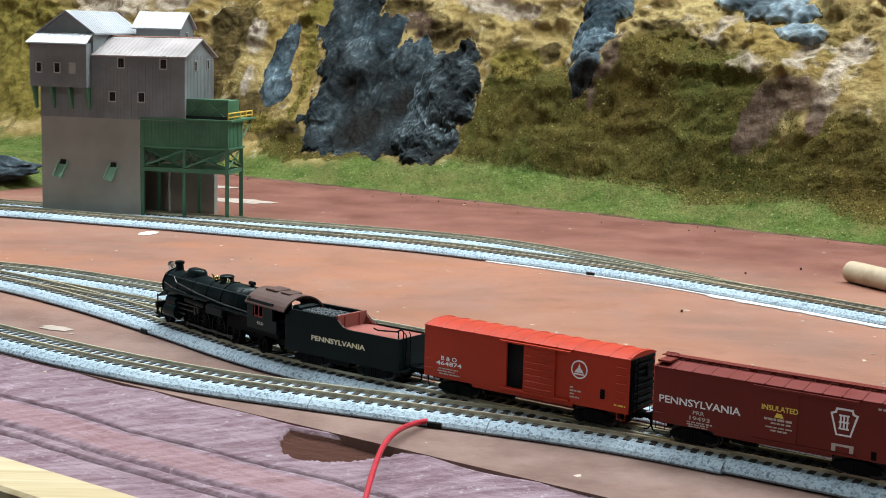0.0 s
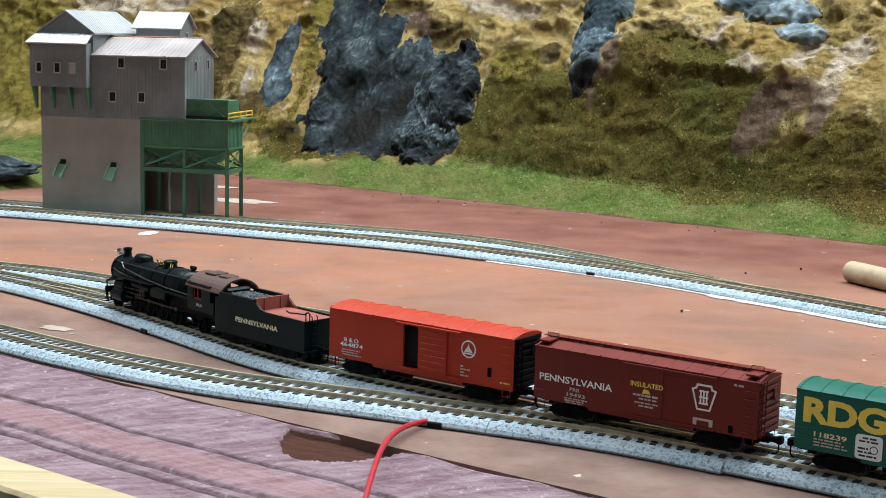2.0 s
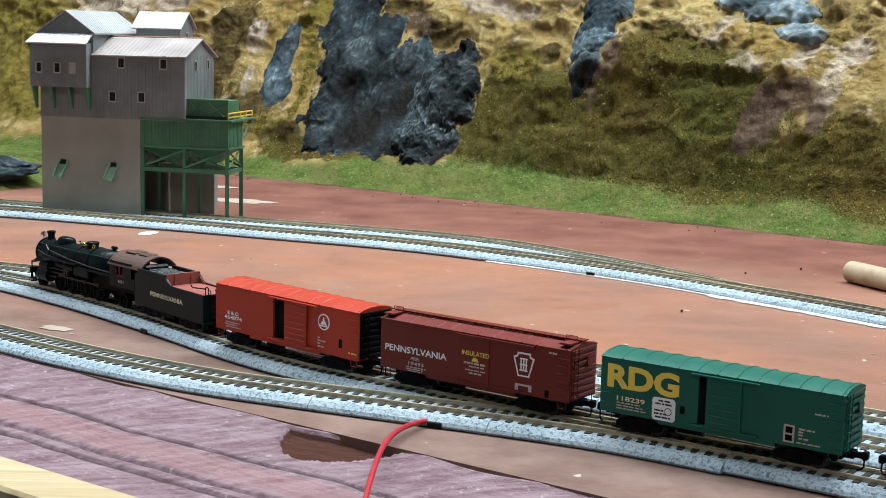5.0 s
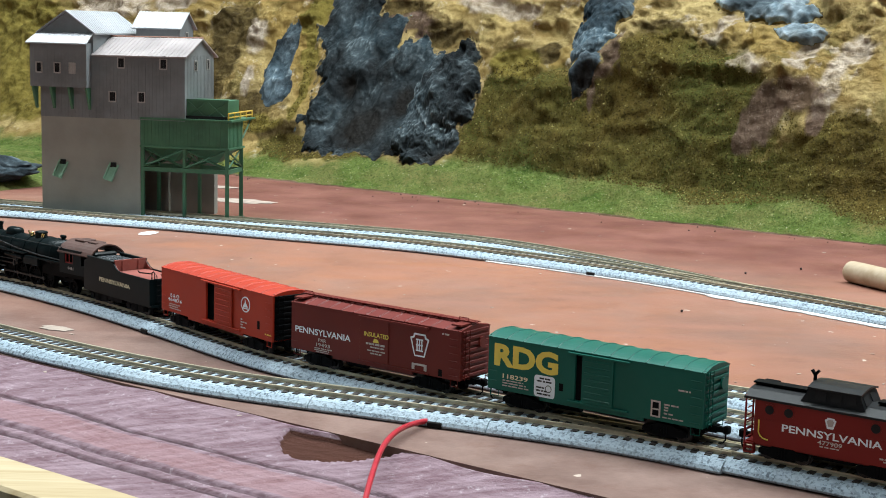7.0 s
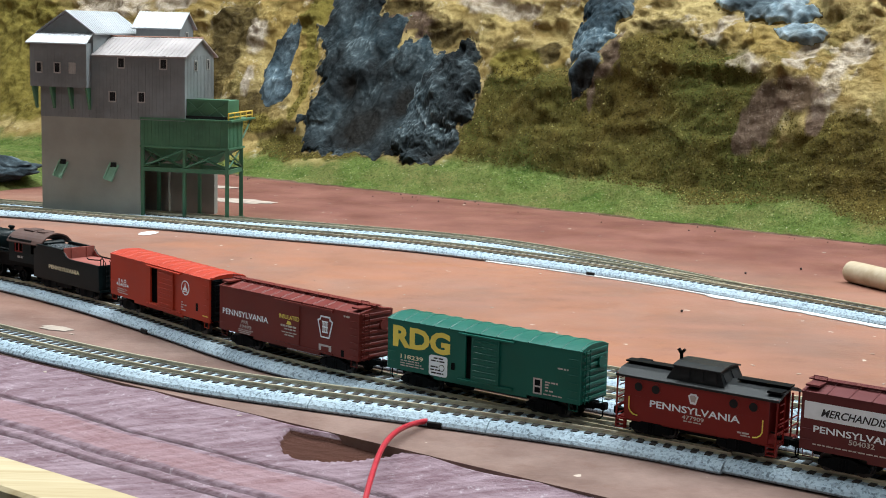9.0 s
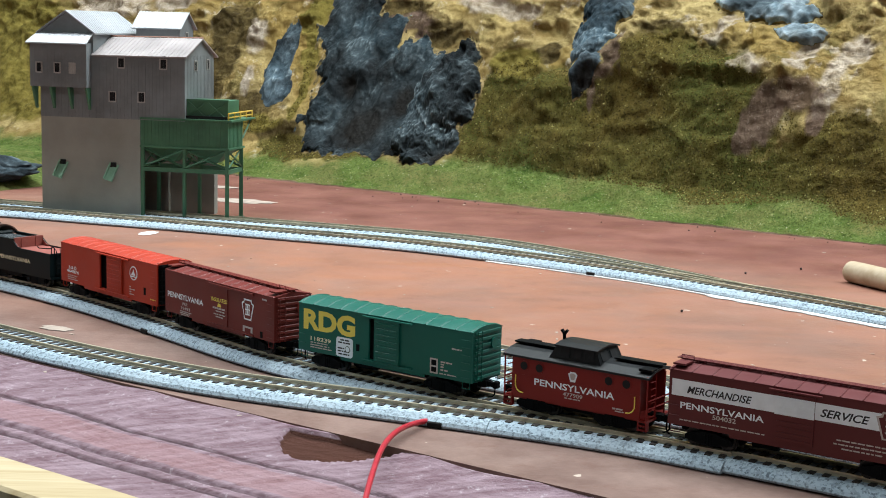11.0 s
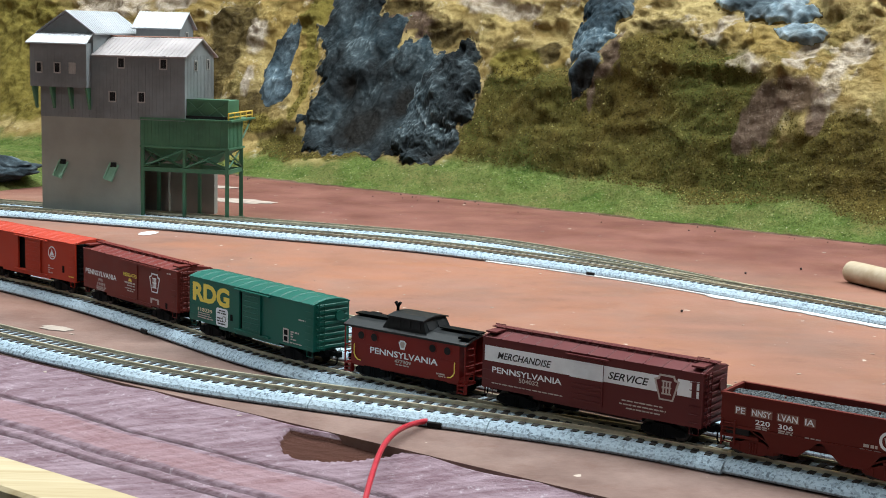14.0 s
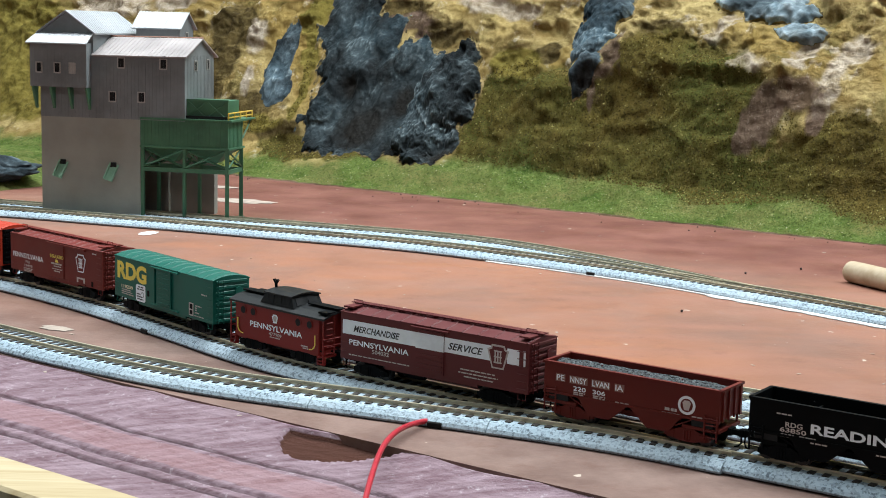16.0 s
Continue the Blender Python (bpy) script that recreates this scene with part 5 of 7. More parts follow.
def boxcar_shell(car, L, paint_m, end_m, zs, ze, peak, W=8.4, roof_m=None, rounded=True, door=None, walk_board=False, ribs=11):
    """Body sides, ends, roof, underframe, ladders, trucks and couplers. door: (opening x0, x1, panel x0, x1) in mm along the car."""
    h = L / 2
    t = .8
    for sgn in (-1, 1):
        bm = bmesh.new()
        a, b = sorted((sgn * W, sgn * (W - t)))
        if door and sgn > 0:
            o1, o0 = door[0], door[1]
            box(bm, -h, o0, a, b, zs, ze)
            box(bm, o1, h, a, b, zs, ze)
            box(bm, o0, o1, a, b, zs, zs + 1.3)
            box(bm, o0, o1, a, b, ze - 1.3, ze)
        else:
            box(bm, -h, h, a, b, zs, ze)
        body = pm("side_wall", bm, paint_m, car)
        # deeper sill between the trucks
        bm = bmesh.new()
        box(bm, -h + 20, h - 20, a + .1, b - .1, zs - 1.0, zs - .01)
        pm("side_sill", bm, paint_m, car)
    bm = bmesh.new()
    box(bm, -h, h, -W + t, W - t, zs, zs + .6)
    pm("floor", bm, paint_m, car)
    for sgn in (-1, 1):
        bm = bmesh.new()
        a, b = sorted((sgn * h, sgn * (h - .8)))
        box(bm, a, b, -W + t, W - t, zs, ze + .4)
        wall = pm("end_wall", bm, end_m, car)
        n = 8
        for k in range(n):
            bm = bmesh.new()
            z = zs + 1.4 + (ze - zs - 2.2) * k / (n - 1)
            m = Matrix.Translation((sgn * h, 0, z))
            a, b = sorted((0, sgn * .6))
            box(bm, a, b, -W + 1.2, W - 1.2, -.6, .6, m, .2)
            pm("end_rib", bm, end_m, wall)
        bm = bmesh.new()
        rod(bm, (sgn * (h + .7), W - 2.2, zs), (sgn * (h + .7), W - 2.2, ze), .16, 5)
        rod(bm, (sgn * (h + .7), W - 4.6, zs), (sgn * (h + .7), W - 4.6, ze), .16, 5)
        for k in range(7):
            z = zs + 1 + (ze - zs - 2) * k / 6
            rod(bm, (sgn * (h + .7), W - 2.2, z), (sgn * (h + .7), W - 4.6, z), .16, 5)
        pm("end_ladder", bm, end_m, car)
    bm = bmesh.new()
    rod(bm, (-h - .6, -3.2, ze - 5), (-h - 1.1, -3.2, ze - 5), 1.9, 16)
    pm("brake_wheel", bm, end_m, car)
    # roof
    bm = bmesh.new()
    prof = []
    n = 12
    for i in range(n + 1):
        y = -W - .1 + (2 * W + .2) * i / n
        q = abs(y) / W
        z = ze + (peak - ze) * ((1 - q ** 2.2) if rounded else (1 - q * .96))
        prof.append((y, z))
    ring = lambda x, d: [Vector((x, y, z + d)) for y, z in prof] + [Vector((x, y, ze - .25)) for y, _ in prof[::-1]]
    loft(bm, [ring(-h - .25, 0), ring(h + .25, 0)])
    for k in range(ribs + 1):
        x = -h + .8 + (L - 1.6) * k / ribs
        loft(bm, [[Vector((x - .28, y, z)) for y, z in prof] + [Vector((x - .28, y, z - .5)) for y, z in prof[::-1]],
                  [Vector((x, y, z + .26)) for y, z in prof] + [Vector((x, y, z - .5)) for y, z in prof[::-1]],
                  [Vector((x + .28, y, z)) for y, z in prof] + [Vector((x + .28, y, z - .5)) for y, z in prof[::-1]]])
    roof = pm("roof", bm, roof_m or paint_m, car)
    if walk_board:
        bm = bmesh.new()
        for y in (-1.2, 0, 1.2):
            box(bm, -h - .9, h + .9, y - .5, y + .5, peak + .42, peak + .72)
        for k in range(12):
            x = -h + 1 + (L - 2) * k / 11
            box(bm, x - .3, x + .3, -1.6, 1.6, peak - .1, peak + .42)
        for sgn in (-1, 1):
            tube(bm, [(sgn * (h - 5), 2.5, peak + .6), (sgn * (h - 5), 2.5, peak + 1.9), (sgn * (h - 1), 2.5, peak + 1.9), (sgn * (h - 1), 2.5, peak + .6)], .16, 5)
            box(bm, sgn * (h - 2.5) - 2.0, sgn * (h - 2.5) + 2.0, 1.8, 7.5, peak - .3, peak + .25)
        pm("running_board", bm, roof_m or paint_m, car)
    if door:
        bm = bmesh.new()
        p1, p0 = door[2], door[3]
        box(bm, p0, p1, W + .25, W + .7, zs + 1.2, ze - 1.1)
        leaf = pm("sliding_door", bm, paint_m, car, "ribbed sliding door")
        nr = 7
        for k in range(nr):
            z = zs + 2.6 + (ze - zs - 5) * k / (nr - 1)
            bm = bmesh.new()
            box(bm, p0 + .9, p1 - .9, W + .7, W + .98, z - .32, z + .32, None, .12)
            pm("door_rib", bm, paint_m, leaf)
        bm = bmesh.new()
        box(bm, p0 - 5.5, door[0] + 2.4, W, W + 1.1, ze - 1.1, ze - .6)
        box(bm, p0 - 5.5, door[0] + 2.4, W, W + .9, zs + .6, zs + 1.1)
        pm("door_track", bm, paint_m, car)
        # black block added inside: the interior's shade as a solid shape
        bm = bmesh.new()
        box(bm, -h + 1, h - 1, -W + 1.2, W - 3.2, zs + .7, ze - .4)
        pm("interior_shade", bm, HOLE, car, "black block for the shade inside the car behind the open door")
    # grab irons
    for k in range(6):
        bm = bmesh.new()
        rungs(bm, -h + .8, -h + 4.2, W + .3, (zs + 1.6 + (ze - zs - 4.5) * k / 5,))
        pm("grab_iron", bm, paint_m, car)
    for k in range(2):
        bm = bmesh.new()
        rungs(bm, h - 3.6, h - .6, W + .3, (zs + 3 + 3.2 * k,))
        pm("grab_iron", bm, paint_m, car)
    for sgn in (-1, 1):
        y = sgn * (W - .4)
        for x in (-h + 1, h - 4):
            bm = bmesh.new()
            tube(bm, [(x, y, zs), (x, y, zs - 2.2), (x + 3, y, zs - 2.2), (x + 3, y, zs)], .2, 5)
            pm("step", bm, paint_m, car)
    bm = bmesh.new()
    box(bm, -h + 2, h - 2, -2.2, 2.2, 3.0, zs)
    box(bm, -8, 2, -6, -2.4, 2.4, zs)
    rod(bm, (6, 3, 3.6), (14, 3, 3.6), 1.5, 10)
    for x in (-14, -5, 5, 14):
        box(bm, x - .5, x + .5, -W + 1, W - 1, zs - .9, zs)
    pm("underframe", bm, BLACK, car)
    for sgn in (-1, 1):
        truck(car, sgn * (h - 13))
        coupler(car, sgn * h, sgn)
    return body


def span(L, s0, s1):
    """Fractions along the side, read from the front end, to x and width in mm."""
    return L / 2 - s0 * L, (s1 - s0) * L


def build_red_boxcar():
    L = 78.5
    car = vehicle("boxcar", "red-orange model boxcar with open sliding door and round white emblem", "boxcar", 0, L, 26)
    zs, ze = 5.9, 23.3
    f = lambda q: ze - q * (ze - zs)
    boxcar_shell(car, L, RED_ORANGE, BLACK, zs, ze, 24.7, door=(L / 2 - .424 * L, L / 2 - .513 * L, L / 2 - .513 * L, L / 2 - .665 * L), ribs=12)
    y = 8.5
    x, w = span(L, .09, .172)
    lettering(car, "B & O", x, f(.645), 1.5, w, INK_WHITE, y)
    x, w = span(L, .065, .198)
    lettering(car, "464874", x, f(.745), 1.5, w, INK_WHITE, y)
    stencil(car, [(x - 1.0, f(.82), 8, .4), (x - .6, f(.87), 7, .4), (x - 1.2, f(.92), 8.5, .4)], INK_GREY, y)
    cx, cz = L / 2 - .775 * L, f(.34)
    outline_plate("emblem_rim", car, disc(cx, cz, 3.0), INK_WHITE, y)
    outline_plate("emblem_field", car, disc(cx, cz, 2.5), RED_ORANGE, y + .04)
    outline_plate("emblem_dome", car, [(cx - 1.7, cz - 1.0), (cx + 1.7, cz - 1.0), (cx + 1.1, cz - .1), (cx + .5, cz + .5), (cx, cz + 2.0), (cx - .5, cz + .5), (cx - 1.1, cz - .1)], INK_WHITE, y + .08)
    outline_plate("emblem_bar", car, [(cx - 1.8, cz - 1.7), (cx + 1.8, cz - 1.7), (cx + 1.8, cz - 1.25), (cx - 1.8, cz - 1.25)], INK_WHITE, y + .08)
    x, w = span(L, .735, .80)
    stencil(car, [(x, f(.70), 1.6, .5), (x, f(.76), 4, .5), (x, f(.82), 1.4, .5), (x, f(.88), 3.4, .5)], INK_GREY, y)
    x, w = span(L, .875, .90)
    outline_plate("data_plate", car, [(x - 1.6, f(.80)), (x, f(.80)), (x, f(.62)), (x - 1.6, f(.62))], BLACK, y)
    stencil(car, [(x - 5, f(.88), 4, .5)], INK_YELLOW, y)


def build_insulated_boxcar():
    L = 76.2
    car = vehicle("boxcar", "dark tuscan-red model boxcar with white and yellow lettering and keystone emblem", "boxcar", -86.9, L, 25.5)
    zs, ze = 5.8, 22.8
    f = lambda q: ze - q * (ze - zs)
    boxcar_shell(car, L, TUSCAN, TUSCAN, zs, ze, 24.5, roof_m=TUSCAN, rounded=False, walk_board=True, ribs=13)
    y = 8.5
    x, w = span(L, .026, .372)
    lettering(car, "PENNSYLVANIA", x, f(.63), 2.3, w, INK_WHITE, y)
    lettering(car, "PRR", x - 11.2, f(.755), 1.2, 3.8, INK_GREY, y)
    lettering(car, "19493", x - 10.2, f(.86), 1.3, 6.6, INK_GREY, y)
    stencil(car, [(x - 9.4, f(.91), 8.2, .4), (x - 9.4, f(.95), 7, .4), (x - 10, f(.985), 6, .35)], INK_GREY, y)
    x, w = span(L, .457, .602)
    lettering(car, "INSULATED", x, f(.43), 1.6, w, INK_YELLOW, 8.85)
    outline_plate("yellow_mark", car, [(x - 4, f(.54)), (x - 6.8, f(.54)), (x - 6.2, f(.47)), (x - 4.6, f(.46))], INK_YELLOW, 8.85)
    stencil(car, [(x - .9, f(.60), 8.5, .7), (x - 3, f(.66), 6, .5), (x - 1.5, f(.73), 8, .4), (x - 3, f(.79), 5, .5)], INK_GREY, 8.85)
    emblem(car, L / 2 - .777 * L, f(.42), 8.2, 8.0, y, TUSCAN, INK_WHITE)
    bm = bmesh.new()
    x = L / 2 - .735 * L
    for b in ((x - 6.4, x, .80, .84), (x - 1.2, x, .84, .93), (x - 6.4, x - 5.2, .84, .93)):
        box(bm, b[0], b[1], y - .05, y + .02, f(b[3]), f(b[2]))
    pm("stencil_box", bm, INK_GREY, car)
    x = L / 2 - .885 * L
    outline_plate("data_plate", car, [(x - 1.5, f(.97)), (x, f(.97)), (x, f(.83)), (x - 1.5, f(.83))], BLACK, y)
    stencil(car, [(L / 2 - .90 * L, f(.12), 3, .6)], INK_GREY, y)
    bm = bmesh.new()
    box(bm, L / 2 - .83 * L, L / 2 - .42 * L, 8.4, 9.1, ze - 1.4, ze - .5)
    box(bm, L / 2 - .60 * L, L / 2 - .43 * L, 8.4, 8.75, zs + .8, ze - 1.4, None, .1)
    box(bm, L / 2 - .83 * L, L / 2 - .42 * L, 8.4, 8.9, zs + .2, zs + .7)
    pm("plug_door", bm, TUSCAN, car)


def build_green_boxcar():
    L = 77.4
    car = vehicle("boxcar", "green model boxcar with large yellow letters and partly open door", "boxcar", -174.5, L, 26)
    zs, ze = 5.9, 23.2
    f = lambda q: ze - q * (ze - zs)
    boxcar_shell(car, L, CAR_GREEN, CAR_GREEN, zs, ze, 24.7, door=(L / 2 - .425 * L, L / 2 - .462 * L, L / 2 - .462 * L, L / 2 - .605 * L), ribs=12)
    y = 8.5
    x, w = span(L, .030, .345)
    lettering(car, "RDG", x, f(.545), 7.6, w, INK_YELLOW, y, 0, .045)
    x, w = span(L, .075, .20)
    lettering(car, "118239", x, f(.76), 1.5, w, INK_CREAM, y)
    stencil(car, [(x, f(.81), 8, .4), (x, f(.86), 9, .4), (x, f(.91), 10, .4)], INK_GREY, y)
    x, w = span(L, .232, .332)
    r = 1.0
    z0, z1 = f(.985), f(.575)
    pts = []
    for cx, cz, a0 in ((x - r, z1 - r, 0), (x - w + r, z1 - r, 90), (x - w + r, z0 + r, 180), (x - r, z0 + r, 270)):
        pts += [(cx + r * math.cos(radians(a0 + k * 30)), cz + r * math.sin(radians(a0 + k * 30))) for k in range(4)]
    outline_plate("white_notice", car, pts, INK_WHITE, y)
    stencil(car, [(x - 2, f(.645), 4, .5), (x - 1, f(.70), 6, .5), (x - .8, f(.82), 3, .5), (x - .8, f(.88), 4, .5), (x - 1.2, f(.94), 5, .5)], INK_BLACK, y + .06)
    outline_plate("notice_ring", car, disc(x - 5.4, f(.81), 1.2, 16), INK_BLACK, y + .04)
    outline_plate("notice_core", car, disc(x - 5.4, f(.81), .95, 16), INK_WHITE, y + .08)
    x = L / 2 - .352 * L
    outline_plate("data_plate", car, [(x - 1.5, f(.80)), (x, f(.80)), (x, f(.66)), (x - 1.5, f(.66))], BLACK, y)
    x = L / 2 - .775 * L
    outline_plate("data_frame", car, [(x - 3.3, f(.94)), (x, f(.94)), (x, f(.64)), (x - 3.3, f(.64))], INK_GREY, y)
    outline_plate("data_plate", car, [(x - 2.7, f(.78)), (x - .6, f(.78)), (x - .6, f(.67)), (x - 2.7, f(.67))], BLACK, y + .05)
    outline_plate("data_plate", car, [(x - 2.7, f(.91)), (x - .6, f(.91)), (x - .6, f(.81)), (x - 2.7, f(.81))], BLACK, y + .05)
    stencil(car, [(x - 4.5, f(.70), 5, .5), (x - 4.5, f(.75), 1.5, .5), (x - 4.5, f(.80), 2, .5), (x - 4.5, f(.86), 3, .5), (x - 4, f(.93), 7, .4), (x - 9, f(.40), 4, .5)], INK_GREY, y)


def build_merchandise_boxcar():
    L = 79.3
    car = vehicle("boxcar", "maroon model boxcar with pale lettered band and keystone emblem", "boxcar", -324, L, 26)
    zs, ze = 5.9, 22.7
    f = lambda q: ze - q * (ze - zs)
    boxcar_shell(car, L, MAROON, MAROON, zs, ze, 24.4, rounded=False, walk_board=True, ribs=12)
    y = 8.5
    bm = bmesh.new()
    box(bm, L / 2 - .845 * L, L / 2 - .012 * L, 8.36, y, f(.46), f(.16))
    box(bm, L / 2 - .985 * L, L / 2 - .895 * L, 8.36, y, f(.46), f(.16))
    pm("pale_band", bm, INK_WHITE, car)
    x, w = span(L, .075, .335)
    lettering(car, "MERCHANDISE", x, f(.39), 2.3, w, INK_BLACK, y + .06, .3)
    x, w = span(L, .595, .775)
    lettering(car, "SERVICE", x, f(.39), 2.4, w, INK_BLACK, y + .06, .3)
    x, w = span(L, .05, .385)
    lettering(car, "PENNSYLVANIA", x, f(.68), 2.0, w, INK_WHITE, y)
    lettering(car, "504032", x - 10.5, f(.79), 1.5, 7.5, INK_GREY, y)
    stencil(car, [(L / 2 - .05 * L, f(.90), 27, .35), (L / 2 - .66 * L, f(.75), 14, .4), (L / 2 - .65 * L, f(.82), 16, .4), (L / 2 - .68 * L, f(.89), 12, .4)], INK_GREY, y)
    emblem(car, L / 2 - .850 * L, f(.36), 8.6, 8.0, y + .05, MAROON, INK_GREY)
    bm = bmesh.new()
    p1, p0 = L / 2 - .425 * L, L / 2 - .575 * L
    box(bm, p0, p1, 8.4, 8.9, zs + .8, ze - 1.2)
    leaf = pm("sliding_door", bm, MAROON, car, "ribbed sliding door")
    for k in range(9):
        z = zs + 1.8 + k * 1.65
        if z < f(.50) or z > f(.14):
            bm = bmesh.new()
            box(bm, p0 + .6, p1 - .6, 8.9, 9.15, z - .3, z + .3)
            pm("door_rib", bm, MAROON, leaf)
    bm = bmesh.new()
    box(bm, p0, p1, 8.9, 8.97, f(.47), f(.15))
    for k in range(4):
        z = f(.44) + k * 1.35
        box(bm, p0 + .6, p1 - .6, 8.97, 9.2, z - .25, z + .25)
    pm("door_band", bm, INK_WHITE, car)
    bm = bmesh.new()
    box(bm, p0 - 2, L / 2 - .40 * L, 8.4, 9.4, ze - 1.1, ze - .6)
    box(bm, L / 2 - .975 * L, L / 2 - .955 * L, y, y + .05, f(.46), f(.16))
    pm("door_track", bm, MAROON, car)


def build_caboose():
    L = 52
    car = vehicle("caboose", "red model caboose with black roof, cupola and porthole windows", "caboose", -265, L, 15)
    h, W, zs, ze = 23.4, 8.2, 4.8, 18.4
    for sgn in (-1, 1):
        a, b = sorted((sgn * W, sgn * (W - .7)))
        bm = bmesh.new()
        box(bm, -h, h, a, b, zs, ze)
        wall = pm("side_wall", bm, CAB_RED, car)
        bm = bmesh.new()
        box(bm, -h, h, *sorted((sgn * W, sgn * (W + .07))), 12.2, 12.45)
        pm("belt_strip", bm, CAB_RED, wall)
        bm = bmesh.new()
        box(bm, *sorted((sgn * (h - 4.8), sgn * (h - 4))), -W + .7, W - .7, zs, ze)
        pm("end_wall", bm, CAB_RED, car)
    bm = bmesh.new()
    box(bm, -h - 2.6, h + 2.6, -W + .8, W - .8, zs - .6, zs + .3)
    pm("platform", bm, CAB_RED, car)
    # roof
    bm = bmesh.new()
    prof = [(-W - .7, ze + .2), (-W * .6, ze + 1.7), (0, ze + 2.4), (W * .6, ze + 1.7), (W + .7, ze + .2)]
    low = [(y, z - .7) for y, z in prof[::-1]]
    loft(bm, [[Vector((x, y, z)) for y, z in prof + low] for x in (-26.6, 26.6)])
    pm("roof", bm, DARKGREY, car, "charcoal arched roof")
    bm = bmesh.new()
    for x0, x1 in ((-26.8, -10.5), (10.5, 26.8)):
        box(bm, x0, x1, -2.0, 2.0, ze + 2.7, ze + 3.2)
    box(bm, -26.4, -22, 2.0, 7.2, ze + 1.6, ze + 2.3)
    box(bm, 22, 26.4, -7.2, -2.0, ze + 1.6, ze + 2.3)
    pm("running_board", bm, BLACK, car)
    # cupola with slanted ends
    bm = bmesh.new()
    zc = ze + 1.0
    loft(bm, [[Vector((-8.6, -7.2, zc)), Vector((10.2, -7.2, zc)), Vector((10.2, 7.2, zc)), Vector((-8.6, 7.2, zc))],
              [Vector((-6.6, -6.5, zc + 4.5)), Vector((7.6, -6.5, zc + 4.5)), Vector((7.6, 6.5, zc + 4.5)), Vector((-6.6, 6.5, zc + 4.5))]])
    cup = pm("cupola", bm, DARKGREY, car, "charcoal slant-sided cupola")
    bm = bmesh.new()
    prof = [(-7.2, zc + 4.4), (-3.8, zc + 5.1), (0, zc + 5.4), (3.8, zc + 5.1), (7.2, zc + 4.4)]
    low = [(y, z - .5) for y, z in prof[::-1]]
    loft(bm, [[Vector((x, y, z)) for y, z in prof + low] for x in (-7.4, 8.4)])
    pm("cupola_roof", bm, DARKGREY, cup)
    tilt = Matrix.Rotation(radians(9.2), 4, "X")
    for x0, x1 in ((-6.0, -2.9), (-1.6, 1.4), (2.8, 6.2)):
        bm = bmesh.new()
        m = Matrix.Translation((0, 6.86, zc + 2.3)) @ tilt
        box(bm, x0, x1, -.1, .16, -1.4, 1.6, m)
        pm("cupola_window", bm, HOLE, cup)
    for sgn, x in ((-1, -7.65), (1, 8.95)):
        bm = bmesh.new()
        m = Matrix.Translation((x, 0, zc + 2.2)) @ Matrix.Rotation(radians(-27 * sgn), 4, "Y")
        for y0 in (-5.2, .8):
            box(bm, -.15, .15, y0, y0 + 4.4, -1.4, 1.6, m)
        pm("cupola_window", bm, HOLE, cup)
    bm = bmesh.new()
    rod(bm, (8.5, 1, ze + 2), (8.5, 1, ze + 8.0), .55, 8)
    for lean in (-1, 1):
        box(bm, -.35, .35, -.5, .5, -.2, 1.7, Matrix.Translation((8.5, 1, ze + 7.8)) @ Matrix.Rotation(radians(38 * lean), 4, "Y"))
    pm("smoke_jack", bm, BLACK, car)
    for x in (18.8, 13.0, -12.4, -18.6):
        bm = bmesh.new()
        rod(bm, (x, W - .2, 15.4), (x, W + .22, 15.4), 1.75, 20)
        win = pm("porthole", bm, CAB_RED, car)
        bm = bmesh.new()
        rod(bm, (x, W, 15.4), (x, W + .3, 15.4), 1.35, 20)
        pm("pane", bm, HOLE, win)
    y = W + .08
    lettering(car, "PENNSYLVANIA", 26 - 11.2, 9.7, 2.2, 29.4, INK_WHITE, y)
    lettering(car, "477909", 26 - 22, 7.9, 1.3, 7.2, INK_GREY, y)
    stencil(car, [(26 - 22.6, 7.2, 6, .35), (26 - 40, 6.8, 4.2, .5), (26 - 41, 6.1, 3, .4)], INK_GREY, y)
    outline_plate("emblem_rim", car, keystone(.6, 14.5, 3.4, 3.2), INK_WHITE, y)
    outline_plate("emblem_field", car, keystone(.6, 14.6, 2.2, 2.0), INK_GREY, y + .05)
    for sgn in (-1, 1):
        bm = bmesh.new()
        tube(bm, [(sgn * 21.8, W + .3, 12.0), (sgn * 21.8, W + .3, 8.4), (sgn * 21.2, W + .3, 7.3), (sgn * 20.2, W + .3, 6.6), (sgn * 18.8, W + .3, 6.4)], .22, 5)
        pm("grab_iron", bm, INK_YELLOW, car, "yellow curved grab iron")
        bm = bmesh.new()
        for yy in (-8.4, -3.0, 3.0, 8.4):
            rod(bm, (sgn * 26, yy, zs), (sgn * 26, yy, ze + .4), .3, 5)
        for zz in (8.5, 11):
            rod(bm, (sgn * 26, -8.4, zz), (sgn * 26, 8.4, zz), .25, 5)
        for k in range(6):
            rod(bm, (sgn * 26.1, 3.6, zs + 1 + k * 2.2), (sgn * 26.1, 6.6, zs + 1 + k * 2.2), .2, 5)
        pm("end_railing", bm, CAB_RED, car)
        bm = bmesh.new()
        for yy in (-8.6, 7.0):
            for k in range(3):
                box(bm, sgn * 24.6 - 1.5, sgn * 24.6 + 1.5, yy, yy + 1.6, 1.7 + k * 1.3, 2.1 + k * 1.3)
            box(bm, sgn * 26.0 - .2, sgn * 26.0 + .2, yy, yy + 1.6, 1.6, zs)
            box(bm, sgn * 23.2 - .2, sgn * 23.2 + .2, yy, yy + 1.6, 1.6, zs)
        pm("steps", bm, CAB_RED, car)
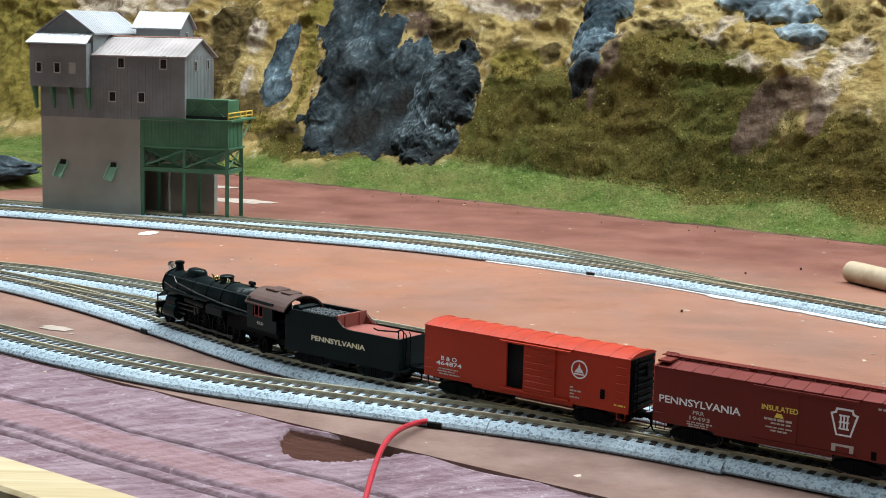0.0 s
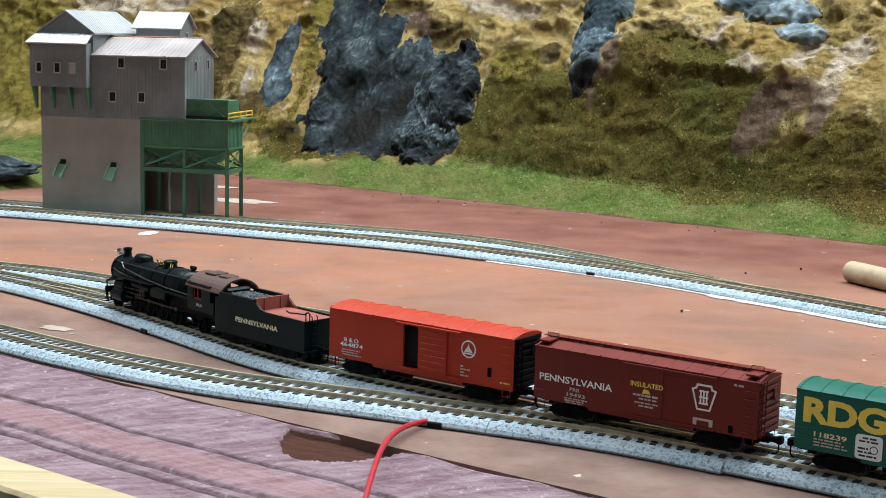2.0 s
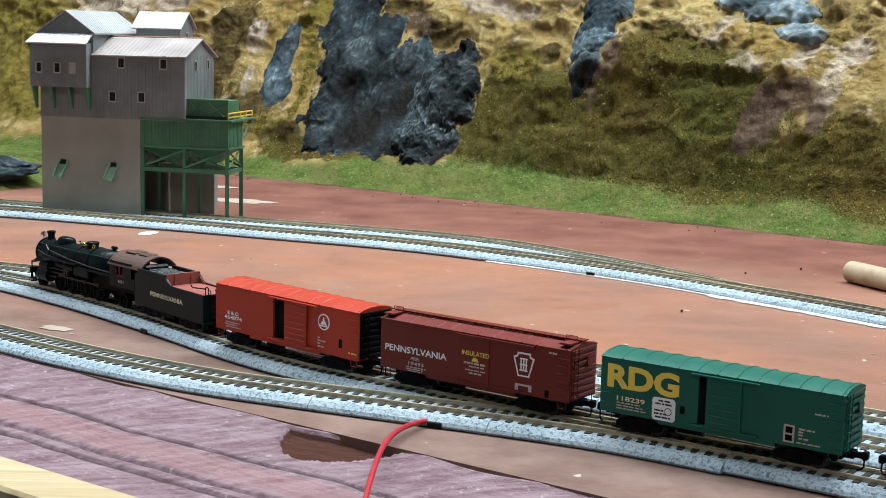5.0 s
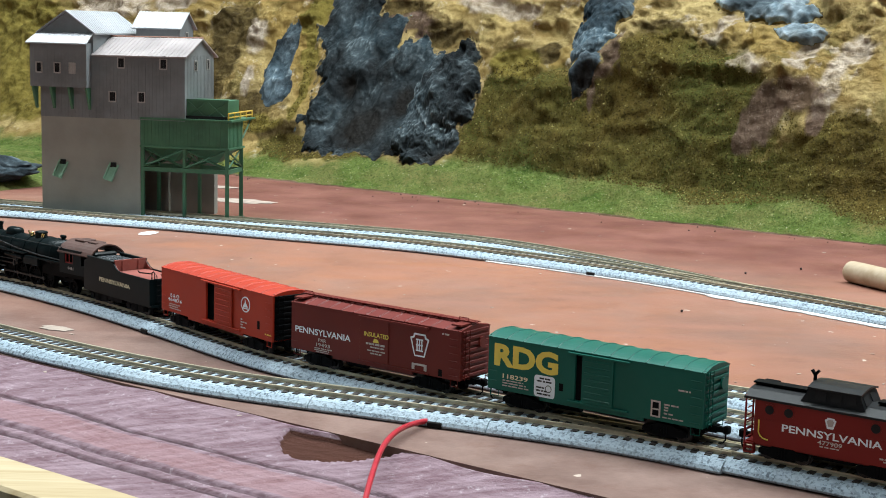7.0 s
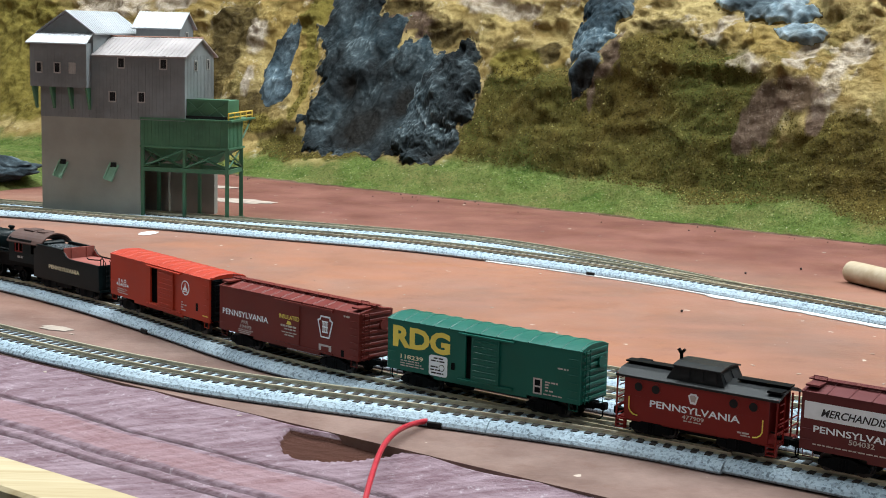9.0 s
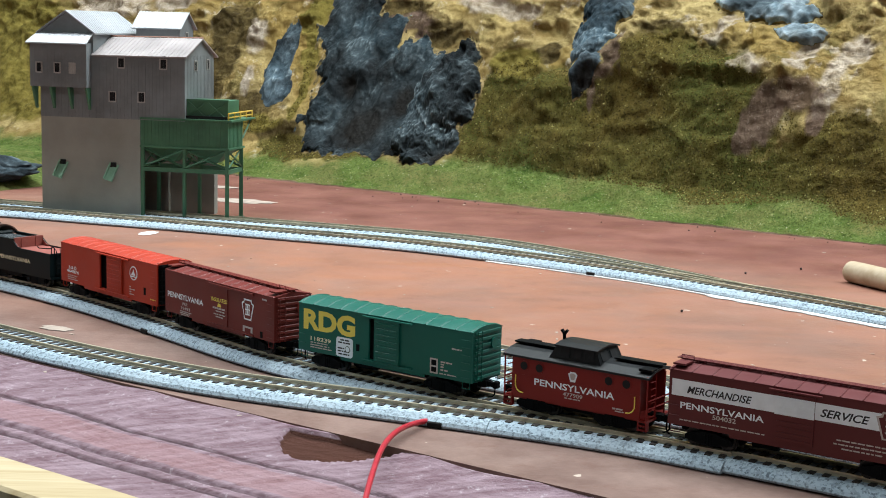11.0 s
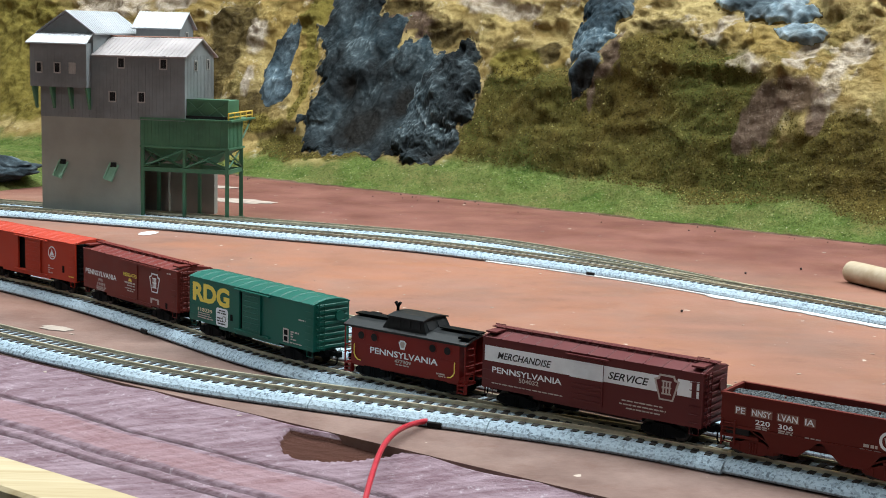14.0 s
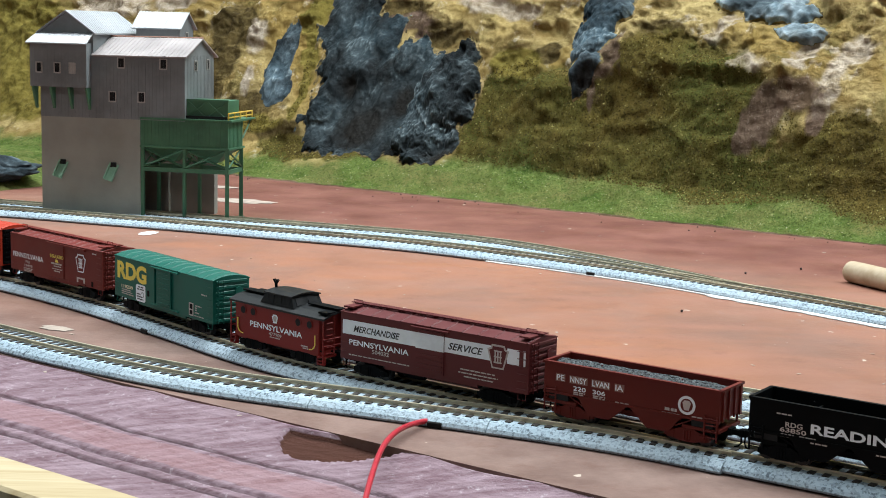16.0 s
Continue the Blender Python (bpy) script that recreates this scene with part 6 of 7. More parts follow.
        truck(car, sgn * 14.5, 2.6, 10.2)
        coupler(car, sgn * 26, sgn)
    bm = bmesh.new()
    box(bm, -22, 22, -2, 2, 2.8, zs)
    box(bm, -6, 6, -5, 5, 2.6, zs)
    pm("underframe", bm, BLACK, car)


def build_hopper(name_label, x_front, paint_m, loaded, seed):
    L = 61
    car = vehicle("hopper_car", name_label, "hopper car", x_front, L, 20)
    h, W, zt = L / 2, 7.9, 18.0
    prof = [(-h, 8.8), (-h, zt), (h, zt), (h, 8.8), (h - 11, 7.4), (14.0, 2.8), (7.5, 2.8), (3.5, 7.0), (-3.5, 7.0), (-7.5, 2.8), (-14.0, 2.8), (-h + 11, 7.4)]
    bm = bmesh.new()
    for sgn in (-1, 1):
        a, b = sorted((sgn * W, sgn * (W - .7)))
        # side sheet: upper panel and two outlet bays below
        box(bm, -h, h, a, b, 8.4, zt)
        for c in (-10.6, 10.6):
            pts = [(c - 10.4, 8.4), (c - 4.0, 2.9), (c + 3.4, 2.9), (c + 7.4, 8.4)] if c > 0 else [(c - 7.4, 8.4), (c - 3.4, 2.9), (c + 4.0, 2.9), (c + 10.4, 8.4)]
            prism(bm, pts, a, b)
        box(bm, -h, h, *sorted((sgn * W, sgn * (W + .35))), 8.2, 8.9)
        box(bm, -h - .3, h + .3, *sorted((sgn * (W - .8), sgn * (W + .5))), zt - .3, zt + .5)
    for sgn in (-1, 1):
        a, b = sorted((sgn * h, sgn * (h - .7)))
        box(bm, a, b, -W + .7, W - .7, 9.0, zt)
        box(bm, *sorted((sgn * (h - .8), sgn * (h + .4))), -W, W, zt - .3, zt + .5)
        for yy in (-6, -2, 2, 6):
            box(bm, *sorted((sgn * h, sgn * (h + .5))), yy - .35, yy + .35, 8.6, zt)
    body = pm("body", bm, paint_m, car)
    bm = bmesh.new()
    # sloped floors inside
    for sgn in (-1, 1):
        slab(bm, (sgn * (h - .8), -W + .7, 14.0), (sgn * (h - .8), W - .7, 14.0), (sgn * 9, W - .7, 3.4), (sgn * 9, -W + .7, 3.4), .5)
    slab(bm, (-9, -W + .7, 3.4), (-9, W - .7, 3.4), (0, W - .7, 9), (0, -W + .7, 9), .5)
    slab(bm, (9, -W + .7, 3.4), (9, W - .7, 3.4), (0, W - .7, 9), (0, -W + .7, 9), .5)
    for x in (-14, 14):
        box(bm, x - .3, x + .3, -W + .7, W - .7, 14.6, 15.4)
        rod(bm, (x, 0, 14), (x, 0, zt), .3, 5)
    pm("floor", bm, paint_m, car)
    bm = bmesh.new()
    for sgn in (-1, 1):
        # open end platform: ladder, posts; recess shade is a black block further down
        x0 = sgn * h
        for k in range(4):
            rod(bm, (x0 - sgn * .6, W + .35, 9.4 - k * 1.9), (x0 - sgn * 4.6, W + .35, 9.4 - k * 1.9), .25, 5)
        rod(bm, (x0 - sgn * .6, W + .3, 2.6), (x0 - sgn * .6, W + .3, 10.4), .3, 5)
        rod(bm, (x0 - sgn * 4.6, W + .3, 2.6), (x0 - sgn * 4.6, W + .3, 10.4), .3, 5)
        box(bm, *sorted((x0, x0 - sgn * 12)), -W + .4, W + .1, 5.2, 6.2)
        for yy in (-7, 7):
            rod(bm, (x0 - sgn * 1, yy, 5.6), (x0 - sgn * 1, yy, 9), .4, 5)
            rod(bm, (x0 - sgn * 8, yy, 5.6), (x0 - sgn * 5, yy, 9), .4, 5)
        slab(bm, (x0 - sgn * .8, -W + .7, 12.0), (x0 - sgn * .8, W - .7, 12.0), (sgn * 14, W - .7, 4.6), (sgn * 14, -W + .7, 4.6), .5)
    pm("end_platform", bm, paint_m, car)
    # black blocks stand in for the shade in the open ends
    for sgn in (-1, 1):
        bm = bmesh.new()
        box(bm, *sorted((sgn * (h - 2.0), sgn * (h - 9.0))), W - .75, W + .06, 6.3, 8.3)
        pm("recess_shade", bm, HOLE, car)
    if loaded:
        bm = bmesh.new()
        nx, ny = 90, 26
        g = [[bm.verts.new((-h + .9 + (L - 1.8) * i / nx, -W + .75 + (2 * W - 1.5) * j / ny,
                            16.3 + 1.3 * (1 - (2 * j / ny - 1) ** 2) + .5 * noise.noise((i * .11, j * .2, seed)) + .45 * noise.noise((i * .6, j * .6, seed + 3)))) for j in range(ny + 1)] for i in range(nx + 1)]
        for i in range(nx):
            for j in range(ny):
                bm.faces.new((g[i][j], g[i + 1][j], g[i + 1][j + 1], g[i][j + 1]))
        coal = pm("coal_load", bm, COAL, car, "heaped dark coal load")
        for p in coal.data.polygons:
            p.use_smooth = False
    bm = bmesh.new()
    box(bm, -h + 2, h - 2, -1.6, 1.6, 3.6, 5.4)
    pm("centre_sill", bm, paint_m, car)
    for sgn in (-1, 1):
        truck(car, sgn * (h - 10.5), 2.6, 10.6, paint_m)
        coupler(car, sgn * h, sgn)
    return car, h, W


def build_hoppers():
    car, h, W = build_hopper("oxide-red model hopper car heaped with coal, round emblem", -409, HOP_RED, True, 1)
    y = W + .1
    for text, x, w in (("PE", h - 4.6, 2.9), ("NNSY", h - 9.6, 6.0), ("LVAN", h - 17.6, 6.0), ("IA", h - 25.8, 2.8)):
        bm = bmesh.new()
        box(bm, x - w - .3, x + .3, y - .08, y - .02, 12.4, 14.9)
        pm("pale_patch", bm, PATCH, car)
        lettering(car, text, x, 12.7, 1.9, w, INK_WHITE, y)
    lettering(car, "220", h - 10.8, 10.2, 1.5, 4.6, INK_WHITE, y)
    lettering(car, "306", h - 17.8, 10.2, 1.5, 4.6, INK_WHITE, y)
    stencil(car, [(h - 11, 9.5, 4.2, .4), (h - 11, 8.9, 4, .4), (h - 11, 8.3, 3, .4), (h - 18, 9.5, 4.4, .4), (h - 18, 8.9, 4.2, .4), (h - 18, 8.3, 4.2, .4), (h - 26, 8.9, 5, .35),
                  (h - 43, 9.6, 4, .9), (h - 42, 8.6, 6, .4), (h - 52, 8.9, 4, .4)], INK_GREY, y)
    cx, cz = h - 50.2, 12.2
    outline_plate("emblem_disc", car, disc(cx, cz, 2.9), INK_WHITE, y)
    outline_plate("emblem_ring", car, disc(cx, cz, 2.05), HOP_RED, y + .04)
    outline_plate("emblem_keystone", car, keystone(cx, cz, 2.9, 3.0), INK_GREY, y + .08)
    car, h, W = build_hopper("black model hopper car, empty, with white lettering", -479.0, BLACK, False, 2)
    y = W + .1
    lettering(car, "RDG", h - 11.2, 11.2, 1.5, 5.2, INK_GREY, y)
    lettering(car, "63850", h - 9.6, 9.6, 1.4, 8.0, INK_GREY, y)
    lettering(car, "READING", h - 18.8, 10.4, 3.0, 27.5, INK_WHITE, y, 0, .03)
    stencil(car, [(h - 8.4, 14.6, 4.6, .4), (h - 10, 8.7, 4, .4), (h - 10, 8.1, 3, .4), (h - 15.5, 8.8, 5, .4), (h - 15.5, 8.2, 3, .4), (h - 19, 7.6, 5, .4), (h - 38, 7.6, 7, .4)], INK_GREY, y)


def build_tender():
    L = 54
    car = vehicle("tender", "black model steam tender with coal bunker and oxide-red rear deck", "tender", 64.8, L, 15)
    h, W = L / 2, 8.3
    # side outline: high coal bunker in front, sloping step, low water deck behind
    side = [(-h, 5.2), (-h, 16.2), (-3.5, 16.2), (-1.0, 16.8), (1.2, 18.6), (3.0, 19.6), (h - 4, 19.6), (h - 2.5, 18.2), (h, 17.4), (h, 5.2)]
    bm = bmesh.new()
    for sgn in (-1, 1):
        a, b = sorted((sgn * W, sgn * (W - .6)))
        prism(bm, side, a, b)
    box(bm, -h, -h + .6, -W + .6, W - .6, 5.2, 16.2)
    box(bm, h - .6, h, -W + .6, W - .6, 5.2, 17.4)
    box(bm, -h, h, -W + .6, W - .6, 5.2, 6.0)
    box(bm, -h - .6, h + .6, -W + .2, W - .2, 4.4, 5.2)
    body = pm("body", bm, LOCO, car)
    bm = bmesh.new()
    box(bm, -h + .5, 2.0, -W + .55, W - .55, 15.0, 15.6)
    pm("deck", bm, TENDER_RED, car, "oxide-red water deck")
    bm = bmesh.new()
    box(bm, 1.6, 2.4, -W + .6, W - .6, 15.6, 20.4)
    box(bm, 1.3, 1.7, -4.2, -3.6, 15.6, 20.2)
    box(bm, 1.3, 1.7, 3.6, 4.2, 15.6, 20.2)
    for sgn in (-1, 1):
        prism(bm, [(-3.4, 16.1), (-1.0, 16.8), (1.2, 18.6), (2.0, 19.2), (2.0, 15.8), (-3.4, 15.8)], *sorted((sgn * (W - .62), sgn * (W - .8))))
    pm("bulkhead", bm, TENDER_RED, car, "oxide-red coal bulkhead")
    bm = bmesh.new()
    nx, ny = 40, 26
    g = [[bm.verts.new((2.4 + (h - 3.2) * i / nx, -W + .6 + (2 * W - 1.2) * j / ny, 18.3 + 1.0 * (1 - (2 * j / ny - 1) ** 2) + .5 * noise.noise((i * .5, j * .5, 8)) + .5 * noise.noise((i * 1.1, j * 1.1, 4)))) for j in range(ny + 1)] for i in range(nx + 1)]
    for i in range(nx):
        for j in range(ny):
            bm.faces.new((g[i][j], g[i + 1][j], g[i + 1][j + 1], g[i][j + 1]))
    pm("coal", bm, COAL, car, "crushed coal in the bunker")
    bm = bmesh.new()
    box(bm, h - 4.5, h - .8, -6, 6, 18.6, 20.8, None, .8)
    box(bm, 2.4, h - 3, W - 1.0, W + .25, 19.3, 19.9)
    box(bm, 2.4, h - 3, -W - .25, -W + 1.0, 19.3, 19.9)
    pm("bunker_rim", bm, LOCO, car)
    bm = bmesh.new()
    tube(bm, [(-h + .2, 5.6, 15.8), (-h + .2, 5.6, 18.6), (-h + 1.2, 5.6, 19.2), (-h + 2.4, 5.6, 18.6), (-h + 2.4, 5.6, 15.8)], .3, 6)
    tube(bm, [(-h + 2.4, 5.6, 18.2), (-h + 12, 5.6, 17.4), (-h + 14, 5.2, 17.8)], .28, 6)
    tube(bm, [(-h - .5, 5.0, 6), (-h - .5, 5.0, 17.4), (-h + .2, 5.0, 18.0)], .22, 6)
    tube(bm, [(-h - .5, 2.6, 6), (-h - .5, 2.6, 17.4), (-h + .2, 2.6, 18.0)], .22, 6)
    for k in range(5):
        rod(bm, (-h - .5, 2.6, 7 + k * 2.2), (-h - .5, 5.0, 7 + k * 2.2), .2, 5)
    pm("handrails", bm, BLACK, car)
    lettering(car, "PENNSYLVANIA", h - 13.2, 10.0, 1.9, 25.6, INK_CREAM, W + .08, 0, .03)
    bm = bmesh.new()
    box(bm, -h + 2, h - 2, -3, 3, 2.6, 4.5)
    box(bm, -4, 8, -7.6, 7.6, 2.6, 4.5)
    pm("underframe", bm, BLACK, car)
    for sgn in (-1, 1):
        truck(car, sgn * (h - 12), 2.6, 11.0)
    coupler(car, -h, -1)


def build_engine():
    L = 92
    car = vehicle("steam_locomotive", "black model steam locomotive with brown cab roof and brass bell", "locomotive", 158, L, 20)
    # boiler
    bm = bmesh.new()
    n = 24
    def ring(x, r, z):
        return [Vector((x, r * math.cos(2 * math.pi * i / n), z + r * math.sin(2 * math.pi * i / n))) for i in range(n)]
    loft(bm, [ring(40.6, 4.6, 15.2), ring(40.5, 5.7, 15.2), ring(39.8, 6.0, 15.2), ring(28, 6.0, 15.2), ring(28, 6.15, 15.2), ring(6, 6.3, 15.3), ring(-10, 6.9, 15.4), ring(-27, 7.0, 15.4)])
    boiler = pm("boiler", bm, LOCO, car, "black cylindrical boiler", True)
    bm = bmesh.new()
    for x in (39.4, 28, 17, 6, -5, -16):
        r = 6.12 if x > 10 else (6.4 if x > 0 else 6.95)
        loft(bm, [ring(x - .3, r, 15.3), ring(x - .3, r + .16, 15.3), ring(x + .3, r + .16, 15.3), ring(x + .3, r, 15.3)])
    pm("boiler_band", bm, LOCO, boiler)
    bm = bmesh.new()
    loft(bm, [ring(40.6, 4.4, 15.2), ring(41.3, 3.6, 15.2), ring(41.6, 1.2, 15.2)])
    box(bm, 41.2, 41.7, -.5, .5, 11.8, 18.6)
    pm("smokebox_door", bm, LOCO, boiler)
    bm = bmesh.new()
    pr = [(2.4, 20.4), (1.75, 21.4), (1.55, 23.6), (1.95, 24.0), (1.95, 25.0), (1.3, 25.0), (1.3, 22)]
    loft(bm, [[Vector((36 + r * math.cos(2 * math.pi * i / 16), r * math.sin(2 * math.pi * i / 16), z)) for i in range(16)] for r, z in pr])
    pm("smokestack", bm, LOCO, car)
    bm = bmesh.new()
    pr = [(3.4, 20.2), (3.1, 21.6), (3.0, 22.6), (2.3, 23.5), (1.0, 23.9)]
    loft(bm, [[Vector((22.5 + (1.9 if math.cos(2 * math.pi * i / 20) > 0 else -1.9) + r * math.cos(2 * math.pi * i / 20), r * math.sin(2 * math.pi * i / 20), z)) for i in range(20)] for r, z in pr])
    pm("sand_dome", bm, LOCO, car, "", True)
    bm = bmesh.new()
    pr = [(3.2, 20.8), (2.8, 22.0), (2.8, 23.3), (3.1, 23.6), (2.5, 24.2), (1.0, 24.5)]
    loft(bm, [[Vector((.6 + r * math.cos(2 * math.pi * i / 20), r * math.sin(2 * math.pi * i / 20), z)) for i in range(20)] for r, z in pr])
    pm("steam_dome", bm, LOCO, car, "", True)
    bm = bmesh.new()
    loft(bm, [[Vector((5.4 + r * math.cos(2 * math.pi * i / 12), 1.6 + r * math.sin(2 * math.pi * i / 12), z)) for i in range(12)] for r, z in ((1.1, 21.9), (.9, 22.3), (.7, 23.2), (.3, 23.6))])
    rod(bm, (6.0, 2.0, 21.6), (7.4, 2.4, 24.0), .35, 6)
    rod(bm, (-3.0, 2.2, 22.0), (-3.6, 2.2, 23.6), .35, 6)
    rod(bm, (-4.4, 2.2, 22.0), (-5.0, 2.2, 23.4), .35, 6)
    pm("bell", bm, GOLD, car, "bright brass bell and valves")
    bm = bmesh.new()
    rod(bm, (40.8, 0, 22.6), (43.2, 0, 22.6), 1.5, 14)
    box(bm, 39.6, 42.6, -1.0, 1.0, 20.6, 21.6)
    hl = pm("headlight", bm, SILVER, car, "bright headlight casing")
    bm = bmesh.new()
    rod(bm, (43.2, 0, 22.6), (43.5, 0, 22.6), 1.15, 14)
    pm("lens", bm, SILVER, hl, "bright headlight lens")
    bm = bmesh.new()
    rod(bm, (-17, 0, 21.8), (-17, 0, 23.4), .9, 8)
    rod(bm, (-18.6, 0, 23.6), (-15.6, 0, 23.6), .8, 8)
    pm("turret", bm, LOCO, car)
    for sgn in (-1, 1):
        bm = bmesh.new()
        tube(bm, [(40.6, sgn * 2.5, 20.4), (40, sgn * 4.4, 19.6), (30, sgn * 5.0, 19.6), (0, sgn * 5.6, 19.9), (-26, sgn * 6.0, 20.2)], .2, 5)
        for x in (38, 28, 18, 8, -2, -12, -22):
            rod(bm, (x, sgn * 4.4, 19.0), (x, sgn * 5.4, 19.9), .18, 5)
        pm("handrail", bm, PIPE_SHEEN, car)
        bm = bmesh.new()
        a, b = sorted((sgn * 4.5, sgn * 8.4))
        box(bm, 2, 33, a, b, 14.0, 14.5)
        box(bm, -27, 2, a, b, 13.0, 13.5)
        slab(bm, (33, a, 14.5), (33, b, 14.5), (40, b, 11.0), (40, a, 11.0), .5)
        box(bm, -9, 3, *sorted((sgn * 6.2, sgn * 8.6)), 9.6, 13.0, None, .4)
        rod(bm, (5, sgn * 7.0, 12.0), (19, sgn * 7.0, 12.4), 1.3, 10)
        pm("running_board", bm, LOCO, car)
        bm = bmesh.new()
        rod(bm, (24.6, sgn * 7.0, 6.4), (33.0, sgn * 7.0, 6.4), 3.0, 16)
        rod(bm, (25.2, sgn * 7.0, 10.4), (32.4, sgn * 7.0, 10.4), 1.9, 14)
        box(bm, 25.4, 32.4, *sorted((sgn * 4, sgn * 8.6)), 6.6, 10.4, None, .5)
        pm("cylinder", bm, LOCO, car)
        bm = bmesh.new()
        tube(bm, [(30, sgn * 6.2, 20.0), (27, sgn * 7.0, 18.0), (10, sgn * 7.4, 16.0), (-10, sgn * 8.0, 14.9), (-26, sgn * 8.0, 14.6)], .3, 5)
        tube(bm, [(38, sgn * 6.0, 16.6), (30, sgn * 7.0, 15.4), (18, sgn * 7.6, 14.9)], .26, 5)
        pm("pipe", bm, PIPE_SHEEN, car, "boiler pipe, grey lightened for its highlights")
        # crosshead guide and hangers
        bm = bmesh.new()
        box(bm, 12, 25, sgn * 7.2 - .35, sgn * 7.2 + .35, 8.0, 8.6)
        box(bm, 11.6, 12.6, *sorted((sgn * 4, sgn * 7.8)), 7.4, 14)
        rod(bm, (19, sgn * 7.6, 6.4), (25, sgn * 7.6, 6.4), .35, 6)
        rod(bm, (8, sgn * 7.8, 10.6), (25, sgn * 7.8, 10.2), .3, 5)
        rod(bm, (10, sgn * 7.8, 12.6), (9, sgn * 7.8, 8.4), .5, 5)
        pm("valve_gear", bm, STEEL, car)
    # cab
    bm = bmesh.new()
    for sgn in (-1, 1):
        a, b = sorted((sgn * 8.9, sgn * 8.3))
        box(bm, -46, -27, a, b, 9.6, 14.2)
        box(bm, -43.5, -37.2, a, b, 14.2, 20.6)
        box(bm, -31.0, -27, a, b, 14.2, 20.6)
        box(bm, -37.2, -31, a, b, 19.4, 20.6)
    box(bm, -27.6, -27, -8.3, 8.3, 9.6, 21)
    box(bm, -46, -27, -8.3, 8.3, 9.6, 10.4)
    box(bm, -27.8, -26.9, -5, 5, 20.6, 22.6)
    cab = pm("cab", bm, LOCO, car, "black open-backed cab")
    bm = bmesh.new()
    for z in (14.5, 19.1):
        box(bm, -37.1, -31.1, 8.35, 8.6, z - .3, z + .3)
    for x in (-36.9, -34.1, -31.4):
        box(bm, x - .3, x + .3, 8.35, 8.6, 14.3, 19.3)
    pm("window_sash", bm, WINDOW_RED, cab, "red window sash")
    bm = bmesh.new()
    prof = []
    m = 12
    for i in range(m + 1):
        a = math.pi * (0.16 + 0.68 * i / m)
        prof.append((10.6 * math.cos(a), 14.4 + 9.6 * math.sin(a)))
    low = [(y * .96, z - .5) for y, z in prof[::-1]]
    loft(bm, [[Vector((x, y, z)) for y, z in prof + low] for x in (-51, -25.8)])
    pm("cab_roof", bm, CABROOF, car, "brown arched cab roof")
    bm = bmesh.new()
    box(bm, -38, -31, -3.4, 3.4, 23.6, 24.4, None, .25)
    box(bm, -46, -40, -3.0, 3.0, 23.6, 24.3, None, .25)
    pm("roof_hatch", bm, CABROOF, car)
    lettering(car, "8631", -33.6, 11.6, 1.2, 4.2, INK_GREY, 8.98)
    # frame, pilot, firebox
    bm = bmesh.new()
    box(bm, -46, 40, -3.0, 3.0, 4.0, 8.6)
    box(bm, -27, -9, -6.0, 6.0, 6.4, 12)
    box(bm, -46, -27, -7.8, 7.8, 7.6, 9.7)
    pm("frame", bm, BLACK, car)
    bm = bmesh.new()
    box(bm, 40, 41.8, -8.2, 8.2, 5.6, 8.2, None, .2)
    for k in range(-4, 5):
        rod(bm, (41.2, k * 1.8, 5.6), (44.2 - abs(k) * .45, k * 1.5, 1.2), .35, 5)
    rod(bm, (43.6, -6.4, 1.2), (44.6, 0, 1.2), .4, 5)
    rod(bm, (43.6, 6.4, 1.2), (44.6, 0, 1.2), .4, 5)
    box(bm, 41.6, 45.0, -.8, .8, 4.4, 6.2)
    for sgn in (-1, 1):
        rod(bm, (41, sgn * 7.4, 8), (41, sgn * 7.4, 11.4), .3, 5)
        box(bm, 38.2, 41.6, *sorted((sgn * 6.4, sgn * 8.4)), 3.0, 3.5)
        rod(bm, (40.6, sgn * 8.0, 3.2), (40.6, sgn * 8.0, 6), .25, 5)
    pm("pilot", bm, BLACK, car)
    # wheels and rods
    def driver(x, r, spokes, y0=4.2, y1=5.8):
        bm = bmesh.new()
        rod(bm, (0, -5.6, 0), (0, 5.6, 0), .8, 8)
        for sgn in (-1, 1):
            q = 26
            o = [Vector((r * math.cos(2 * math.pi * i / q), 0, r * math.sin(2 * math.pi * i / q))) for i in range(q)]
            tyre = lambda rr, yy: [Vector((p.x / r * rr, sgn * yy, p.z / r * rr)) for p in o]
            loft(bm, [tyre(r - .9, y1), tyre(r, y1), tyre(r, y0), tyre(r + .4, y0 - .1), tyre(r + .4, y0 - .5), tyre(r - .9, y0 - .5), tyre(r - .9, y1)], True, False)
            for k in range(spokes):
                box(bm, -.28, .28, sgn * 4.9 - .4, sgn * 4.9 + .4, .8, r - .8, Matrix.Rotation(2 * math.pi * k / spokes, 4, "Y"))
            if r > 4:
                rod(bm, (0, sgn * 5.0, -2.4), (0, sgn * 6.6, -2.4), .6, 8)
                rod(bm, (0, sgn * 5.4, 2.2), (0, sgn * 5.7, 2.2), 1.7, 10)
        ob = pm("driving_wheel" if r > 4 else "carrying_wheel", bm, BLACK, car)
        ROLLERS.append((ob, Vector((x * MM, 0, r * MM)), r * MM))
    for x in (19, 8.3, -2.4, -13.1):
        driver(x, 4.9, 12)
    driver(36, 2.6, 6)
    driver(-33, 3.2, 8)
    for sgn in (-1, 1):
        bm = bmesh.new()
        box(bm, -13.8, 19.7, sgn * 6.4 - .3, sgn * 6.4 + .3, -.45, .45, None, .15)
        for x in (19, 8.3, -2.4, -13.1):
            rod(bm, (x, sgn * 6.1, 0), (x, sgn * 6.8, 0), .85, 10)
        ob = pm("side_rod", bm, STEEL, car, "worn steel side rod")
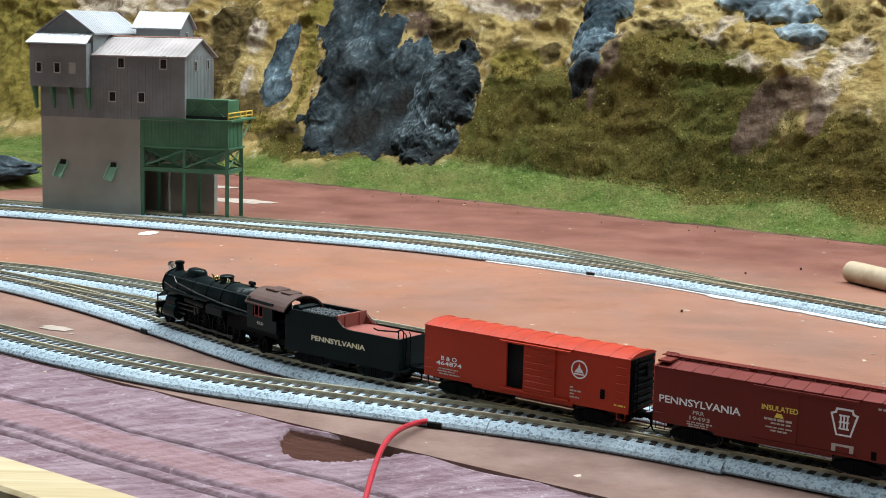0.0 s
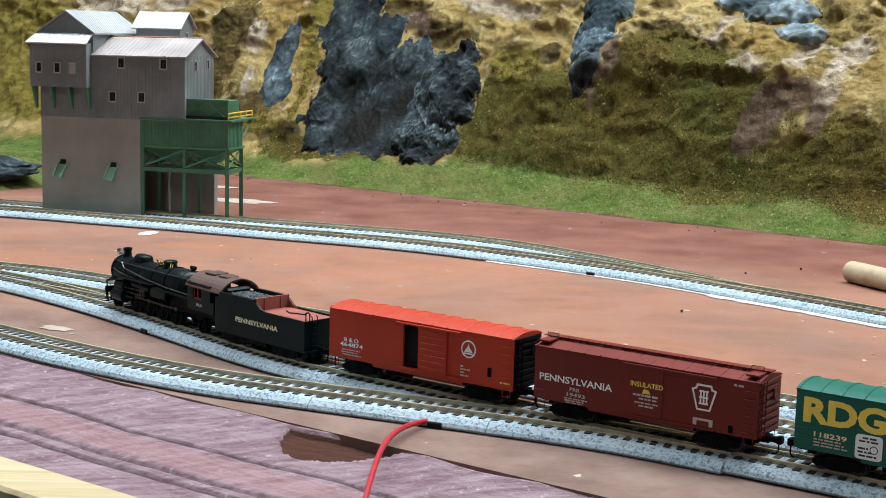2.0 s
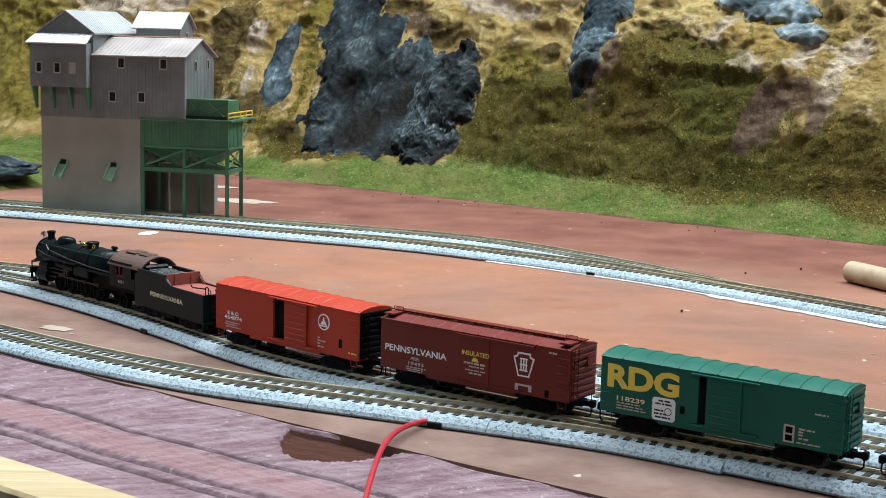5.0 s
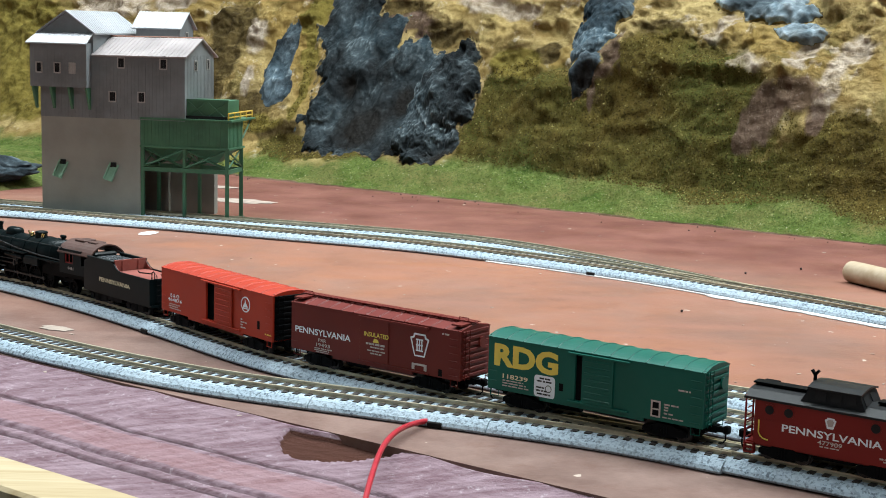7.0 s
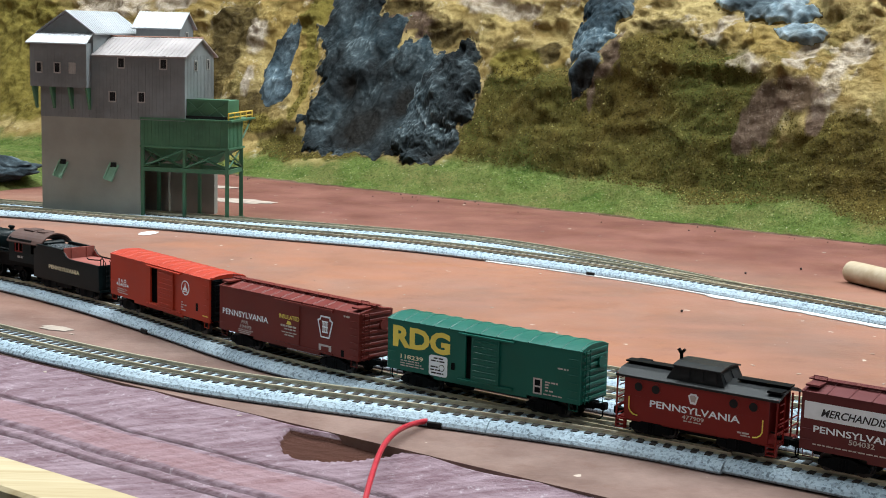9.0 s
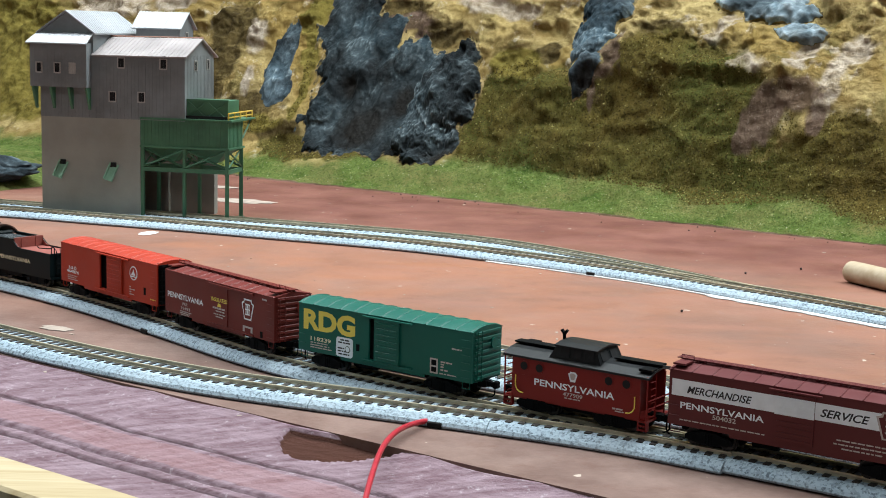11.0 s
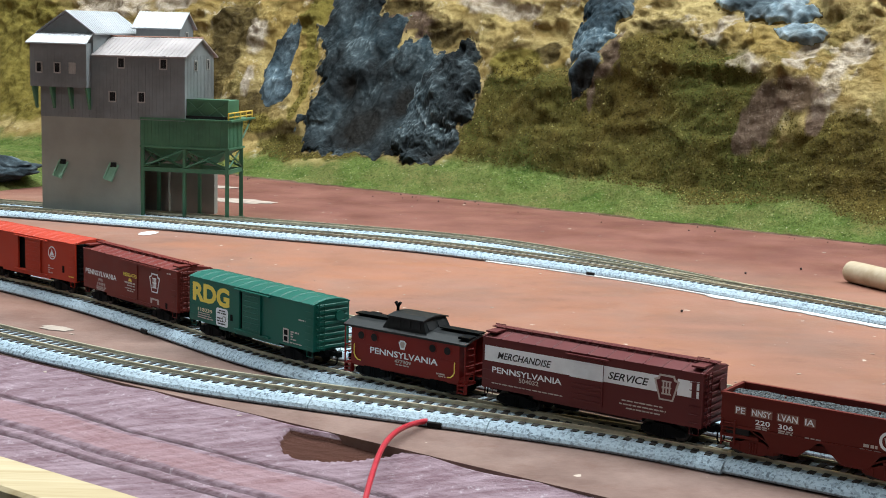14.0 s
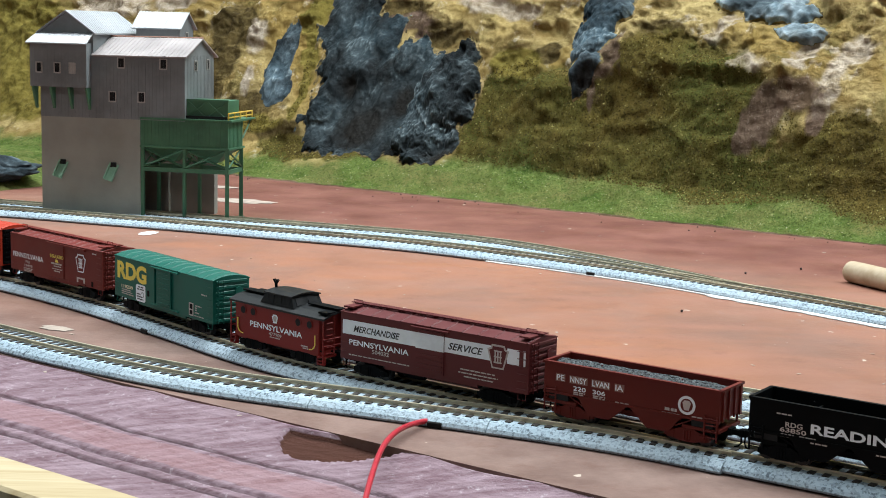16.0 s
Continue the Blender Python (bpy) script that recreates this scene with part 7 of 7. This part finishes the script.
        RODS.append((ob, 4.9 * MM, 2.4 * MM))
    for sgn in (1,):
        bm = bmesh.new()
        rod(bm, (-46, 0, 5.0), (-53, 0, 5.0), .5, 6)
        pm("drawbar", bm, BLACK, car)


# ---------------------------------------------------------------- loose things on the layout
def build_wire():
    bm = bmesh.new()
    pts = [(2, 464, 1.4), (-2.0, 459.6, 1.5), (-7.0, 452.5, 2.4), (-11.6, 443.0, 3.2), (-15.0, 431.0, 3.4), (-17.2, 417.0, 3.0), (-18.6, 402, 1.0), (-19.6, 388, -1.5), (-21, 370, -6.0), (-23, 350, -16)]
    P = np.array(pts, float)
    t = np.linspace(0, len(P) - 1, 60)
    q = [tuple(np.interp(t_, range(len(P)), P[:, i]) for i in range(3)) for t_ in t]
    sm = [tuple(np.mean([q[max(0, min(59, i + d))][k] for d in (-3, -2, -1, 0, 1, 2, 3)]) for k in range(3)) for i in range(60)]
    tube(bm, [Vector(p) * 1.0 for p in sm], 0.88, 10)
    bmesh.ops.scale(bm, vec=(MM, MM, MM), verts=bm.verts)
    wire = put("feeder_wire", bm, paint("red_wire_insulation", (0.44, 0.028, 0.042), 0.35, 0, 0.1, 200), smooth=True)
    tagged(wire, "red insulated feeder wire leaving the track's roadbed", "wire")


def build_dowel():
    bm = bmesh.new()
    n = 20
    d = Vector((0.44, -0.898, 0)).normalized()
    up, side = Vector((0, 0, 1)), Vector((d.y, -d.x, 0))
    a = Vector((0.2165, 0.765, 0.0058))
    rings = []
    for s, r in ((0, 3.0), (.6, 4.6), (1.8, 5.5), (4, 5.8), (30, 5.8), (120, 5.8), (121, 5.2)):
        rings.append([a + d * (s * MM) + (side * math.cos(2 * math.pi * i / n) + up * math.sin(2 * math.pi * i / n)) * (r * MM) for i in range(n)])
    loft(bm, rings)
    bmesh.ops.recalc_face_normals(bm, faces=bm.faces)
    tagged(put("wooden_dowel", bm, DOWEL, smooth=True), "pale wooden dowel lying on the baseboard", "dowel")


build_loader()
build_red_boxcar()
build_insulated_boxcar()
build_green_boxcar()
build_merchandise_boxcar()
build_caboose()
build_hoppers()
build_tender()
build_engine()
build_wire()
build_dowel()


# ---------------------------------------------------------------- movement
def motions():
    times = [i * 0.5 for i in range(33)]
    for ob, x, pivot in MOVERS:
        rows = []
        for t in times:
            s = REF + travelled(t) + x
            a, b = at(MAIN, s - pivot)[0], at(MAIN, s + pivot)[0]
            c, d = (a + b) / 2, b - a
            rows.append((t, Matrix.Translation((c[0], c[1], ZR)) @ Matrix.Rotation(math.atan2(d[1], d[0]), 4, "Z")))
        walk(ob, rows)
    fine = [round(i * 0.15, 2) for i in range(87)] + [round(13 + i * 0.1, 2) for i in range(31)]
    for ob, place, r in ROLLERS:
        walk(ob, [(t, Matrix.Translation(place) @ Matrix.Rotation(travelled(t) / r, 4, "Y")) for t in fine])
    for ob, r, throw in RODS:
        rows = []
        for t in fine:
            a = travelled(t) / r
            rows.append((t, Matrix.Translation((-throw * math.sin(a), 0, r - throw * math.cos(a)))))
        walk(ob, rows)


motions()
